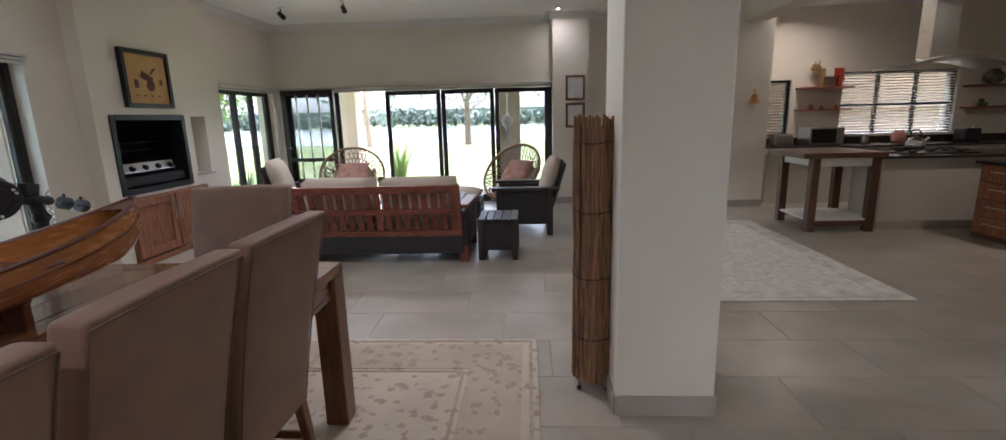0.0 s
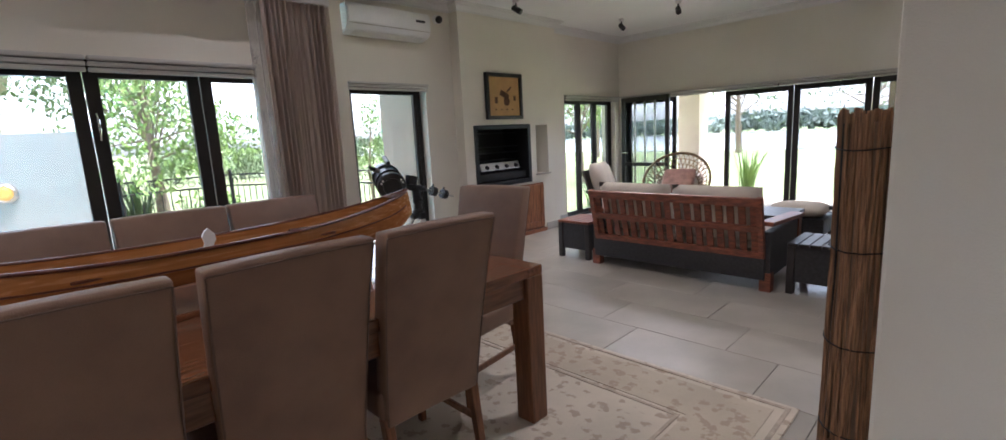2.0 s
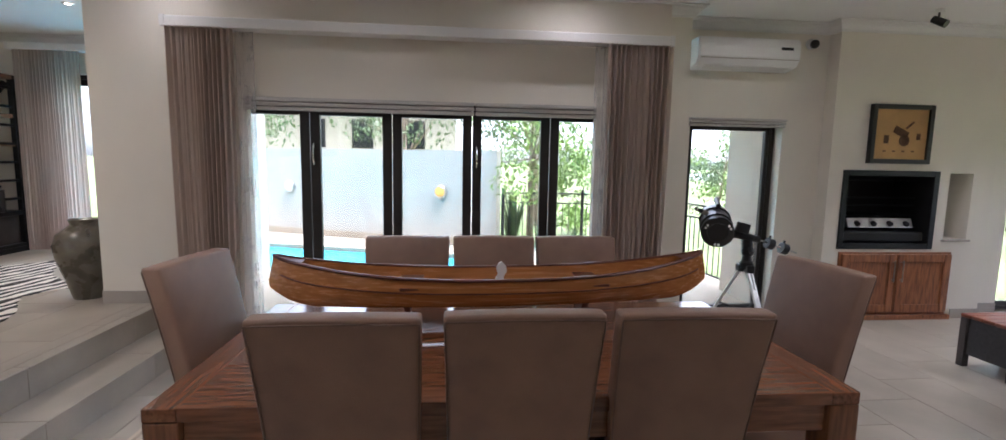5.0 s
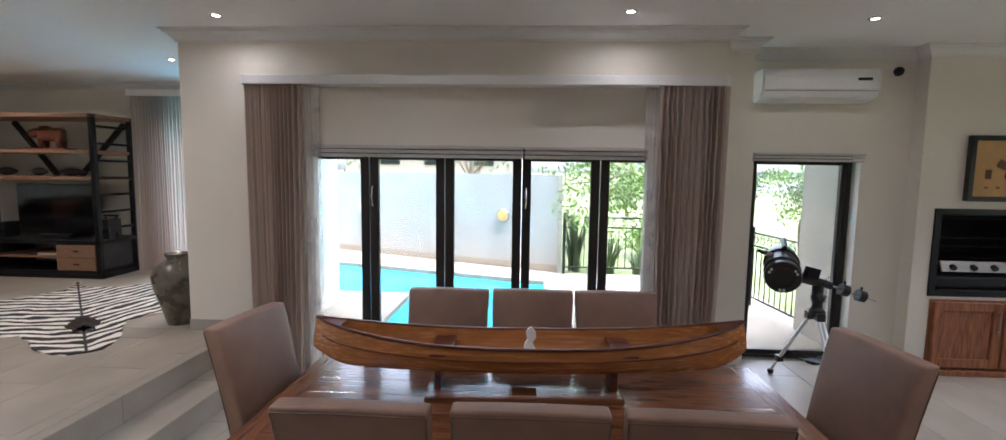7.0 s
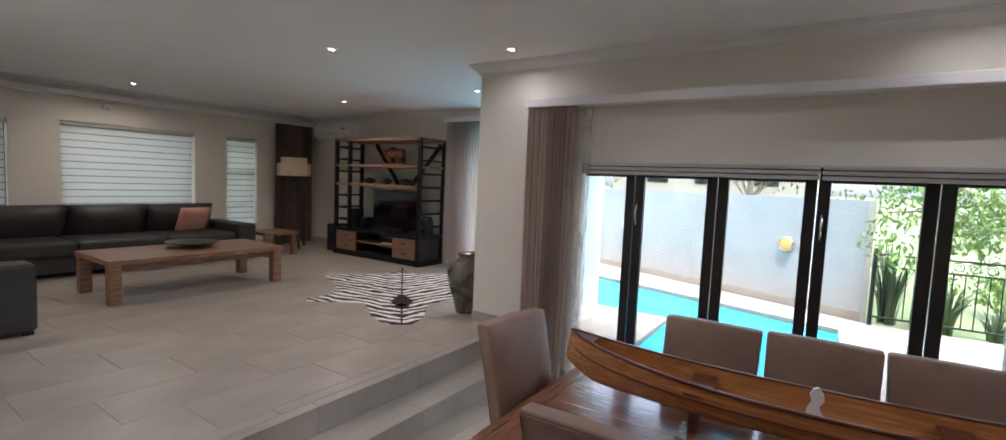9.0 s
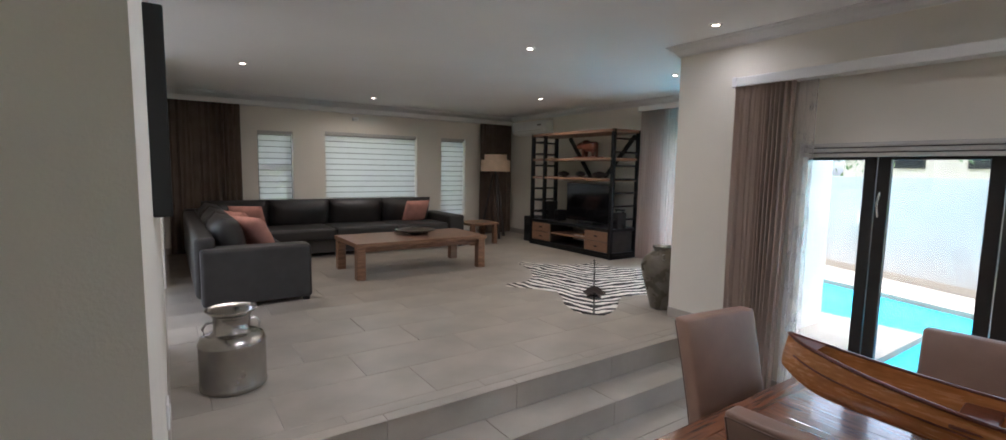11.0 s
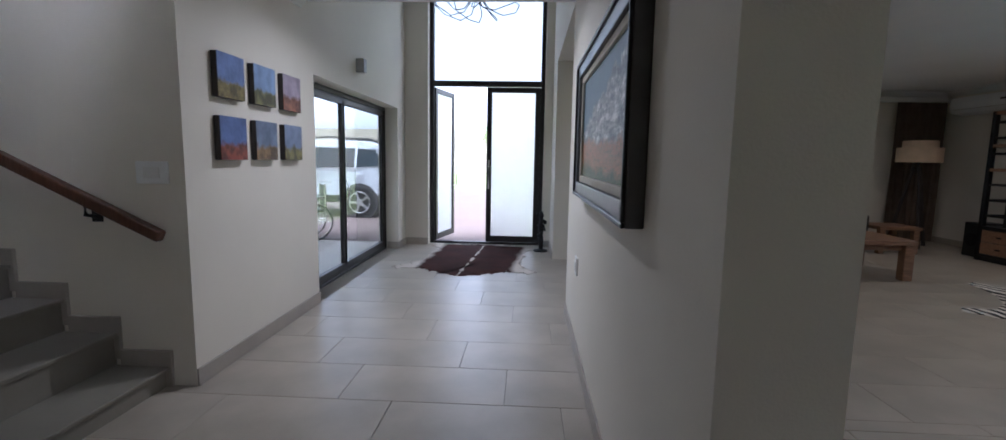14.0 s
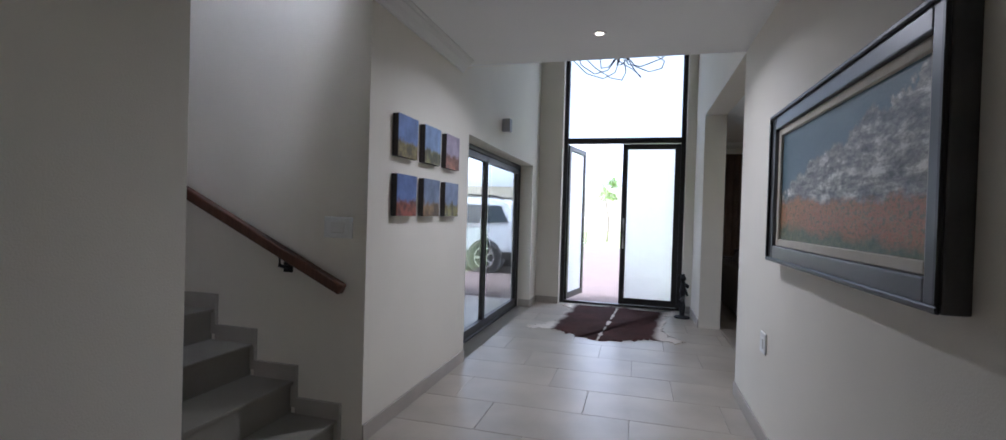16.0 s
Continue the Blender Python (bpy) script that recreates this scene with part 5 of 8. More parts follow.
part("body", bx(B(), 4.98, 5.1, 0.0, 5.8, 5.72, 0.79, 0.004, 1), DARKBROWN, drw)
part("top", bx(B(), 4.94, 5.06, 0.79, 5.84, 5.76, 0.82, 0.005), COUNTER, drw)
for k in range(4):
    z = 0.06 + 0.183 * k
    d = part("drawer_front", bx(B(), 4.962, 5.12, z, 4.979, 5.7, z + 0.17, 0.004, 1), CABW, drw)
    bm = B()
    rod(bm, (4.935, 5.3, z + 0.11), (4.935, 5.55, z + 0.11), 0.006), rod(bm, (4.962, 5.32, z + 0.11), (4.935, 5.32, z + 0.11), 0.005), rod(bm, (4.962, 5.53, z + 0.11), (4.935, 5.53, z + 0.11), 0.005)
    part("handle", bm, STEEL, d, "steel bar handle")
for x0, x1, z in ((4.36, 5.12, 1.73), (4.36, 5.12, 1.4), (6.86, 7.7, 1.7), (6.86, 7.7, 1.38)):
    bm = bx(B(), x0, 8.2, z - 0.03, x1, 8.428, z, 0.004, 1)
    tagged(part("wall_shelf", bm, REDWOOD), "floating red-brown wooden wall shelf", "shelf", "kitchen wall shelves")
cow = thing("cow_ornament", "small painted ornamental cow on the kitchen shelf", "ornament", m=pose(4.8, 8.3, 1.73, 0, 0, 180) @ Matrix.Scale(1.35, 4))
bm = B()
obx(bm, pose(0, 0, 0.15), 0.26, 0.09, 0.11, 0.03, 3)
obx(bm, pose(0.17, 0, 0.21, 0, -25, 0), 0.1, 0.055, 0.075, 0.02, 2)
for x in (-0.1, 0.1):
    for y in (-0.028, 0.028):
        rod(bm, (x, y, 0.0), (x, y, 0.11), 0.013, 0.02)
for y in (-1, 1):
    rod(bm, (0.15, y * 0.02, 0.24), (0.16, y * 0.05, 0.29), 0.008, 0.003)
rod(bm, (-0.13, 0, 0.18), (-0.155, 0, 0.06), 0.006)
COWPAINT = mat("cow_paint", (0.5, 0.5, 0.5), 0.4, var=0.1, scale=6)
kn, kl = COWPAINT.node_tree.nodes, COWPAINT.node_tree.links
ktc, ksep, kramp = kn.new("ShaderNodeTexCoord"), kn.new("ShaderNodeSeparateXYZ"), kn.new("ShaderNodeValToRGB")
kmap = kn.new("ShaderNodeMapRange")
kmap.inputs[1].default_value, kmap.inputs[2].default_value = -0.2, 0.25
kramp.color_ramp.interpolation = "CONSTANT"
kramp.color_ramp.elements[0].color, kramp.color_ramp.elements[1].color = (0.42, 0.05, 0.03, 1), (0.24, 0.15, 0.06, 1)
kramp.color_ramp.elements[1].position = 0.62
kramp.color_ramp.elements.new(0.42).color = (0.72, 0.68, 0.6, 1)
kl.new(ktc.outputs["Object"], ksep.inputs[0]), kl.new(ksep.outputs[0], kmap.inputs[0]), kl.new(kmap.outputs[0], kramp.inputs[0])
kl.new(kramp.outputs[0], kn["Principled BSDF"].inputs["Base Color"])
part("body", bm, COWPAINT, cow)
mwv = thing("microwave", "steel microwave oven with a black glass door", "microwave")
part("body", bx(B(), 4.42, 8.0, KTOP + 0.01, 4.92, 8.36, KTOP + 0.26, 0.008), STEEL, mwv)
part("door", bx(B(), 4.44, 7.985, KTOP + 0.03, 4.8, 8.0, KTOP + 0.24, 0.004, 1), BLACK, mwv, "black glass door")
tst = thing("toaster", "steel two-slot toaster with black ends", "toaster")
part("body", bx(B(), 3.92, 8.02, KTOP, 4.2, 8.2, KTOP + 0.18, 0.03, 3), STEEL, tst)
part("slot", bx(B(), 3.98, 8.08, KTOP + 0.1805, 4.14, 8.13, KTOP + 0.184), BLACK, tst)
bmk = thing("bread_bin", "small black countertop appliance", "appliance")
part("body", bx(B(), 6.72, 8.05, KTOP, 6.95, 8.3, KTOP + 0.2, 0.04, 3), BLACK, bmk)
part("handle", bx(B(), 6.79, 8.02, KTOP + 0.2, 6.88, 8.06, KTOP + 0.225, 0.006), STEEL, bmk)
pt = thing("clay_pot", "large dark clay pot on the kitchen wall shelf", "pot", m=pose(7.2, 8.31, 1.7))
bm = B()
lathe(bm, [(0.06, 0), (0.12, 0.05), (0.13, 0.12), (0.1, 0.18), (0.06, 0.2), (0.07, 0.23)], 20)
part("body", bm, GLAZE, pt, smooth=True)
frg = thing("frog_ornament", "small green ceramic ornament on the kitchen shelf", "ornament", m=pose(7.1, 8.31, 1.38))
bm = B()
obx(bm, pose(0, 0, 0.03), 0.13, 0.07, 0.06, 0.025, 3)
obx(bm, pose(-0.02, 0, 0.085, 0, 20, 0), 0.07, 0.06, 0.05, 0.02, 2)
part("body", bm, LEAF, frg, smooth=True)
for x, r, hh in ((4.55, 0.04, 0.09), (4.72, 0.035, 0.07), (4.92, 0.03, 0.1)):
    ob = thing("shelf_ornament", "small dark ornament on the lower kitchen shelf", "ornament", m=pose(x, 8.31, 1.4))
    bm = B()
    lathe(bm, [(r * 0.7, 0), (r, hh * 0.3), (r * 0.8, hh * 0.7), (r * 0.4, hh)], 14)
    part("body", bm, WOODV, ob, smooth=True)
pig = thing("pig_jar", "pink ceramic jar on the kitchen counter", "jar", m=pose(5.85, 8.2, KTOP))
bm = B()
lathe(bm, [(0.07, 0), (0.1, 0.05), (0.095, 0.12), (0.06, 0.17), (0.03, 0.19)], 18)
part("body", bm, PINK, pig, smooth=True)
for s in (-1, 1):
    bm = B()
    rod(bm, (s * 0.04, 0, 0.16), (s * 0.06, 0, 0.21), 0.02, 0.004)
    part("ear", bm, PINK, pig)
mug = thing("jug", "small steel jug on the kitchen counter", "jug", m=pose(5.32, 8.15, KTOP))
bm = B()
lathe(bm, [(0.05, 0), (0.055, 0.06), (0.04, 0.12), (0.045, 0.14)], 16)
part("body", bm, STEEL, mug, smooth=True)
bell = thing("brass_bell", "brass ship's bell on a wall bracket", "bell", m=pose(3.38, 7.6, 1.5))
bm = B()
lathe(bm, [(0.085, 0), (0.08, 0.012), (0.06, 0.05), (0.048, 0.1), (0.035, 0.125), (0.01, 0.14)], 20)
part("body", bm, BRASS, bell, smooth=True)
bm = B()
rod(bm, (0, 0, 0.13), (0, 0, 0.19), 0.008), rod(bm, (0, 0, 0.185), (0, 0.07, 0.185), 0.008)
part("bracket", bm, BRASS, bell)
bm = B()
rod(bm, (0, 0, 0.05), (0, 0, -0.06), 0.006), rod(bm, (0, 0, -0.06), (0, 0, -0.08), 0.014)
part("clapper", bm, BRASS, bell)


def louvre_window(name, x0, x1, z0, z1, y, label, slat=0.035, material=None, mull=()):
    root = thing(name, label, "window", kind="structure")
    bm = B()
    for a, b, c, d in ((x0, x0 + 0.04, z0, z1), (x1 - 0.04, x1, z0, z1), (x0 + 0.04, x1 - 0.04, z1 - 0.04, z1), (x0 + 0.04, x1 - 0.04, z0, z0 + 0.04), *mull):
        bx(bm, a, y + 0.05, c, b, y + 0.1, d, 0.004, 1)
    part("frame", bm, ALU, root)
    ob = part("pane", bx(B(), x0 + 0.03, y + 0.07, z0 + 0.03, x1 - 0.03, y + 0.076, z1 - 0.03), GLASS, root)
    ob.visible_shadow = False
    n = int((z1 - z0) / slat)
    for k in range(n):
        part("slat", obx(B(), pose((x0 + x1) / 2, y + 0.015, z0 + (k + 0.5) * (z1 - z0) / n, 30, 0, 0), x1 - x0 - 0.01, slat * 0.85, 0.002), material or TRIM, root)
    return root


louvre_window("window_2", 5.07, 6.8, 0.98, 1.95, 8.44, "kitchen window with white slatted venetian blind", 0.042, mull=((5.62, 5.67, 1.02, 1.91), (6.2, 6.25, 1.02, 1.91), (5.11, 6.76, 1.42, 1.46)))
louvre_window("window_3", 3.85, 4.3, 0.98, 1.85, 8.44, "small kitchen window with dark slatted blind", 0.045, DARKWOOD)
BRICKW = mat("neighbour_brick", (0.5, 0.36, 0.27), 0.9, var=0.15, scale=8, stretch=(1, 1, 5), bump=0.5, bscale=40)
bm = bx(B(), 3.0, 10.4, -0.2, 8.5, 10.6, 3.2)
tagged(part("wall_outside_kitchen", bm, BRICKW), "pale brick yard wall outside the kitchen window", "wall", kind="structure")

# ---- living room ----
def soft_box(bm, x0, y0, z0, x1, y1, z1, r=0.05):
    return bx(bm, x0, y0, z0, x1, y1, z1, r, 4)


lr = thing("corner_sofa", "charcoal leather L-shaped corner sofa with plump cushions", "sofa")
zs = U
part("base", bx(B(), -3.45, -7.75, zs + 0.06, 0.42, -6.66, zs + 0.28, 0.03, 3), GREYLEATHER, lr)
part("base", bx(B(), -0.45, -6.66, zs + 0.06, 0.42, -4.45, zs + 0.28, 0.03, 3), GREYLEATHER, lr)
part("armrest", soft_box(B(), -0.5, -4.46, zs + 0.04, 0.5, -4.17, zs + 0.6, 0.045), GREYLEATHER, lr, smooth=True)
part("armrest", soft_box(B(), -3.76, -7.78, zs + 0.04, -3.46, -6.63, zs + 0.57, 0.045), GREYLEATHER, lr, smooth=True)
part("back_frame", soft_box(B(), -3.46, -7.9, zs + 0.1, 0.52, -7.72, zs + 0.72, 0.05), GREYLEATHER, lr, smooth=True)
part("back_frame", soft_box(B(), 0.36, -7.72, zs + 0.1, 0.54, -4.3, zs + 0.7, 0.05), GREYLEATHER, lr, smooth=True)
for k in range(3):
    x = -3.42 + 0.985 * k
    part("seat_cushion", soft_box(B(), x, -7.45, zs + 0.27, x + 0.975, -6.6, zs + 0.45, 0.05), GREYLEATHER, lr, smooth=True)
for k in range(4):
    x = -3.44 + 0.94 * k
    bm = B()
    pillow(bm, pose(x + 0.46, -7.5, zs + 0.62, 76, 0, 0), 0.95, 0.5, 0.34)
    part("back_cushion", bm, GREYLEATHER, lr, smooth=True)
for k in range(2):
    y = -6.58 + 1.07 * k
    part("seat_cushion", soft_box(B(), -0.45, y, zs + 0.27, 0.18, y + 1.05, zs + 0.45, 0.05), GREYLEATHER, lr, smooth=True)
for k in range(3):
    bm = B()
    pillow(bm, pose(0.2, -7.0 + 0.93 * k, zs + 0.6, 76, 0, -90), 0.93, 0.5, 0.34)
    part("back_cushion", bm, GREYLEATHER, lr, smooth=True)
for x, y in ((-3.7, -6.7), (-0.45, -4.25), (0.42, -4.25), (0.4, -7.8), (-3.7, -7.7)):
    part("foot", bx(B(), x - 0.03, y - 0.03, zs, x + 0.03, y + 0.03, zs + 0.07), BLACK, lr)
for x, y, a, b in ((-3.05, -7.2, 4, 62), (-0.05, -5.95, -66, 62), (-0.1, -5.2, -58, 60), (-0.25, -6.9, -30, 60)):
    ob = thing("throw_pillow", "square salmon-pink throw pillow on the corner sofa", "cushion", "pink throw pillows", m=pose(x, y, zs + 0.62, b, 0, a))
    bm = B()
    pillow(bm, pose(0, 0, 0), 0.47, 0.45, 0.17)
    part("cover", bm, PINK, ob, smooth=True)

cf = thing("coffee_table", "long low brown oak coffee table on square legs", "coffee table")
part("top", bx(B(), -3.05, -5.72, U + 0.41, -1.16, -4.76, U + 0.465, 0.005), OAK, cf)
for x in (-3.03, -1.28):
    for y in (-5.7, -4.88):
        part("leg", bx(B(), x, y, U, x + 0.11, y + 0.11, U + 0.41, 0.005, 1), OAK, cf)
part("apron", bx(B(), -2.92, -4.86, U + 0.34, -1.28, -4.83, U + 0.41), OAK, cf)
part("apron", bx(B(), -2.92, -5.66, U + 0.34, -1.28, -5.63, U + 0.41), OAK, cf)
bw = thing("bowl", "wide shallow dark bronze bowl on the coffee table", "bowl", m=pose(-2.2, -5.35, U + 0.465))
bm = B()
lathe(bm, [(0.07, 0), (0.08, 0.012), (0.2, 0.035), (0.29, 0.062), (0.285, 0.068), (0.19, 0.045), (0.02, 0.02)], 30)
part("body", bm, mat("bronze", (0.1, 0.075, 0.05), 0.35, metal=0.8, var=0.3, scale=12), bw, smooth=True)
stb = thing("side_table", "small square brown wooden side table beside the sofa", "side table")
part("top", bx(B(), -4.47, -7.12, U + 0.36, -3.86, -6.55, U + 0.41, 0.005), OAK, stb)
for x in (-4.45, -3.96):
    for y in (-7.1, -6.65):
        part("leg", bx(B(), x, y, U, x + 0.08, y + 0.08, U + 0.36, 0.004, 1), OAK, stb)
tf = thing("floor_lamp", "tripod floor lamp with dark legs and a double drum shade", "floor lamp", m=pose(-4.9, -7.35, U))
for k in range(3):
    a = radians(120 * k + 75)
    bm = B()
    rod(bm, (0.3 * math.cos(a), 0.3 * math.sin(a), 0), (0.05 * math.cos(a), 0.05 * math.sin(a), 1.3), 0.028, 0.022)
    part("leg", bm, DARKWOOD, tf)
bm = B()
rod(bm, (0, 0, 1.2), (0, 0, 1.42), 0.02)
part("stem", bm, DARKWOOD, tf)
SHADE = mat("linen_shade", (0.62, 0.47, 0.33), 0.9, var=0.08, scale=8, bump=0.3, bscale=300)
for r, z0, z1 in ((0.3, 1.37, 1.6), (0.23, 1.6, 1.71)):
    bm = B()
    lathe(bm, [(r, z0), (r, z1)], 30)
    bmesh.ops.delete(bm, geom=[fc for fc in bm.faces if len(fc.verts) > 4], context="FACES")
    fs = bm.faces[:]
    bmesh.ops.solidify(bm, geom=fs, thickness=0.006)
    part("shade", bm, SHADE, tf, "linen drum shade", smooth=False)

# open shelf unit with television
su = thing("shelf_unit", "industrial black metal and wood shelving unit with drawers", "shelf")
xf, xb, ya, yb = -5.03, -5.66, -6.32, -4.23
for y in (ya, yb - 0.06):
    for x in (xf - 0.06, xb):
        part("post", bx(B(), x, y, U, x + 0.06, y + 0.06, 2.44, 0.004, 1), STEELD, su)
    for k in range(7):
        z = U + 0.62 + 0.215 * k
        part("rung", bx(B(), xb + 0.06, y + 0.012, z, xf - 0.06, y + 0.048, z + 0.03, 0.003, 1), STEELD, su)
for y in (ya + 0.36,):
    part("ladder_post", bx(B(), xf - 0.06, y, U + 0.5, xf, y + 0.05, 2.4, 0.003, 1), STEELD, su)
    for k in range(7):
        z = U + 0.62 + 0.215 * k
        part("rung", bx(B(), xf - 0.045, ya + 0.06, z, xf - 0.015, y, z + 0.03, 0.003, 1), STEELD, su)
part("top_board", bx(B(), xb, ya, 2.39, xf, yb, 2.44, 0.004, 1), OAK, su)
for z in (1.97, 1.64):
    part("shelf_board", bx(B(), xb + 0.02, ya + 0.02, z - 0.025, xf - 0.005, yb - 0.02, z + 0.02, 0.004, 1), OAK, su, "brown wooden shelf board")
for a, b in (((ya + 0.42, 2.38), (ya + 1.0, 1.66)), ((yb - 0.1, 2.36), (yb - 0.75, 1.66))):
    c = Vector((xb + 0.03, (a[0] + b[0]) / 2, (a[1] + b[1]) / 2))
    ang = math.degrees(math.atan2(b[1] - a[1], b[0] - a[0]))
    part("brace", obx(B(), Matrix.Translation(c) @ pose(0, 0, 0, ang, 0, 0), 0.05, math.hypot(b[0] - a[0], b[1] - a[1]), 0.06, 0.004, 1), STEELD, su, "dark diagonal brace")
part("bottom_board", bx(B(), xb, ya, U + 0.06, xf, yb, U + 0.1, 0.004, 1), STEELD, su)
part("media_board", bx(B(), xb, ya, U + 0.44, xf, yb, U + 0.49, 0.004, 1), STEELD, su)
part("middle_shelf", bx(B(), xb + 0.05, ya + 0.55, U + 0.26, xf - 0.03, yb - 0.6, U + 0.285), OAK, su)
for y0 in (ya + 0.06, yb - 0.6):
    part("drawer_box", bx(B(), xb + 0.05, y0, U + 0.1, xf - 0.025, y0 + 0.54, U + 0.44), DARKWOOD, su)
    for k in range(2):
        d = part("drawer", bx(B(), xf - 0.024, y0 + 0.01, U + 0.105 + 0.168 * k, xf - 0.004, y0 + 0.53, U + 0.265 + 0.168 * k, 0.004, 1), OAK, su, "oak drawer front")
        part("knob", bx(B(), xf - 0.004, y0 + 0.24, U + 0.175 + 0.168 * k, xf + 0.01, y0 + 0.31, U + 0.195 + 0.168 * k, 0.003, 1), IRON, d)
part("plinth", bx(B(), xb, ya, U, xf - 0.02, yb, U + 0.06), STEELD, su)
tv = thing("television", "black flat-screen television on the shelf unit", "television", m=pose(-5.3, -5.0, U + 0.49))
part("screen", bx(B(), -0.02, -0.56, 0.05, 0.02, 0.56, 0.7, 0.008), mat("tv_glass", (0.006, 0.006, 0.007), 0.08, var=0.02), tv, "glossy black screen")
part("stand", bx(B(), -0.1, -0.2, 0, 0.1, 0.2, 0.05, 0.01), BLACK, tv)
for y, w, h in ((-6.0, 0.16, 0.34), (-5.72, 0.12, 0.2), (-4.28, 0.1, 0.26)):
    sp = thing("loudspeaker", "small black loudspeaker on the shelf unit", "loudspeaker", m=pose(-5.28, y, U + 0.49))
    part("cabinet", bx(B(), -0.1, -w / 2, 0, 0.1, w / 2, h, 0.008), BLACK, sp)
    bm = B()
    rod(bm, (0.1, 0, h * 0.4), (0.106, 0, h * 0.4), w * 0.36, seg=18)
    part("cone", bm, STEELD, sp)
sw = thing("subwoofer", "black floor-standing speaker box beside the shelf", "loudspeaker", m=pose(-5.35, -6.55, U))
part("cabinet", bx(B(), -0.18, -0.14, 0, 0.18, 0.14, 0.5, 0.01), BLACK, sw)
bm = B()
rod(bm, (0.18, 0, 0.25), (0.188, 0, 0.25), 0.1, seg=20)
part("cone", bm, STEELD, sw)
an = thing("animal_carving", "brown carved wooden animal on the top shelf", "ornament", m=pose(-5.3, -5.05, 1.99))
bm = B()
part("stand", bx(B(), -0.09, -0.27, 0, 0.09, 0.27, 0.03, 0.006), MAHOG, an)
obx(bm, pose(0, 0.02, 0.2), 0.13, 0.34, 0.17, 0.06, 3)
obx(bm, pose(0, -0.2, 0.22, 15, 0, 0), 0.1, 0.16, 0.11, 0.04, 2)
obx(bm, pose(0, -0.07, 0.25), 0.12, 0.14, 0.13, 0.05, 2)
for x in (-0.04, 0.04):
    for y in (-0.1, 0.14):
        rod(bm, (x, y, 0.028), (x, y, 0.15), 0.024, 0.034)
part("body", bm, MAHOG, an, smooth=True)
for y, l in ((-5.7, 0.3), (-5.25, 0.22), (-4.8, 0.35)):
    ob = thing("shelf_ornament", "dark low ornament lying on the shelf", "ornament", m=pose(-5.3, y, 1.66))
    bm = B()
    lathe(bm, [(0.02, -l / 2), (0.045, -l / 4), (0.055, 0), (0.04, l / 4), (0.015, l / 2)], 14)
    bm.transform(pose(0, 0, 0.055, 90, 0, 0))
    part("body", bm, DARKWOOD, ob, smooth=True)
bk = thing("book", "orange book lying in the shelf unit", "book", m=pose(-5.2, -5.0, U + 0.286))
part("cover", bx(B(), -0.1, -0.14, 0, 0.1, 0.14, 0.03, 0.003, 1), mat("orange_cover", (0.6, 0.28, 0.08), 0.5), bk)
part("pages", bx(B(), -0.093, -0.137, 0.004, 0.105, 0.137, 0.026), PAPER, bk)
hs = thing("horse_ornament", "dark angular metal ornament on the shelf end", "ornament", m=pose(-5.3, -4.3, U + 0.49))

bm = B()
for a, b in (((0, -0.1, 0), (0, -0.02, 0.16)), ((0, 0.1, 0), (0, 0.02, 0.16)), ((0, -0.08, 0.28), (0, 0.0, 0.16)), ((0, 0.08, 0.28), (0, 0.0, 0.16)), ((0, -0.1, 0.3), (0, 0.1, 0.3))):
    rod(bm, a, b, 0.014)
part("body", bm, IRON, hs)


def flat_hide(name, label, m, half, material, z, t=0.006, edge=0.012, other=0.98):
    """A hide lying flat; half is its right-hand outline from nose to tail, mirrored on the left."""
    root = thing(name, label, "hide rug", m=m)
    rnd = random.Random(3)
    fine = []
    for (a, b), (c, d) in zip(half, half[1:]):
        for k in range(9):
            u = k / 9
            fine.append((a + (c - a) * u + rnd.uniform(-edge, edge) * (0 if (k == 0 and not fine) else 1), b + (d - b) * u + rnd.uniform(-edge, edge)))
    fine.append(half[-1])
    bm = B()
    ring = [bm.verts.new((x, y, t)) for x, y in fine] + [bm.verts.new((-x * other, y + 0.01, t)) for x, y in fine[::-1] if x > 0.02]
    top = bm.faces.new(ring)
    r = bmesh.ops.extrude_face_region(bm, geom=[top])
    for v in r["geom"]:
        if isinstance(v, bmesh.types.BMVert):
            v.co.z = 0.0005
    bmesh.ops.triangulate(bm, faces=bm.faces)
    bmesh.ops.recalc_face_normals(bm, faces=bm.faces)
    part("skin", bm, material, root)
    return root


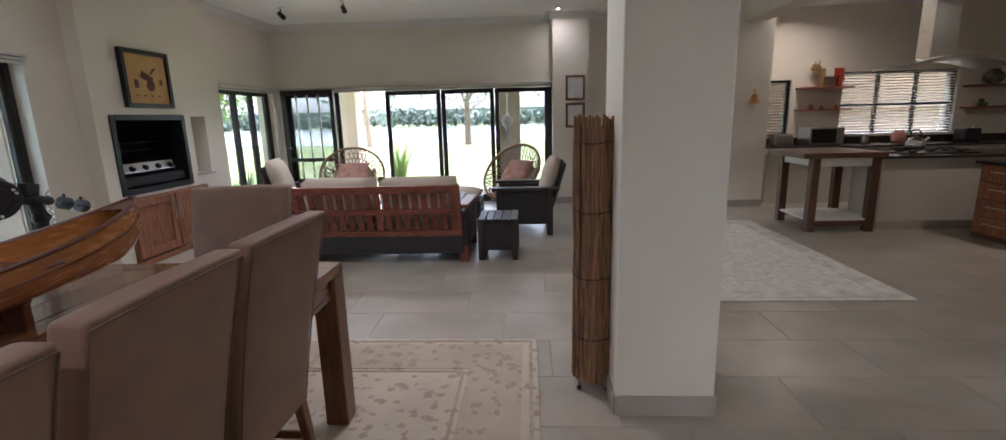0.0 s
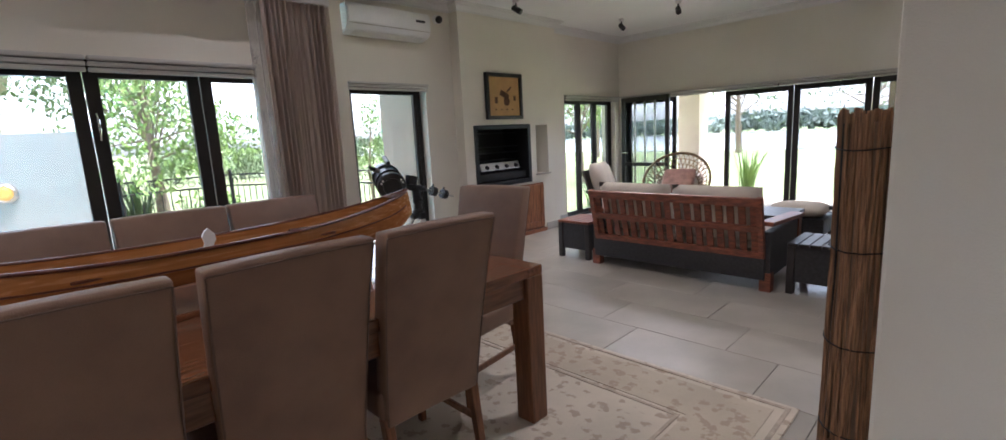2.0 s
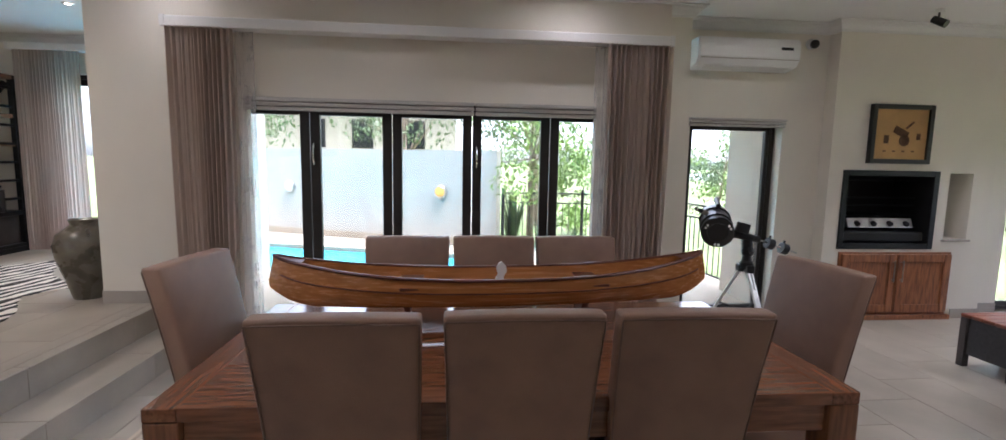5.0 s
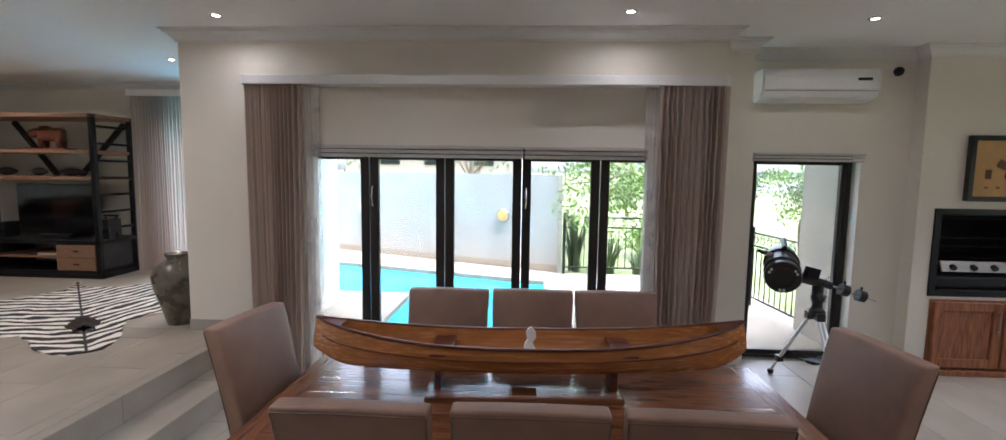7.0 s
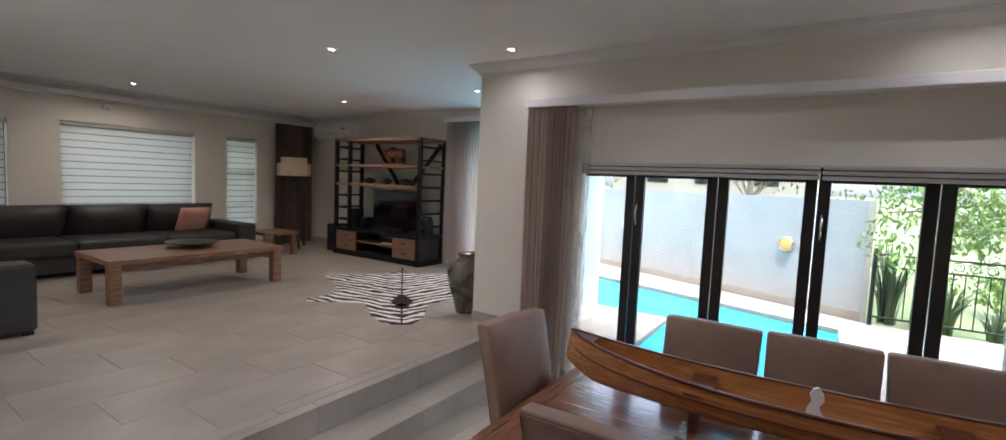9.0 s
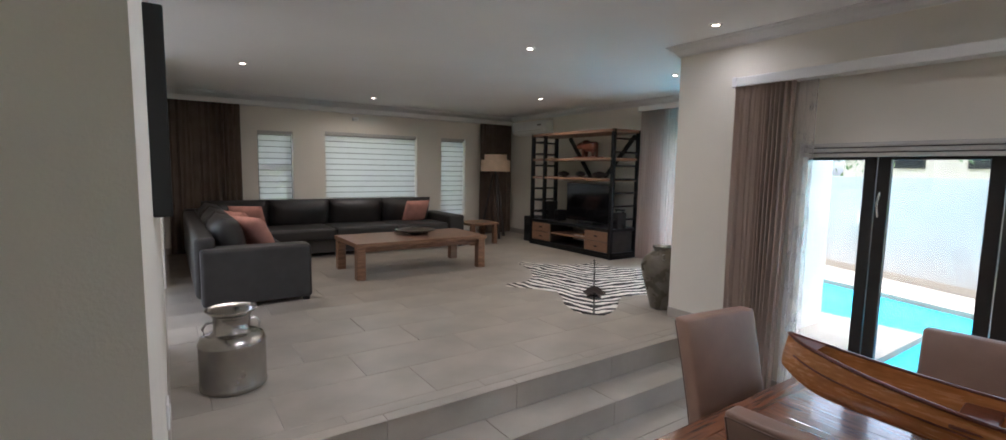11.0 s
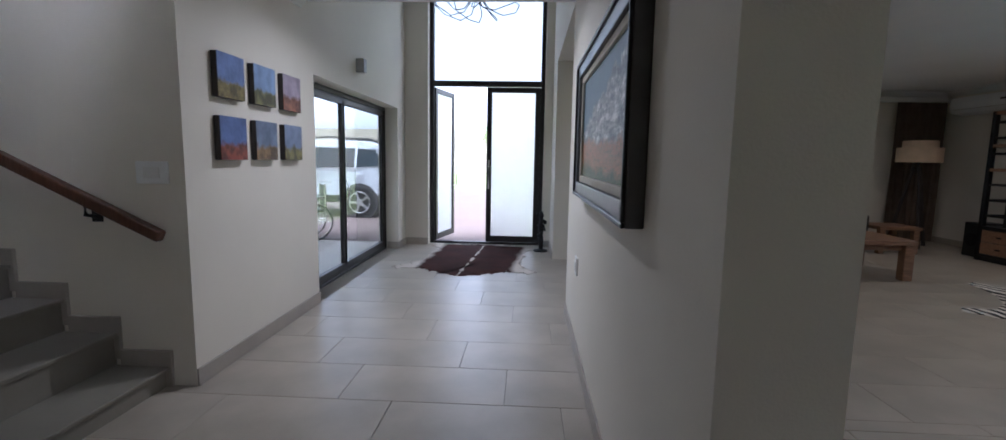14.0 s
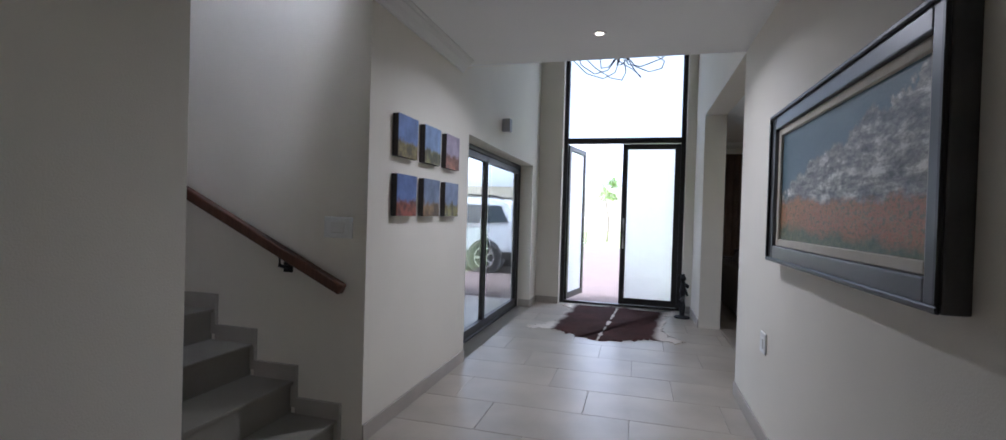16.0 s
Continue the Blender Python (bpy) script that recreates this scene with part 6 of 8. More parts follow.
def zebra_mat():
    m = mat("zebra_coat", (0.85, 0.8, 0.72), 0.8, var=0.05, scale=4, bump=0.4, bscale=300)
    n, l = m.node_tree.nodes, m.node_tree.links
    b = n["Principled BSDF"]
    src = b.inputs["Base Color"].links[0].from_socket
    tc = n.new("ShaderNodeTexCoord")
    w = n.new("ShaderNodeTexWave")
    w.wave_type, w.bands_direction = "BANDS", "Y"
    w.inputs["Scale"].default_value, w.inputs["Distortion"].default_value, w.inputs["Detail"].default_value, w.inputs["Detail Scale"].default_value = 2.1, 5.5, 2.0, 1.6
    sep = n.new("ShaderNodeSeparateXYZ")
    ab = n.new("ShaderNodeMath")
    ab.operation = "ABSOLUTE"
    mul = n.new("ShaderNodeMath")
    mul.operation, mul.inputs[1].default_value = "MULTIPLY", 0.7
    add = n.new("ShaderNodeMath")
    cmb = n.new("ShaderNodeCombineXYZ")
    l.new(tc.outputs["Object"], sep.inputs[0])
    l.new(sep.outputs[0], ab.inputs[0]), l.new(ab.outputs[0], mul.inputs[0])
    l.new(mul.outputs[0], add.inputs[0]), l.new(sep.outputs[1], add.inputs[1])
    l.new(sep.outputs[0], cmb.inputs[0]), l.new(add.outputs[0], cmb.inputs[1])
    l.new(cmb.outputs[0], w.inputs["Vector"])
    r = n.new("ShaderNodeValToRGB")
    r.color_ramp.elements[0].position, r.color_ramp.elements[1].position = 0.47, 0.53
    l.new(w.outputs["Fac"], r.inputs[0])
    sp = n.new("ShaderNodeMapRange")
    sp.inputs[1].default_value, sp.inputs[2].default_value = 0.006, 0.014
    l.new(ab.outputs[0], sp.inputs[0])
    both = n.new("ShaderNodeMath")
    both.operation = "MULTIPLY"
    l.new(r.outputs[0], both.inputs[0]), l.new(sp.outputs[0], both.inputs[1])
    mx = n.new("ShaderNodeMix")
    mx.data_type = "RGBA"
    mx.inputs["A"].default_value = (0.018, 0.014, 0.012, 1)
    l.new(both.outputs[0], mx.inputs["Factor"]), l.new(src, mx.inputs["B"]), l.new(mx.outputs["Result"], b.inputs["Base Color"])
    return m


zb = flat_hide("zebra_skin", "black and white striped zebra skin on the tiled floor", pose(-3.72, -3.25, U + 0.001, 0, 0, -45), [(0.0, 1.48), (0.13, 1.46), (0.24, 1.3), (0.3, 1.15), (0.35, 0.85), (0.42, 0.63), (0.68, 0.57), (1.04, 0.54), (1.06, 0.42), (0.84, 0.24), (0.8, -0.1), (0.86, -0.45), (0.95, -0.66), (1.13, -0.98), (1.08, -1.1), (0.8, -0.98), (0.45, -1.02), (0.13, -1.16), (0.05, -1.3), (0.03, -1.6), (0.0, -1.62)], zebra_mat(), U, other=0.76)
bm = B()
sheet(bm, lambda u, v: Vector(((2 * u - 1) * (0.11 + 0.03 * math.sin(7 * v)) * math.sin(math.pi * (0.1 + 0.8 * v)) ** 0.5, 0.5 + 0.36 * v, 0.01 + 0.07 * math.sin(math.pi * u) * (0.6 + 0.4 * math.sin(9 * v)))), 8, 14)
part("mane", bm, mat("mane", (0.03, 0.02, 0.016), 0.9, var=0.4, scale=30, bump=1.0, bscale=160), zb, "dark brown bristly mane", smooth=True)

vs = thing("floor_vase", "large olive-brown glazed floor vase beside the wall", "vase", m=pose(-3.48, -2.04, U) @ Matrix.Scale(1.1, 4))
bm = B()
lathe(bm, [(0.1, 0), (0.105, 0.02), (0.13, 0.12), (0.185, 0.3), (0.2, 0.4), (0.175, 0.48), (0.11, 0.53), (0.085, 0.55), (0.1, 0.585), (0.095, 0.59), (0.07, 0.55)], 32)
part("body", bm, GLAZE, vs, smooth=True)
for s in (0, 180):
    bm = B()
    a = radians(s + 40)
    tube(bm, [(r * math.cos(a), r * math.sin(a), z) for r, z in ((0.13, 0.52), (0.17, 0.525), (0.185, 0.49), (0.17, 0.47))], 0.012, 6)
    part("lug", bm, GLAZE, vs)
mk = thing("milk_can", "polished pewter milk can on the raised floor", "milk can", m=pose(0.43, -2.3, U) @ Matrix.Scale(1.07, 4))
bm = B()
lathe(bm, [(0.165, 0), (0.18, 0.012), (0.182, 0.03), (0.178, 0.04), (0.178, 0.27), (0.182, 0.275), (0.178, 0.285), (0.165, 0.315), (0.12, 0.335), (0.098, 0.345), (0.098, 0.425), (0.103, 0.43), (0.103, 0.437), (0.11, 0.445), (0.14, 0.47), (0.137, 0.474), (0.1, 0.45), (0.085, 0.42)], 36)
part("body", bm, mat("polished_pewter", (0.4, 0.38, 0.345), 0.24, metal=1.0, var=0.12, scale=9, bump=0.12, bscale=40), mk, smooth=True)
for s in (-1, 1):
    bm = B()
    tube(bm, [(s * 0.085, 0, 0.4), (s * 0.13, 0, 0.4), (s * 0.15, 0, 0.37), (s * 0.14, 0, 0.33)], 0.008, 6)
    part("handle", bm, PEWTER, mk)

# shaded windows of the back wall
GREYCLOTH = mat("grey_blind_seam", (0.34, 0.33, 0.31), 0.9, var=0.1, scale=9)
GLOWBLIND = mat("zebra_blind", (0.75, 0.75, 0.74), 0.9, var=0.04, scale=5)
bn, bl_ = GLOWBLIND.node_tree.nodes, GLOWBLIND.node_tree.links
tr_ = bn.new("ShaderNodeBsdfTranslucent")
tr_.inputs[0].default_value = (0.85, 0.85, 0.83, 1)
mxs = bn.new("ShaderNodeMixShader")
mxs.inputs[0].default_value = 0.42
bl_.new(bn["Principled BSDF"].outputs[0], mxs.inputs[1]), bl_.new(tr_.outputs[0], mxs.inputs[2]), bl_.new(mxs.outputs[0], bn["Material Output"].inputs[0])
for wname, x0, x1, z0, z1 in (("window_4", -4.56, -3.98, 0.8, 2.4), ("window_5", -3.45, -1.66, 1.1, 2.4), ("window_6", -1.12, -0.56, 0.8, 2.36)):
    wd = thing(wname, "window with dark frame behind a layered white day-night blind", "window", kind="structure")
    bm = B()
    for a, b, c, d in ((x0, x0 + 0.04, z0, z1), (x1 - 0.04, x1, z0, z1), (x0 + 0.04, x1 - 0.04, z1 - 0.04, z1), (x0 + 0.04, x1 - 0.04, z0, z0 + 0.04)):
        bx(bm, a, -8.2, c, b, -8.15, d, 0.004, 1)
    if x1 - x0 < 1:
        bx(bm, x0 + 0.04, -8.19, 1.72, x1 - 0.04, -8.16, 1.78)
    part("frame", bm, ALU, wd)
    ob = part("pane", bx(B(), x0 + 0.03, -8.18, z0 + 0.03, x1 - 0.03, -8.172, z1 - 0.03), GLASS, wd)
    ob.visible_shadow = False
    bl = thing("day_night_blind", "white layered day-night blind drawn down over the window", "blind")
    n = 12 if z0 > 1 else 15
    h = (z1 - z0 - 0.06) / n
    for k in range(n):
        part("band", bx(B(), x0 + 0.02, -8.1 + (0.012 if k % 2 else 0), z0 + k * h + 0.003, x1 - 0.02, -8.094 + (0.012 if k % 2 else 0), z0 + (k + 0.9) * h), GLOWBLIND, bl)
        part("seam_strip", bx(B(), x0 + 0.02, -8.088, z0 + (k + 0.88) * h, x1 - 0.02, -8.084, z0 + (k + 1.02) * h), GREYCLOTH, bl, "grey overlapping seam")
    part("head_box", bx(B(), x0 + 0.01, -8.11, z1 - 0.06, x1 - 0.01, -8.03, z1, 0.006), BLIND, bl)
ps = thing("motion_sensor", "small white alarm sensor on the wall", "sensor", m=pose(-2.2, -7.9, 2.62))
part("body", bx(B(), -0.05, -0.1, 0, 0.05, -0.04, 0.06, 0.01), WHITE, ps)
part("lens", bx(B(), -0.03, -0.04, 0.01, 0.03, -0.03, 0.035, 0.004, 1), PAPER, ps)
# large frame on the living side of the picture wall
picture("picture", "large dark framed picture on the living room side", pose(0.78, -1.75, 1.95, 0, 0, -90), 1.5, 0.75, BLACK, 0.07, 0.06, mat("dark_canvas", (0.12, 0.11, 0.1), 0.6, var=0.5, scale=5))


def socket(m, label, wide=False):
    root = thing("wall_socket" if not wide else "light_switch", label, "socket" if not wide else "switch", m=m)
    w = 0.09 if wide else 0.06
    part("plate", bx(B(), -w, -0.012, -0.06, w, 0, 0.06, 0.006), WHITE, root)
    part("rocker", bx(B(), -w * 0.5, -0.018, -0.03, w * 0.5, -0.0125, 0.03, 0.003, 1), TRIM, root)


socket(pose(0.78, -1.45, U + 0.28, 0, 0, -90), "white wall socket on the picture wall")
socket(pose(1.02, -2.37, 0.955, 0, 0, 90), "white wall socket low on the hall wall")
socket(pose(3.375, -1.62, 1.56, 0, 0, 180), "white light switch plate beside the stairs", True)

# ---- hall ----
def mountain_mat():
    m = bpy.data.materials.new("mountain_painting")
    m.use_nodes = True
    n, l = m.node_tree.nodes, m.node_tree.links
    b = n["Principled BSDF"]
    b.inputs["Roughness"].default_value = 0.45
    tc = n.new("ShaderNodeTexCoord")
    sep = n.new("ShaderNodeSeparateXYZ")
    l.new(tc.outputs["Object"], sep.inputs[0])

    def noise_at(scale, detail, sz=(1, 1, 1)):
        mp = n.new("ShaderNodeMapping")
        mp.inputs["Scale"].default_value = sz
        t = n.new("ShaderNodeTexNoise")
        t.inputs["Scale"].default_value, t.inputs["Detail"].default_value, t.inputs["Roughness"].default_value = scale, detail, 0.7
        l.new(tc.outputs["Object"], mp.inputs[0]), l.new(mp.outputs[0], t.inputs["Vector"])
        return t.outputs["Fac"]

    def math_(op, a, b2):
        q = n.new("ShaderNodeMath")
        q.operation = op
        for i, v in enumerate((a, b2)):
            if isinstance(v, float):
                q.inputs[i].default_value = v
            else:
                l.new(v, q.inputs[i])
        return q.outputs[0]

    def ramp(fac, cols):
        r = n.new("ShaderNodeValToRGB")
        el = r.color_ramp.elements
        while len(el) < len(cols):
            el.new(0.5)
        for e, (p, c) in zip(el, cols):
            e.position, e.color = p, (*c, 1)
        l.new(fac, r.inputs[0])
        return r.outputs[0]

    def mix(f, a, c):
        q = n.new("ShaderNodeMix")
        q.data_type = "RGBA"
        l.new(f, q.inputs["Factor"]), l.new(a, q.inputs["A"]), l.new(c, q.inputs["B"])
        return q.outputs["Result"]
    x, z = sep.outputs[0], sep.outputs[2]
    rough = noise_at(4, 12)
    cliffs = noise_at(4.5, 3, (1, 1, 2.2))
    streak = math_("ADD", math_("MULTIPLY", noise_at(16, 10, (1, 1, 2.6)), 0.6), math_("MULTIPLY", cliffs, 0.4))
    sky_c = ramp(noise_at(1.5, 3), [(0.3, (0.08, 0.13, 0.17)), (0.7, (0.12, 0.2, 0.25))])
    rock = ramp(streak, [(0.38, (0.03, 0.035, 0.04)), (0.46, (0.16, 0.16, 0.16)), (0.52, (0.36, 0.35, 0.33)), (0.6, (0.85, 0.84, 0.8))])
    field = ramp(noise_at(34, 8, (1, 1, 1.6)), [(0.3, (0.04, 0.07, 0.03)), (0.44, (0.16, 0.13, 0.045)), (0.5, (0.5, 0.17, 0.08)), (0.58, (0.3, 0.2, 0.08)), (0.68, (0.09, 0.11, 0.05))])
    grass = ramp(noise_at(40, 8), [(0.35, (0.03, 0.06, 0.03)), (0.65, (0.16, 0.17, 0.08))])
    wob = math_("MULTIPLY", math_("SUBTRACT", rough, 0.5), 0.42)
    ridge = math_("ADD", math_("ADD", math_("MULTIPLY", x, -0.2), z), wob)
    f_rock = ramp(ridge, [(0.1, (1, 1, 1)), (0.115, (0, 0, 0))])
    low = math_("ADD", math_("ADD", z, math_("MULTIPLY", wob, 0.45)), math_("MULTIPLY", x, 0.03))
    shift = math_("ADD", low, 0.5)
    f_field = ramp(shift, [(0.40, (1, 1, 1)), (0.43, (0, 0, 0))])
    f_grass = ramp(shift, [(0.26, (1, 1, 1)), (0.3, (0, 0, 0))])
    c = mix(f_rock, sky_c, rock)
    c = mix(f_field, c, field)
    c = mix(f_grass, c, grass)
    l.new(c, b.inputs["Base Color"])
    bp = n.new("ShaderNodeBump")
    bp.inputs["Strength"].default_value, bp.inputs["Distance"].default_value = 0.6, 0.006
    l.new(streak, bp.inputs["Height"]), l.new(bp.outputs[0], b.inputs["Normal"])
    return m


def small_landscape(top, low, seed):
    """A loosely brushed sky over a field."""
    m = mat("small_landscape", top, 0.55, var=0.5, scale=9, second=tuple(min(1, c * 2.6) for c in top), bump=0.5, bscale=55)
    n, l = m.node_tree.nodes, m.node_tree.links
    b = n["Principled BSDF"]
    src = b.inputs["Base Color"].links[0].from_socket
    tc = n.new("ShaderNodeTexCoord")
    mp = n.new("ShaderNodeMapping")
    mp.inputs["Location"].default_value = (seed, seed * 2, seed)
    ns = n.new("ShaderNodeTexNoise")
    ns.inputs["Scale"].default_value, ns.inputs["Detail"].default_value = 12.0, 6
    l.new(tc.outputs["Object"], mp.inputs[0]), l.new(mp.outputs[0], ns.inputs["Vector"])
    for t in n:
        if t.type == "MAPPING" and t is not mp:
            t.inputs["Location"].default_value = (seed, seed, seed)
    sep = n.new("ShaderNodeSeparateXYZ")
    l.new(tc.outputs["Object"], sep.inputs[0])
    add = n.new("ShaderNodeMath")
    add.operation, add.inputs[1].default_value = "MULTIPLY_ADD", 0.14
    l.new(ns.outputs["Fac"], add.inputs[0]), l.new(sep.outputs[2], add.inputs[2])
    rp = n.new("ShaderNodeMapRange")
    rp.inputs[1].default_value, rp.inputs[2].default_value = 0.02, 0.05
    l.new(add.outputs[0], rp.inputs[0])
    field = n.new("ShaderNodeValToRGB")
    field.color_ramp.elements[0].position, field.color_ramp.elements[1].position = 0.4, 0.6
    field.color_ramp.elements[0].color = (*[c * 0.3 for c in low], 1)
    field.color_ramp.elements[1].color = (*low, 1)
    l.new(ns.outputs["Fac"], field.inputs[0])
    mx = n.new("ShaderNodeMix")
    mx.data_type = "RGBA"
    l.new(rp.outputs[0], mx.inputs["Factor"]), l.new(field.outputs[0], mx.inputs["A"]), l.new(src, mx.inputs["B"])
    l.new(mx.outputs["Result"], b.inputs["Base Color"])
    return m


PEWFRAME = mat("pewter_black_frame", (0.1, 0.1, 0.105), 0.36, metal=0.75, var=0.15, scale=8)
LINEN = mat("cream_linen_slip", (0.62, 0.58, 0.5), 0.8, var=0.04, scale=20, bump=0.2, bscale=300)
big = picture("painting", "large mountain landscape painting in a dark pewter frame", pose(1.02, -1.33, 1.84, 0, 0, 90), 1.57, 0.76, PEWFRAME, 0.08, 0.06, mountain_mat(), LINEN, 0.036)
for a, b, c, d in ((-0.785, 0.785, 0.362, 0.38), (-0.785, 0.785, -0.38, -0.362), (-0.785, -0.767, -0.362, 0.362), (0.767, 0.785, -0.362, 0.362)):
    part("outer_lip", bx(B(), a, -0.072, c, b, -0.059, d, 0.004, 1), BLACK, big, "black outer lip")

for r in range(2):
    for k in range(3):
        top = [(0.06, 0.09, 0.2), (0.09, 0.13, 0.22), (0.16, 0.13, 0.17), (0.045, 0.07, 0.17), (0.07, 0.09, 0.14), (0.08, 0.1, 0.16)][r * 3 + k]
        low = [(0.28, 0.22, 0.06), (0.2, 0.19, 0.07), (0.32, 0.12, 0.06), (0.3, 0.07, 0.035), (0.26, 0.16, 0.07), (0.22, 0.19, 0.06)][r * 3 + k]
        y, z = -2.015 - 0.383 * k, 2.125 - 0.365 * r
        cv = thing("canvas_painting", "small square blue and ochre landscape canvas on the wall", "painting", "six small canvases", m=pose(3.2, y, z, 0, 0, -90))
        part("stretcher", bx(B(), -0.135, -0.04, -0.129, 0.135, 0, 0.129, 0.004, 1), DARKWOOD, cv, "dark painted canvas edge")
        part("picture_face", bx(B(), -0.135, -0.043, -0.129, 0.135, -0.0402, 0.129), small_landscape(top, low, 1.7 * k + 5.3 * r), cv, "stormy painted landscape face")
bxl = thing("wall_light", "small grey box light high on the hall wall", "wall light", m=pose(3.2, -4.35, 2.62, 0, 0, -90))
part("box", bx(B(), -0.045, -0.09, -0.07, 0.045, 0, 0.07, 0.006), mat("grey_metal", (0.3, 0.3, 0.3), 0.5, metal=0.5), bxl)
part("lens", bx(B(), -0.03, -0.08, -0.0745, 0.03, -0.02, -0.0705), PAPER, bxl)

COWHIDE = mat("cowhide", (0.05, 0.018, 0.014), 0.95, var=0.3, scale=3, bump=0.4, bscale=280, spec=0.12)
n_, l_ = COWHIDE.node_tree.nodes, COWHIDE.node_tree.links
cb_ = n_["Principled BSDF"]
src_ = cb_.inputs["Base Color"].links[0].from_socket
tc_ = n_.new("ShaderNodeTexCoord")
sp_ = n_.new("ShaderNodeSeparateXYZ")
l_.new(tc_.outputs["Object"], sp_.inputs[0])
ab_ = n_.new("ShaderNodeMath")
ab_.operation = "ABSOLUTE"
l_.new(sp_.outputs[0], ab_.inputs[0])
ns_ = n_.new("ShaderNodeTexNoise")
ns_.inputs["Scale"].default_value, ns_.inputs["Detail"].default_value = 4.5, 6
l_.new(tc_.outputs["Object"], ns_.inputs["Vector"])
dv_ = n_.new("ShaderNodeMath")
dv_.operation, dv_.inputs[1].default_value = "MULTIPLY", 0.16
l_.new(ns_.outputs["Fac"], dv_.inputs[0])
df_ = n_.new("ShaderNodeMath")
df_.operation = "SUBTRACT"
l_.new(dv_.outputs[0], df_.inputs[0]), l_.new(ab_.outputs[0], df_.inputs[1])
rp_ = n_.new("ShaderNodeValToRGB")
rp_.color_ramp.elements[0].position, rp_.color_ramp.elements[1].position = 0.066, 0.075
l_.new(df_.outputs[0], rp_.inputs[0])
ed_ = n_.new("ShaderNodeMapRange")
ed_.inputs[1].default_value, ed_.inputs[2].default_value = 0.62, 0.7
sm_ = n_.new("ShaderNodeMath")
l_.new(ab_.outputs[0], sm_.inputs[0]), l_.new(dv_.outputs[0], sm_.inputs[1])
l_.new(sm_.outputs[0], ed_.inputs[0])
mxf_ = n_.new("ShaderNodeMath")
mxf_.operation = "MAXIMUM"
l_.new(rp_.outputs[0], mxf_.inputs[0]), l_.new(ed_.outputs[0], mxf_.inputs[1])
mx_ = n_.new("ShaderNodeMix")
mx_.data_type = "RGBA"
mx_.inputs["B"].default_value = (0.62, 0.56, 0.5, 1)
l_.new(mxf_.outputs[0], mx_.inputs["Factor"]), l_.new(src_, mx_.inputs["A"]), l_.new(mx_.outputs["Result"], cb_.inputs["Base Color"])
flat_hide("cowhide", "dark brown and white cowhide on the hall floor", pose(2.06, -5.43, U + 0.001, 0, 0, 176), [(0.0, 0.98), (0.1, 1.02), (0.24, 0.86), (0.5, 0.84), (0.74, 0.96), (0.78, 0.8), (0.62, 0.6), (0.66, 0.2), (0.62, -0.2), (0.7, -0.5), (0.86, -0.66), (0.8, -0.8), (0.52, -0.74), (0.32, -0.86), (0.12, -0.98), (0.0, -1.02)], COWHIDE, U, edge=0.045)
fg = thing("figurine", "tall dark carved wooden figurine by the front door", "statue", m=pose(1.16, -6.05, U))
bm = B()
lathe(bm, [(0.1, 0), (0.1, 0.02), (0.03, 0.04), (0.04, 0.15), (0.025, 0.25), (0.045, 0.36), (0.02, 0.46), (0.04, 0.52), (0.015, 0.58)], 12)
for k in range(5):
    a = 1.3 * k
    obx(bm, pose(0.05 * math.cos(a), 0.05 * math.sin(a), 0.16 + 0.09 * k, 20, 30, 50 * k), 0.1, 0.03, 0.05, 0.01)
part("carving", bm, IRON, fg)
# chandelier of looped wires
chd = thing("chandelier", "dark wire chandelier with looping arms in the entrance hall", "chandelier", m=pose(1.99, -4.9, 3.42))
bm = B()
rod(bm, (0, 0, 0.1), (0, 0, 1.58), 0.008)
part("rod", bm, IRON, chd)
for k in range(8):
    a = 2 * math.pi * k / 8 + 0.2
    bm = B()
    tube(bm, [(r * math.cos(a + 0.3 * q), r * math.sin(a + 0.3 * q), h) for q, (r, h) in enumerate(((0.02, 0.1), (0.16, -0.08), (0.3, -0.13), (0.46, -0.06), (0.58, 0.08), (0.6, 0.2)))], 0.006, 5)
    arm = part("arm", bm, IRON, chd, "looping wire arm")
    bm = B()
    x, y = 0.6 * math.cos(a + 1.5), 0.6 * math.sin(a + 1.5)
    rod(bm, (x, y, 0.2), (x, y, 0.3), 0.014)
    part("candle", bm, PAPER, arm)

# ---- staircase ----
STONE = mat("stair_tile", (0.24, 0.225, 0.195), 0.5, var=0.1, scale=3, bump=0.08)
stc = thing("staircase", "tiled staircase rising along the wall with stepped skirting", "stairs", kind="structure")
for k in range(9):
    x = 3.365 + 0.29 * k
    z = U + 0.115 + 0.185 * k
    part("step", bx(B(), x, -1.61, U - 0.2 if k < 2 else z - 0.37, x + 0.32, -0.425, z - 0.021), STONE, stc)
    part("tread", bx(B(), x - 0.02, -1.61, z - 0.02, x + 0.3, -0.425, z, 0.005, 2), STONE, stc)
    part("skirting", bx(B(), x - 0.035, -1.622, z - 0.15 if k else U, x + 0.26, -1.6, z + 0.09, 0.002, 1), SKIRT, stc)
hr = thing("handrail", "dark red-brown wooden handrail fixed to the stair wall", "handrail")
a, b = Vector((3.29, -1.54, 1.225)), Vector((5.7, -1.54, 2.36))
q = (b - a).to_track_quat("X", "Z").to_matrix().to_4x4()
part("rail", obx(B(), Matrix.Translation((a + b) / 2) @ q, (b - a).length, 0.055, 0.06, 0.012, 3), DARKBROWN, hr)
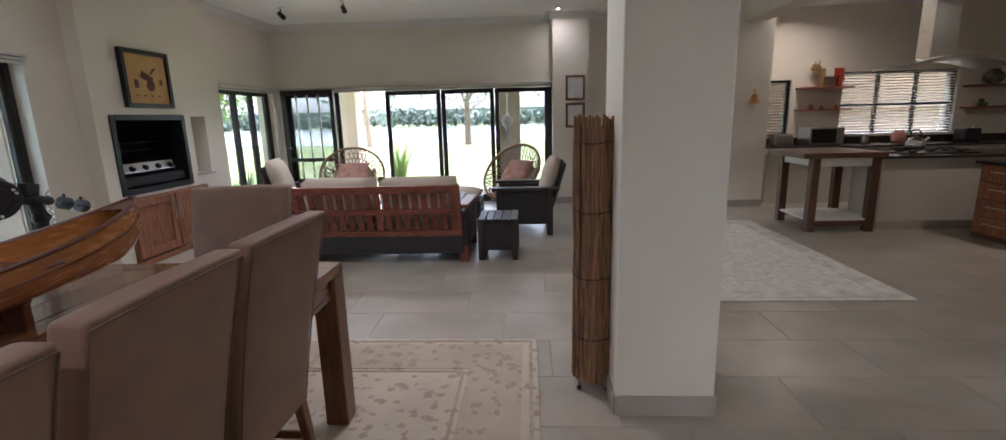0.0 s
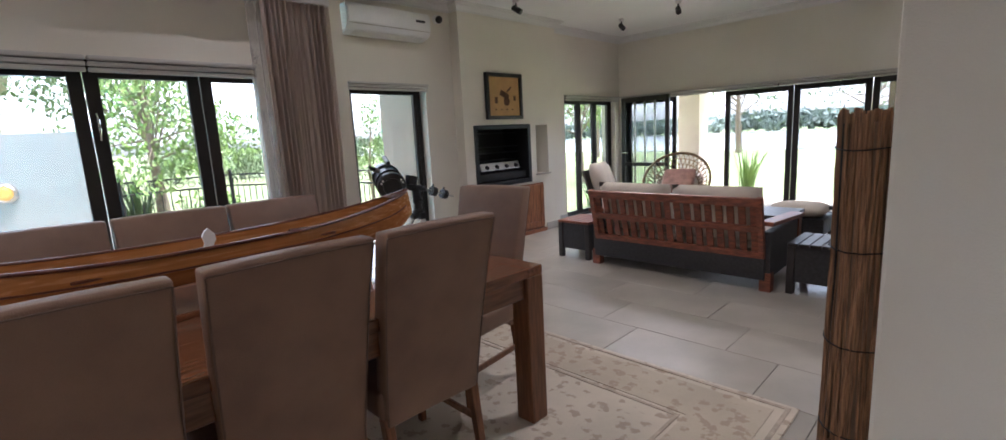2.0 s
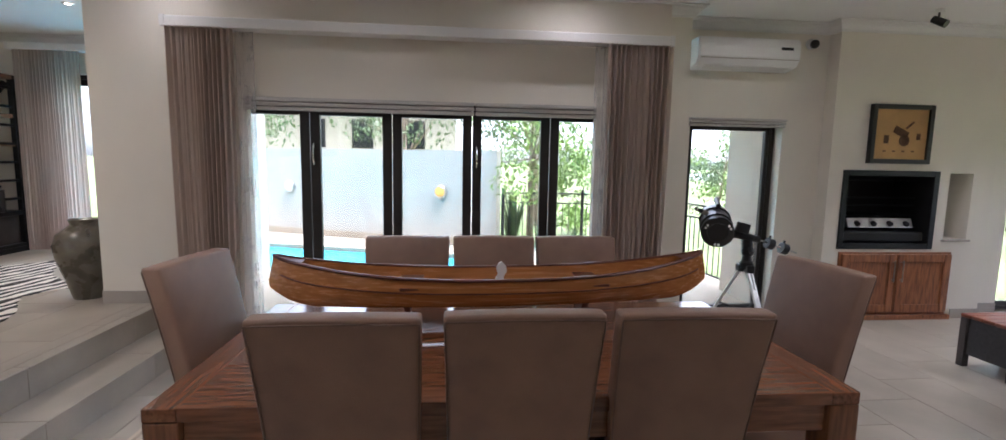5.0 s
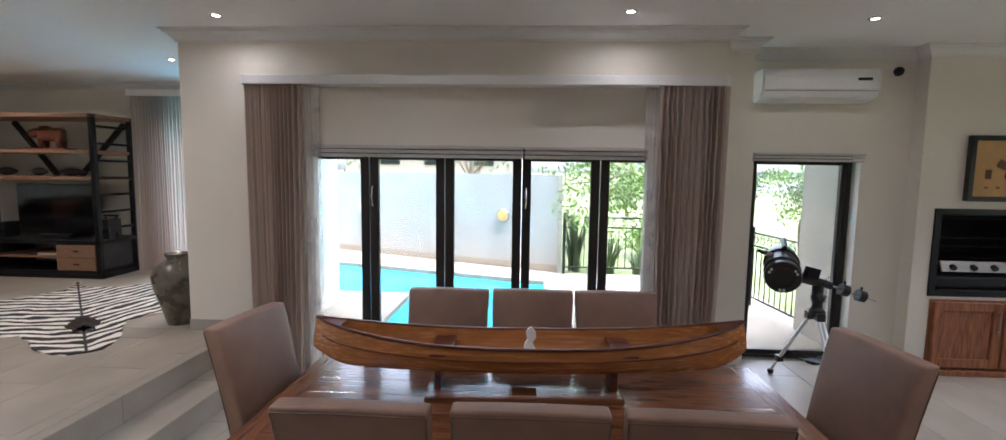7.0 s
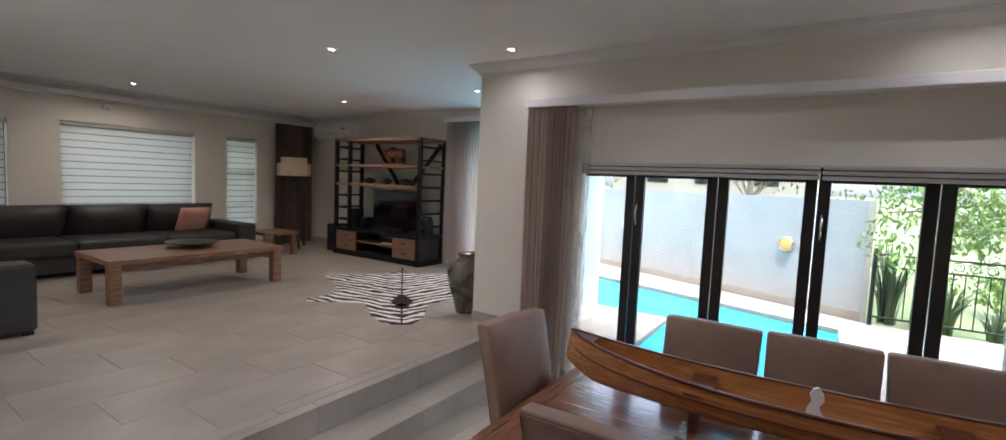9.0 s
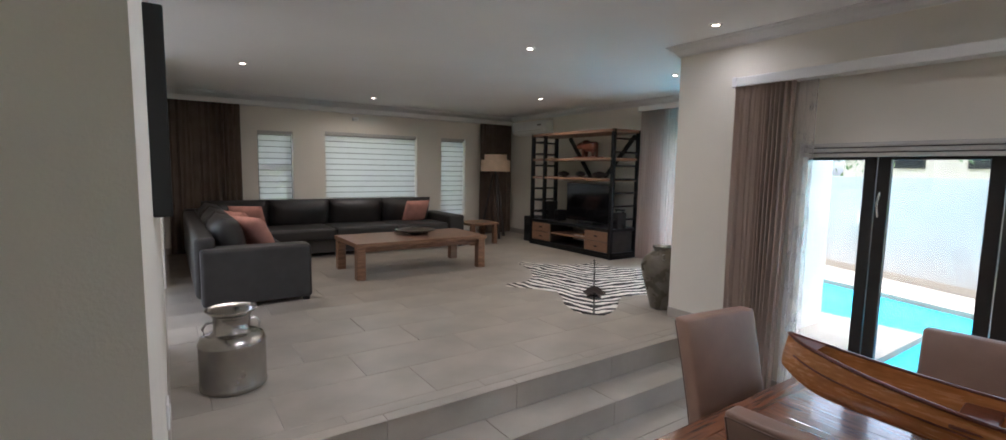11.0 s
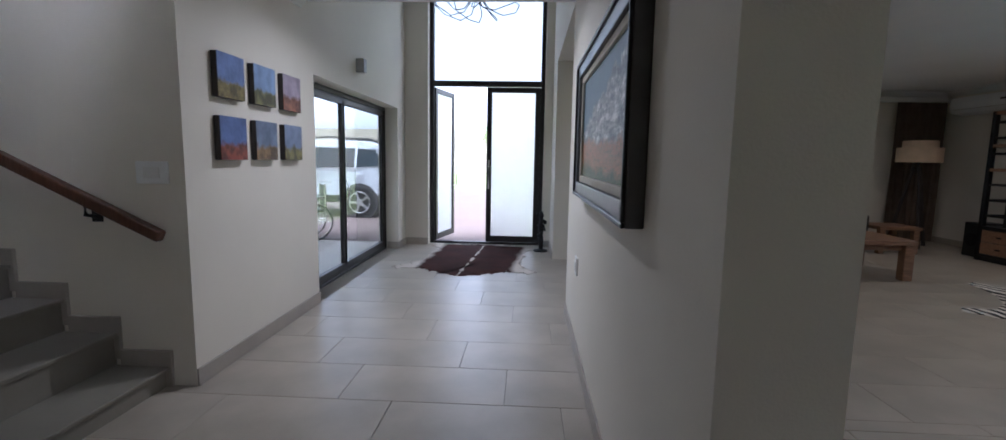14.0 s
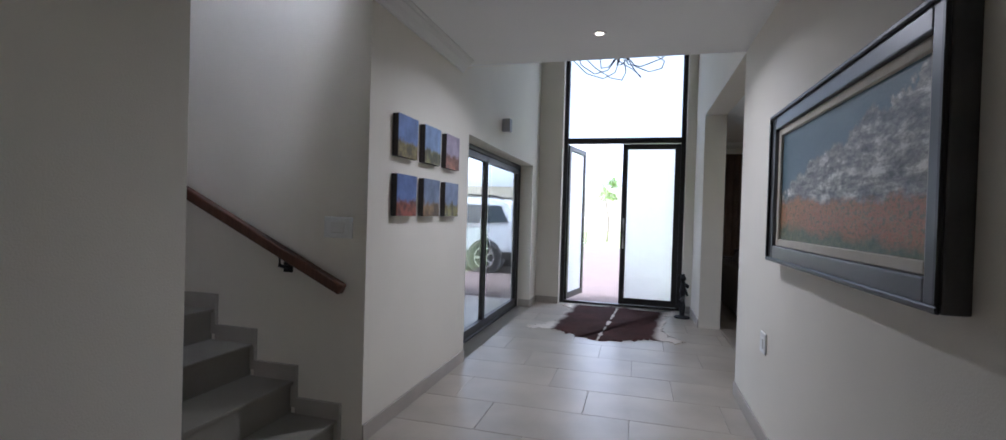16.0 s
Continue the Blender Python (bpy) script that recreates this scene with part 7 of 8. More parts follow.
for t in (0.17, 0.6):
    p = a + (b - a) * t
    bm = B()
    tube(bm, [p + Vector((0, 0, -0.03)), p + Vector((0, 0, -0.085)), p + Vector((0, -0.06, -0.1)), p + Vector((0, -0.1, -0.1))], 0.011, 8)
    obx(bm, pose(p.x, -1.612, p.z - 0.1), 0.06, 0.012, 0.06, 0.003, 1)
    part("bracket", bm, IRON, hr)

# ---- outdoors ----
def ground_height(x, y):
    d = max(-y - 8.5, min(-y - 6.78, x - 1.25), min(x - 3.6, -y - 1.95))
    z = -0.24 + 0.52 * min(1, max(0, d / 0.3))
    return z


gx = sorted({-2500, -600, -200, -80, -45, -30, -22, 22, 30, 45, 80, 200, 600, 2500} | {round(-16 + 0.5 * k, 2) for k in range(65)})
gy = sorted({-2500, -600, -200, -80, -46, -30, -22, 22, 30, 45, 80, 200, 600, 2500} | {round(-16 + 0.5 * k, 2) for k in range(65)})
bm = B()
gv = [[bm.verts.new((x, y, ground_height(x, y) + (0.03 * noise.noise((x * 0.3, y * 0.3, 0)) if abs(x) > 11 or y > 11 else 0))) for y in gy] for x in gx]
for i in range(len(gx) - 1):
    for j in range(len(gy) - 1):
        bm.faces.new((gv[i][j], gv[i + 1][j], gv[i + 1][j + 1], gv[i][j + 1]))
tagged(part("ground", bm, GRASS, smooth=True), "pale green lawn reaching into the distance", "ground", kind="structure")
bm = B()
bx(bm, 1.3, -21.5, 0.2, 40, -6.7, 0.3)
tagged(part("road_driveway", bm, ASPHALT), "pinkish paved driveway before the front door", "driveway", kind="structure")
bm = bx(B(), 3.5, -6.68, 0.2, 9, -2.0, 0.335)
tagged(part("pavement_side", bm, TILE), "grey tiled side patio", "pavement", kind="structure")

# pool terrace
DK = -0.08
bm = B()
bx(bm, -6.55, -4.4, -0.5, -3.6, -0.65, DK)
bx(bm, -4.9, -0.65, -0.5, -3.6, 1.4, DK)
bx(bm, -8.35, 1.42, -0.5, -3.6, 4.75, DK)
tagged(part("pavement_terrace", bm, PAVE), "sandy stone paving round the pool", "pavement", kind="structure")
bm = B()


def prism(bm, pts, z0, z1):
    lo = [bm.verts.new((x, y, z0)) for x, y in pts]
    hi = [bm.verts.new((x, y, z1)) for x, y in pts]
    bm.faces.new(lo[::-1]), bm.faces.new(hi)
    for k in range(len(pts)):
        bm.faces.new((lo[k], lo[(k + 1) % len(pts)], hi[(k + 1) % len(pts)], hi[k]))
    bmesh.ops.recalc_face_normals(bm, faces=bm.faces)
    return bm


prism(bm, [(-7.62, 1.42), (-8.35, 1.42), (-8.35, 1.75), (-11.3, -5.2), (-9.75, -5.2)], -0.5, DK)
tagged(part("pavement_pool_edge", bm, PAVE), "sandy stone pool edge along the wall", "pavement", kind="structure")
POOLTILE = mat("pool_mosaic", (0.05, 0.42, 0.62), 0.3, var=0.08, scale=9)
bm = B()
bx(bm, -11, -5.2, -1.5, -4.9, 1.42, -1.4)
bx(bm, -6.57, -5.2, -1.4, -6.551, -0.66, -0.13), bx(bm, -6.55, -0.68, -1.4, -4.9, -0.651, -0.13), bx(bm, -4.92, -0.65, -1.4, -4.901, 1.4, -0.13), bx(bm, -8.4, 1.395, -1.4, -4.9, 1.415, -0.13)
tagged(part("pool_basin", bm, POOLTILE), "blue mosaic swimming pool basin", "pool", kind="structure")
WATER = mat("pool_water", (0.03, 0.44, 0.62), 0.06, var=0.1, scale=3, bump=0.3, bscale=5)
bm = B()
prism(bm, [(-7.6, 1.41), (-9.72, -5.2), (-6.53, -5.2), (-6.53, -0.66), (-4.9, -0.66), (-4.9, 1.41)], -0.2, -0.15)
tagged(part("water", bm, WATER), "bright turquoise pool water", "water", kind="structure")
bm = B()
prism(bm, [(-8.43, 1.68), (-11.35, -5.3), (-11.6, -5.2), (-8.68, 1.78)], -0.3, 1.75)
tagged(part("wall_garden", bm, GARDENWALL), "pale grey plastered garden wall behind the pool", "wall", kind="structure")
bm = B()
prism(bm, [(-8.415, 1.69), (-11.335, -5.29), (-11.36, -5.3), (-8.44, 1.68)], -0.09, 0.05)
tagged(part("trim_garden_wall_base", bm, PAVE), "stone skirting of the garden wall", "skirting", kind="structure")
for t, lit in ((0.15, True), (0.62, False)):
    p = Vector((-8.43, 1.68, 0)).lerp(Vector((-11.35, -5.3, 0)), t)
    wl_ = thing("bulkhead_light", "round metal bulkhead light on the garden wall", "wall light", m=pose(p.x, p.y, 0.95, 0, 0, 67.3))
    bm = B()
    lathe(bm, [(0.13, 0), (0.13, 0.05), (0.11, 0.07), (0.1, 0.06)], 22)
    bm.transform(pose(0, 0, 0, 90, 0, 0))
    part("ring", bm, STEEL, wl_)
    bm = B()
    lathe(bm, [(0.1, 0.0), (0.1, 0.055), (0.06, 0.075)], 20)
    bm.transform(pose(0, -0.004, 0, 90, 0, 0))
    part("lens", bm, glow("amber_lens", (0.75, 0.36, 0.08), 0.08) if lit else PAPER, wl_, "amber lit lens" if lit else "pale lens")

# outer piers of the house
for nm, a in (("wall_outer_pier_north", (-5.3, 4.42, -0.3, -4.5, 4.85, 2.7)), ("column_veranda_west", (-3.7, 10.1, -0.3, -3.28, 10.5, 2.65)), ("column_veranda_kitchen", (2.93, 10.1, -0.3, 3.35, 10.5, 2.65)), ("column_veranda_east", (-0.42, 10.1, -0.3, 0.0, 10.5, 2.65))):
    tagged(part(nm, bx(B(), *a), STUCCO), "cream plastered outside pillar", "pillar", kind="structure")
tagged(part("pavement_veranda", bx(B(), -4.6, 8.72, -0.3, 5.2, 10.7, -0.03), PAVE), "stone paved veranda floor", "pavement", kind="structure")
tagged(part("roof_veranda", bx(B(), -4.6, 8.72, 2.65, 5.3, 10.7, 2.85), STUCCO), "flat veranda roof slab", "roof", kind="structure")
orn = thing("hanging_ornament", "grey hanging ornament on the veranda pillar", "ornament", "hanging ornaments on the veranda", m=pose(-0.25, 9.98, 1.3))
bm = B()
rod(bm, (0, 0, 0.1), (0, 0, 0.75), 0.012)
part("cord", bm, STEEL, orn)
bm = B()
lathe(bm, [(0.03, -0.3), (0.035, -0.12), (0.1, -0.03), (0.11, 0.06), (0.05, 0.14)], 14)
part("body", bm, mat("grey_metal_dull", (0.25, 0.25, 0.25), 0.6, var=0.2), orn, smooth=True)
copy_thing(orn, pose(3.1, 9.98, 1.3))

# wrought iron fence and gate
FENCE = [(-8.3, 1.8), (-8.3, 3.3), (-6.4, 4.36), (-4.55, 4.52)]
fen = thing("iron_fence", "black wrought iron garden fence with a scrolled top band", "fence")
for (x0, y0), (x1, y1) in zip(FENCE, FENCE[1:]):
    a, b = Vector((x0, y0, 0)), Vector((x1, y1, 0))
    L = (b - a).length
    d = (b - a).normalized()
    for z in (0.05, 0.8, 0.98):
        bm = B()
        rod(bm, a + Vector((0, 0, z)), b + Vector((0, 0, z)), 0.014, seg=6)
        part("rail", bm, IRON, fen)
    bm = B()
    rod(bm, (x0, y0, DK), (x0, y0, 1.06), 0.03, seg=8)
    part("post", bm, IRON, fen)
    n = int(L / 0.12)
    for k in range(1, n):
        p = a + d * (L * k / n)
        bm = B()
        rod(bm, p + Vector((0, 0, 0.05)), p + Vector((0, 0, 0.8)), 0.008, seg=6)
        part("bar", bm, IRON, fen)
    m = int(L / 0.16)
    for k in range(m):
        c = a + d * (L * (k + 0.5) / m) + Vector((0, 0, 0.89))
        bm = B()
        tube(bm, [c + (d * math.cos(t) + Vector((0, 0, 1)) * math.sin(t)) * (0.03 + 0.045 * t / 9.0) for t in [0.7 * q for q in range(14)]], 0.007, 5)
        part("scroll", bm, IRON, fen)


# ---- plants ----
def leaves(bm, rnd, centre, radii, n, size):
    c = Vector(centre)
    for _ in range(n):
        while True:
            v = Vector((rnd.uniform(-1, 1), rnd.uniform(-1, 1), rnd.uniform(-1, 1)))
            if 0.25 < v.length < 1:
                break
        p = c + Vector((v.x * radii[0], v.y * radii[1], v.z * radii[2]))
        q = Euler((rnd.uniform(0, 6.3), rnd.uniform(0, 6.3), rnd.uniform(0, 6.3))).to_matrix()
        s = size * rnd.uniform(0.6, 1.3)
        vs = [bm.verts.new(p + q @ Vector(w) * s) for w in ((-0.5, 0, 0), (0, -0.24, 0.05), (0.55, 0, 0), (0, 0.24, 0.05))]
        bm.faces.new(vs)


def tree(x, y, z, h, r, seed, clumps=14, per=110, size=0.16, material=None, trunk=0.12, label="leafy green garden tree", squash=0.75, low=0.45):
    rnd = random.Random(seed)
    root = thing("tree", label, "tree", m=pose(x, y, z))
    bm = B()
    top = Vector((rnd.uniform(-0.2, 0.2), rnd.uniform(-0.2, 0.2), h * 0.62))
    mid = Vector((rnd.uniform(-0.15, 0.15), rnd.uniform(-0.15, 0.15), h * 0.3))
    rod(bm, (0, 0, -0.1), mid, trunk, trunk * 0.75, 9), rod(bm, mid, top, trunk * 0.75, trunk * 0.4, 9)
    tips = []
    for k in range(clumps):
        a = rnd.uniform(0, 6.3)
        q = r * math.sqrt(rnd.uniform(0.05, 1))
        zz = h * rnd.uniform(low, 1.0)
        fall = 1 - 0.55 * max(0, (zz / h - 0.65)) / 0.35
        tip = Vector((q * fall * math.cos(a), q * fall * math.sin(a), zz))
        tips.append(tip)
        s = mid.lerp(top, rnd.uniform(0, 1))
        rod(bm, s, tip, trunk * 0.22, trunk * 0.06, 5)
    part("trunk", bm, BARK, root, "grey-brown trunk and limbs")
    bm = B()
    for tip in tips:
        leaves(bm, rnd, tip, (r * 0.42, r * 0.42, r * 0.42 * squash), per, size)
    part("crown", bm, material or LEAF, root, "crown of small green leaves")
    return root


def shrub(x, y, z, r, h, seed, n=500, size=0.12, material=None, label="dense green garden shrub"):
    rnd = random.Random(seed)
    root = thing("shrub", label, "shrub", m=pose(x, y, z))
    bm = B()
    for k in range(7):
        a = rnd.uniform(0, 6.3)
        q = r * rnd.uniform(0, 0.65)
        leaves(bm, rnd, (q * math.cos(a), q * math.sin(a), h * rnd.uniform(0.35, 0.7)), (r * 0.5, r * 0.5, h * 0.38), n // 7, size)
    part("foliage", bm, material or LEAF, root)
    bm = B()
    for k in range(6):
        a = rnd.uniform(0, 6.3)
        rod(bm, (0, 0, -0.05), (r * 0.5 * math.cos(a), r * 0.5 * math.sin(a), h * 0.6), 0.015, 0.005, 5)
    part("stems", bm, BARK, root)


def blades(x, y, z, n, h, seed, w=0.05, spread=0.5, label="clump of long upright strap leaves", material=None):
    rnd = random.Random(seed)
    root = thing("strap_leaf_plant", label, "plant", m=pose(x, y, z))
    bm = B()
    for k in range(n):
        a, l = rnd.uniform(0, 6.3), h * rnd.uniform(0.6, 1.1)
        lean = rnd.uniform(0.1, spread)
        d = Vector((math.cos(a), math.sin(a), 0))
        s = Vector((-d.y, d.x, 0))
        o = d * rnd.uniform(0, 0.12)
        prev = None
        for q in range(6):
            t = q / 5
            c = o + d * (lean * l * t * t) + Vector((0, 0, l * (t - 0.35 * lean * t * t)))
            ww = w * (1 - t ** 2) * 0.5 + 0.002
            cur = (bm.verts.new(c - s * ww), bm.verts.new(c + s * ww))
            if prev:
                bm.faces.new((prev[0], prev[1], cur[1], cur[0]))
            prev = cur
    part("leaves", bm, material or LEAF, root, smooth=True)


LAKELEAF = mat("shore_leaf", (0.15, 0.2, 0.1), 0.7, var=0.3, scale=2, second=(0.09, 0.13, 0.06))
# FARLEAF has the grey-blue haze of distance mixed into its leaf colour.
FARLEAF = mat("haze_tinted_leaf", (0.15, 0.185, 0.16), 0.8, var=0.3, scale=0.4, second=(0.1, 0.13, 0.11))
PALELEAF = mat("pale_leaf", (0.2, 0.3, 0.07), 0.6, var=0.4, scale=3, second=(0.1, 0.17, 0.04))
tree(-9.6, 2.5, -0.2, 4.6, 1.5, 11, clumps=20, per=300, size=0.1, material=PALELEAF, trunk=0.09, low=0.3)
blades(-8.9, 2.05, -0.15, 46, 1.3, 5, 0.06, 0.35, material=LEAFD)
blades(-9.0, 2.75, -0.2, 40, 0.9, 6, 0.05, 0.8)
blades(-8.95, 3.3, -0.2, 40, 0.55, 7, 0.05, 0.9)
blades(-8.2, 4.3, -0.2, 40, 0.6, 9, 0.05, 0.9)
tree(-10.4, 7.2, -0.24, 3.0, 0.75, 12, clumps=12, per=120, size=0.085, material=PALELEAF, trunk=0.05, low=0.25)
tree(-14.0, -5.5, -0.24, 5.4, 2.3, 13, clumps=15, per=150, size=0.13, trunk=0.14)
tree(-14.5, -0.8, -0.24, 5.2, 2.0, 14, clumps=13, per=140, size=0.13, trunk=0.13)
tree(-13.0, 3.2, -0.24, 5.0, 1.9, 15, clumps=16, per=200, size=0.13, trunk=0.12)
for k in range(5):
    shrub(-30 + 0.4 * k, 7.0 + 3.2 * k, -0.24, 2.0, 2.4, 30 + k, 1500, 0.2)
shrub(-11.5, 3.9, -0.24, 0.8, 0.9, 41, 600, 0.12, PALELEAF)
tree(-8.5, 13.5, -0.24, 4.4, 1.7, 16, clumps=18, per=220, size=0.12, material=PALELEAF)
tree(-12.5, 17.5, -0.24, 5.2, 2.2, 17, clumps=18, per=200, size=0.15)
tree(-9.5, 30, -0.24, 6.2, 3.4, 18, clumps=15, per=70, size=0.22, trunk=0.2, material=LAKELEAF)
tree(-3.6, 31, -0.24, 5.8, 3.0, 19, clumps=15, per=70, size=0.22, trunk=0.22, material=LAKELEAF)
tree(3.2, 29, -0.24, 6.0, 3.0, 20, clumps=15, per=70, size=0.22, trunk=0.2, material=LAKELEAF)
tree(-17, 27, -0.24, 6.5, 3.4, 21, clumps=15, per=70, size=0.22, trunk=0.2, material=LAKELEAF)
blades(-2.75, 11.2, -0.24, 60, 1.35, 22, 0.03, 0.35, "clump of tall green reeds", PALELEAF)
blades(-5.4, 9.6, -0.24, 50, 0.8, 23, 0.04, 0.7)
tree(3.4, -27, 0.28, 3.4, 0.75, 24, clumps=9, per=60, size=0.14, material=PALELEAF, trunk=0.04, label="young sapling tree on the front lawn", low=0.7)
# lake with a wooded far shore
LAKE = mat("lake_water", (0.42, 0.46, 0.48), 0.12, var=0.05, scale=0.3, bump=0.2, bscale=3)
bm = bx(B(), -130, 33, -0.3, 110, 96, -0.2)
tagged(part("water_lake", bm, LAKE), "pale grey lake beyond the lawn", "lake", kind="structure")
rnd = random.Random(77)
bm = B()
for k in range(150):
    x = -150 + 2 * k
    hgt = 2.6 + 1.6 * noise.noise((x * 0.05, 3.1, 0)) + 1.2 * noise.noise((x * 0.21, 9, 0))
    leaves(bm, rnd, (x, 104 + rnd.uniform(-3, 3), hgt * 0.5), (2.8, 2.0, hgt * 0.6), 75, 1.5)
tagged(part("far_woods", bm, FARLEAF), "woods along the far shore, green greyed by painted haze", "woods", kind="stuff")
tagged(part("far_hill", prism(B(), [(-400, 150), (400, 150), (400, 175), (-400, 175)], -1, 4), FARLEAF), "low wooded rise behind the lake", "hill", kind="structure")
# neighbour's house and front boundary wall
nh = thing("neighbour_house", "white neighbouring house with tiled roof behind the garden wall", "house", m=pose(-24, -3.2, -0.24))
part("wall", bx(B(), -3, -4, 0, 3, 4, 4.2), STUCCO, nh)
bm = B()
prism(bm, [(-3.4, -4.4), (3.4, -4.4), (3.4, 4.4), (-3.4, 4.4)], 4.2, 4.5)
part("roof", bm, mat("roof_tile", (0.3, 0.27, 0.26), 0.8, var=0.1), nh)
for y in (-2.4, -0.4, 1.8):
    w_ = part("window", bx(B(), 2.99, y, 2.3, 3.03, y + 0.9, 3.5), ALU, nh)
    part("pane", bx(B(), 3.03, y + 0.07, 2.37, 3.035, y + 0.83, 3.43), STEELD, w_)
bm = bx(B(), -60, -45.3, -0.3, 90, -45, 4.3)
tagged(part("wall_boundary", bm, STUCCO), "long beige boundary wall beyond the front lawn", "wall", kind="structure")


# ---- parked car ----
CARWHITE = mat("white_car_paint", (0.55, 0.57, 0.6), 0.2, var=0.02)
CARGLASS = mat("dark_car_glass", (0.05, 0.07, 0.085), 0.08, var=0.05)
RUBBER = mat("tyre_rubber", (0.02, 0.02, 0.02), 0.85, var=0.15, scale=30)
CLADDING = mat("grey_cladding", (0.06, 0.06, 0.062), 0.7, var=0.1, scale=20)


def parked_car():
    """A five-door car with its nose towards +x."""
    car = thing("parked_car", "white five-door SUV parked on the driveway", "car", m=pose(6.5, -10.95, 0.3, 0, 0, -2))
    prof = [(-2.2, 0.38), (-2.28, 0.6), (-2.24, 0.95), (-2.12, 1.2), (-1.9, 1.6), (-1.5, 1.7), (-0.6, 1.74), (0.1, 1.7), (0.45, 1.6), (0.85, 1.33), (1.2, 1.1), (1.7, 1.03), (2.1, 0.93), (2.28, 0.75), (2.3, 0.5), (2.2, 0.34)]
    half = lambda z: 0.93 - 0.03 * max(0.0, (0.6 - z) / 0.3) - 0.2 * max(0.0, (z - 1.05) / 0.68) ** 1.1
    bm = B()
    rows = [[bm.verts.new((x * 0.985 if abs(q) == 1 else x, q * half(z) * (0.985 if abs(q) < 1 else 1), z + (0.02 if abs(q) < 1 and z > 0.9 else 0))) for x, z in prof] for q in (-1, -0.8, 0, 0.8, 1)]
    n = len(prof)
    for a, b in zip(rows, rows[1:]):
        for k in range(n):
            bm.faces.new((a[k], a[(k + 1) % n], b[(k + 1) % n], b[k]))
    bm.faces.new(rows[0][::-1]), bm.faces.new(rows[-1])
    bmesh.ops.recalc_face_normals(bm, faces=bm.faces)
    part("body", bm, CARWHITE, car)

    def on_side(s, pts, d, name, material, label="", parent=car):
        bm = B()
        v = [bm.verts.new((x, s * (half(z) + d), z)) for x, z in pts]
        fc = bm.faces.new(v if s < 0 else v[::-1])
        bmesh.ops.solidify(bm, geom=[fc], thickness=0.012)
        return part(name, bm, material, parent, label)
    for s in (-1, 1):
        on_side(s, [(-1.95, 1.18), (-1.32, 1.14), (-1.32, 1.55), (-1.72, 1.55)], 0.006, "side_window", CARGLASS, "dark side window")
        on_side(s, [(-1.26, 1.14), (-0.3, 1.11), (-0.3, 1.58), (-1.26, 1.56)], 0.006, "side_window", CARGLASS, "dark side window")
        on_side(s, [(-0.22, 1.11), (0.82, 1.08), (0.42, 1.47), (0.12, 1.57), (-0.22, 1.58)], 0.006, "side_window", CARGLASS, "dark side window")
        on_side(s, [(-2.2, 0.34), (2.15, 0.34), (2.1, 0.5), (-2.15, 0.5)], 0.012, "sill_cladding", CLADDING, "grey plastic cladding")
        for x in (-0.26, -1.29):
            on_side(s, [(x - 0.006, 0.52), (x + 0.006, 0.52), (x + 0.006, 1.1), (x - 0.006, 1.1)], 0.003, "door_gap", CLADDING)
        for x in (-1.4, 1.4):
            bm = B()
            rod(bm, (x, s * 0.66, 0.36), (x, s * 0.95, 0.36), 0.42, seg=28)
            part("wheel_arch", bm, CLADDING, car)
            bm = B()
            rod(bm, (x, s * 0.7, 0.35), (x, s * 0.965, 0.35), 0.35, seg=28)
            wh = part("wheel", bm, RUBBER, car, "black tyre")
            bm = B()
            rod(bm, (x, s * 0.966, 0.35), (x, s * 0.972, 0.35), 0.08, seg=16)
            for k in range(5):
                a = radians(72 * k)
                obx(bm, Matrix.Translation((x + 0.13 * math.cos(a), s * 0.968, 0.35 + 0.13 * math.sin(a))) @ Matrix.Rotation(-a, 4, "Y"), 0.2, 0.012, 0.05)
            tube(bm, [(x + 0.235 * math.cos(0.2513 * k), s * 0.968, 0.35 + 0.235 * math.sin(0.2513 * k)) for k in range(25)], 0.014, 6, True)
            part("rim", bm, STEEL, wh, "silver alloy rim")
        for x in (-0.5, -1.55 + 0.06):
            part("door_handle", bx(B(), x, s * 0.935 - 0.014, 0.96, x + 0.2, s * 0.935 + 0.014, 0.99, 0.004, 1), CARWHITE, car)
        part("mirror", bx(B(), 0.62, s * 1.02 - 0.09, 1.08, 0.76, s * 1.02 + 0.09, 1.23, 0.03), CARWHITE, car)
        part("tail_light", bx(B(), -2.26, s * 0.75 - 0.1, 0.95, -2.18, s * 0.75 + 0.12, 1.2, 0.01), mat("red_lens", (0.4, 0.02, 0.02), 0.2), car, "red tail light")
        part("headlight", bx(B(), 2.1, s * 0.68 - 0.17, 0.72, 2.28, s * 0.68 + 0.17, 0.87, 0.02), CHROME, car)
        bm = B()
        tube(bm, [(-1.75, s * 0.68, 1.68), (-1.6, s * 0.69, 1.77), (-0.6, s * 0.7, 1.81), (0.0, s * 0.69, 1.77), (0.15, s * 0.68, 1.7)], 0.018, 8)
        part("roof_rail", bm, STEELD, car)
    bm = B()
    vs = [bm.verts.new(c) for c in ((0.49, -0.66, 1.6), (0.49, 0.66, 1.6), (1.17, 0.78, 1.14), (1.17, -0.78, 1.14))]
    fc = bm.faces.new(vs)
    bmesh.ops.solidify(bm, geom=[fc], thickness=0.012)
    bm.transform(Matrix.Translation((0.02, 0, 0.035)))
    part("windscreen", bm, CARGLASS, car, "sloping windscreen")
    bm = B()
    vs = [bm.verts.new(c) for c in ((-1.93, -0.66, 1.58), (-2.12, -0.76, 1.22), (-2.12, 0.76, 1.22), (-1.93, 0.66, 1.58))]
    fc = bm.faces.new(vs)
    bmesh.ops.solidify(bm, geom=[fc], thickness=0.012)
    bm.transform(Matrix.Translation((-0.03, 0, 0.0)))
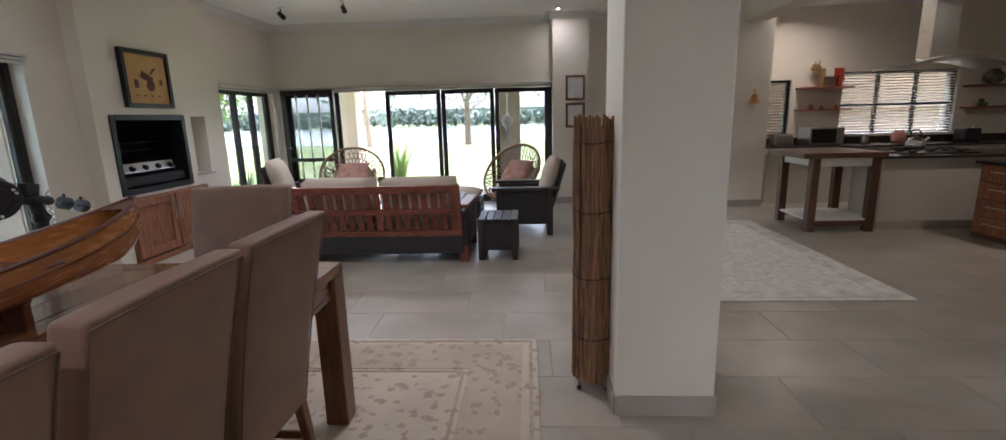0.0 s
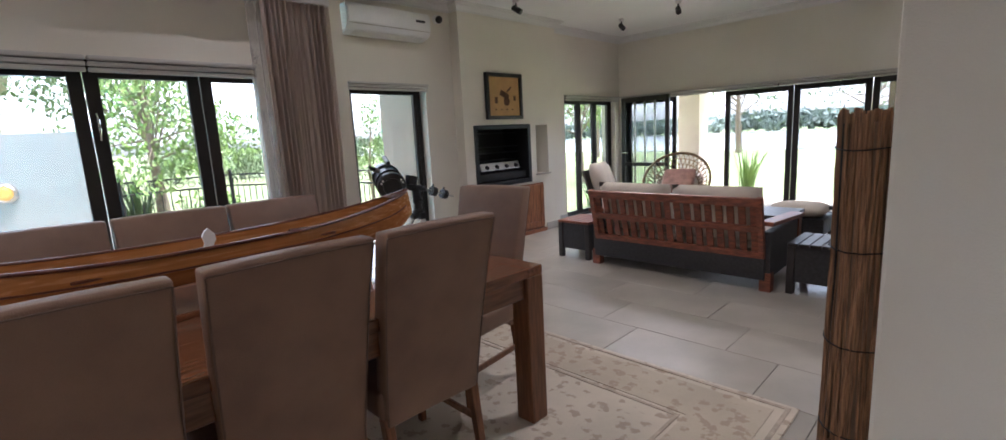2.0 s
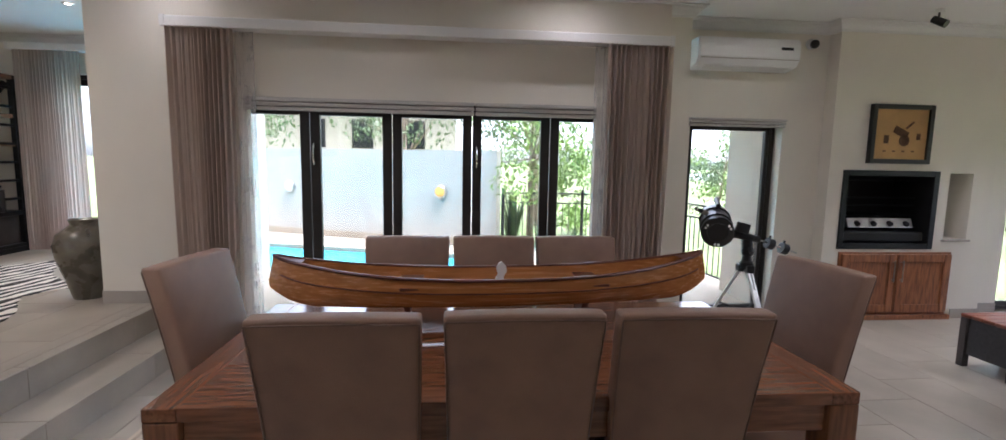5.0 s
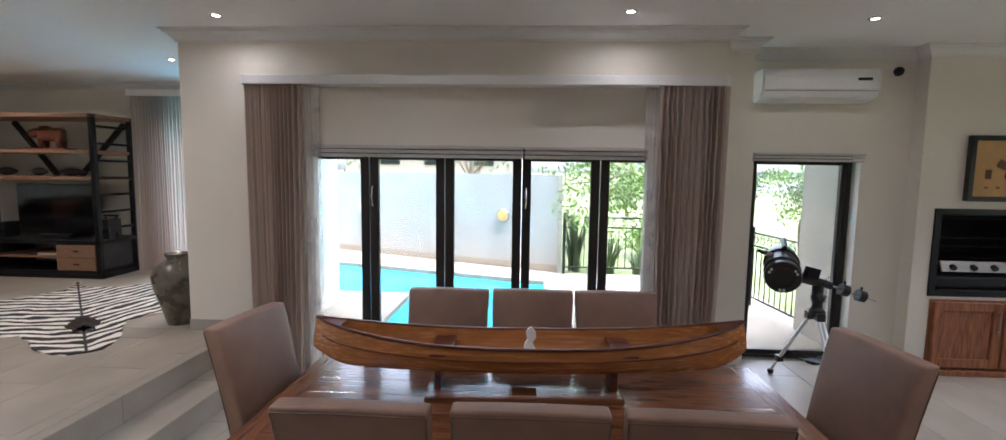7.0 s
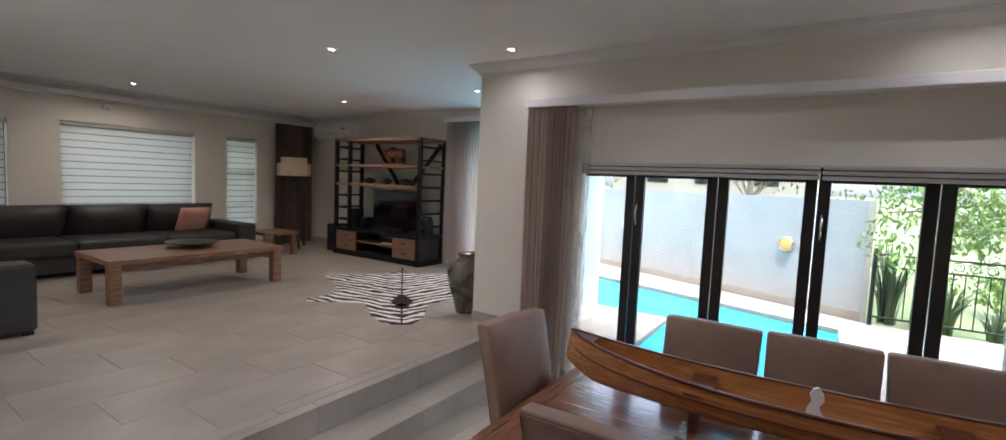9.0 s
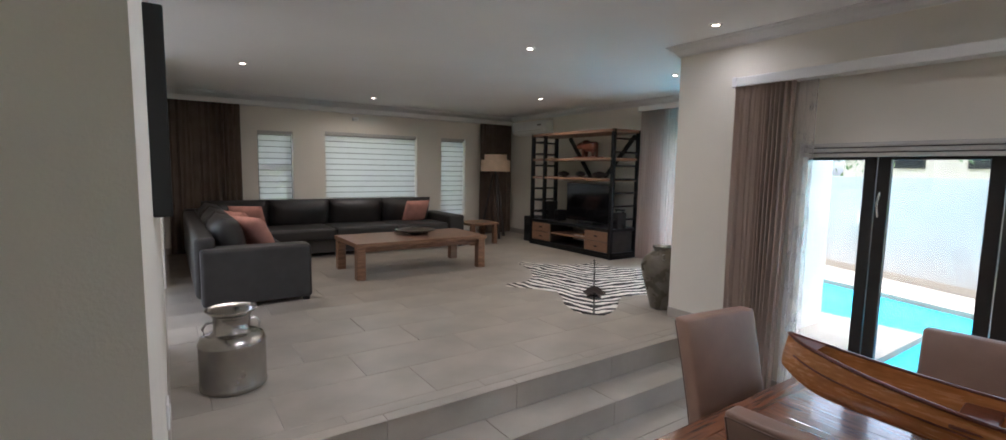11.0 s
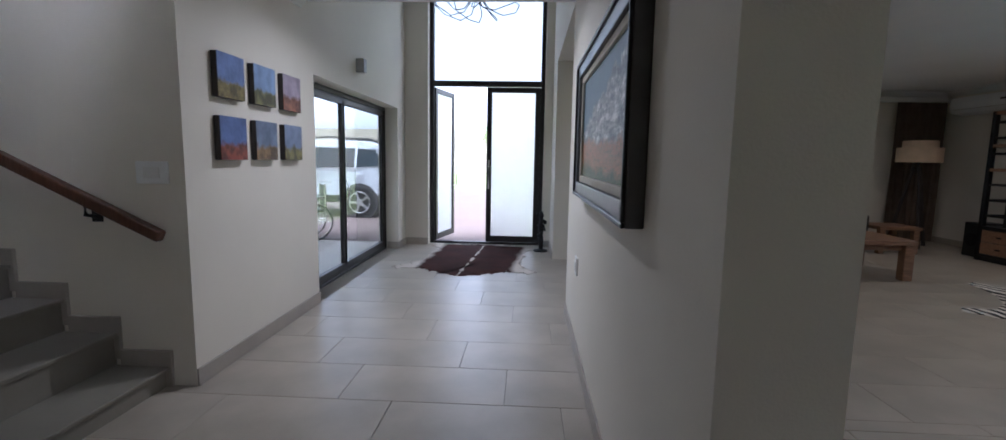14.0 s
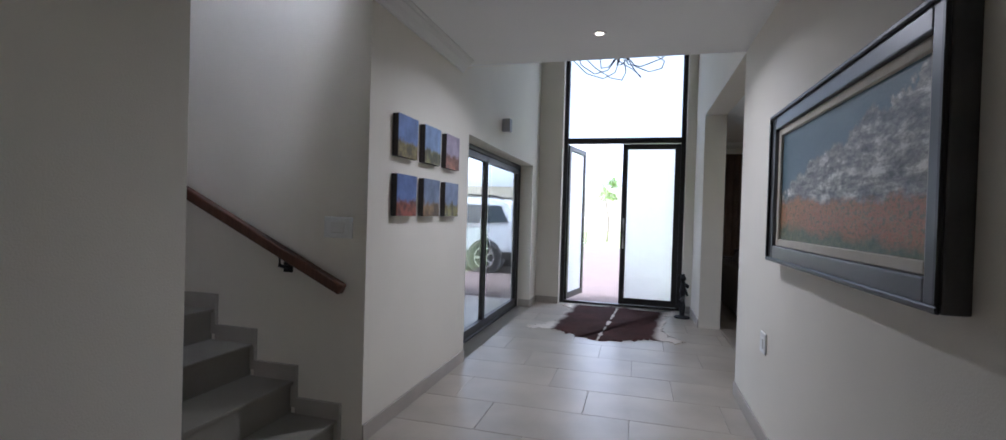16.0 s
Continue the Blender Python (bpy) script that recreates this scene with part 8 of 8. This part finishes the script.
    part("rear_window", bm, CARGLASS, car, "dark rear window")


parked_car()
wc = thing("wheelchair", "folded wheelchair with chrome wheels on the side patio", "wheelchair", m=pose(4.95, -7.0, 0.3, 0, 0, 35))
for s in (-1, 1):
    bm = B()
    tube(bm, [(0.3 * math.cos(a), s * 0.24, 0.3 + 0.3 * math.sin(a)) for a in [2 * math.pi * k / 30 for k in range(30)]], 0.014, 6, True)
    w_ = part("wheel", bm, RUBBER, wc, "thin black tyre")
    bm = B()
    tube(bm, [(0.27 * math.cos(a), s * 0.27, 0.3 + 0.27 * math.sin(a)) for a in [2 * math.pi * k / 30 for k in range(30)]], 0.008, 5, True)
    part("push_rim", bm, CHROME, w_)
    bm = B()
    for k in range(12):
        a = 2 * math.pi * k / 12
        rod(bm, (0, s * 0.24, 0.3), (0.29 * math.cos(a), s * 0.24, 0.3 + 0.29 * math.sin(a)), 0.002, seg=4)
    part("spokes", bm, CHROME, w_)
    bm = B()
    tube(bm, [(-0.3, s * 0.2, 0.95), (-0.2, s * 0.2, 0.92), (-0.2, s * 0.2, 0.3), (0.3, s * 0.2, 0.3), (0.36, s * 0.2, 0.12)], 0.012, 6)
    rod(bm, (-0.2, s * 0.2, 0.7), (0.2, s * 0.2, 0.7), 0.02)
    part("side_frame", bm, CHROME, wc)
    bm = B()
    rod(bm, (0.34, s * 0.2 - 0.015, 0.075), (0.34, s * 0.2 + 0.015, 0.075), 0.075, seg=18)
    part("caster", bm, RUBBER, wc)
part("seat", bx(B(), -0.18, -0.19, 0.46, 0.24, 0.19, 0.49, 0.01), BLACK, wc)
part("backrest", bx(B(), -0.225, -0.19, 0.5, -0.2, 0.19, 0.9, 0.008), BLACK, wc)

# ---- floor tiles ----
def tile_field(parent_name, label, x0, x1, y0, y1, z, row0, shift, length=0.9, width=0.45, limit=400):
    """Long tiles laid in rows along x, each row shifted a third."""
    root = tagged(bpy.data.objects[parent_name], kind="structure")
    cache = {}
    gap = 0.0016
    r = math.floor((y0 - row0) / width)
    while row0 + r * width < y1:
        ya, yb = max(y0, row0 + r * width), min(y1, row0 + (r + 1) * width)
        off = shift - 0.3 * (r % 3)
        c = math.floor((x0 - off) / length)
        while off + c * length < x1:
            xa, xb = max(x0, off + c * length), min(x1, off + (c + 1) * length)
            c += 1
            if xb - xa < 0.02 or yb - ya < 0.02:
                continue
            key = (round(xb - xa, 3), round(yb - ya, 3))
            if key not in cache:
                bm = bx(B(), -key[0] / 2 + gap, -key[1] / 2 + gap, -0.01, key[0] / 2 - gap, key[1] / 2 - gap, 0, 0.0015, 1)
                me = bpy.data.meshes.new("tile")
                bm.to_mesh(me)
                bm.free()
                me.materials.append(TILE)
                cache[key] = me
            ob = new("tile", cache[key])
            ob.parent = root
            ob.location = ((xa + xb) / 2, (ya + yb) / 2, z)
        r += 1


tile_field("floor_slab", "", -4.0, 5.6, -1.1, 8.45, 0.0, 2.26, 1.48)
tile_field("floor_slab", "", 5.6, 8.2, 2.3, 8.45, 0.0, 2.26, 1.48, 1.3)
tile_field("floor_upper_slab", "", -5.75, -3.28, -8.0, -1.8, U, -1.54, 1.77)
tile_field("floor_upper_slab", "", -3.28, 0.78, -8.0, -1.435, U, -1.54, 1.77)
tile_field("floor_upper_slab", "", 0.78, 3.42, -6.7, -0.51, U, -1.54, 1.17)


def step_tiles(parent_name, x0, x1, yf, z0, z1, depth, off):
    """Riser and tread tiles of one step that faces +y."""
    root = bpy.data.objects[parent_name]
    x = x0 + off - 0.9
    while x < x1:
        a, b = max(x0, x), min(x1, x + 0.9)
        x += 0.9
        if b - a < 0.03:
            continue
        bm = bx(B(), a + 0.0015, yf - 0.012, z0 + 0.002, b - 0.0015, yf, z1 - 0.014, 0.0015, 1)
        part("riser_tile", bm, TILE, root)
        bm = bx(B(), a + 0.0015, yf - depth, z1 - 0.012, b - 0.0015, yf + 0.012, z1 + 0.001, 0.005, 2)
        part("nosing_tile", bm, TILE, root)


step_tiles("floor_upper_slab", -3.28, 0.78, -1.362, 0.18, U, 0.07, 0.35)
step_tiles("floor_upper_slab", -3.28, 0.78, -1.09, 0.0, 0.18, 0.275, 0.6)
step_tiles("floor_upper_slab", 1.02, 3.2, -0.437, 0.18, U, 0.07, 0.35)
step_tiles("floor_upper_slab", 1.02, 3.2, -0.137, 0.0, 0.18, 0.3, 0.6)
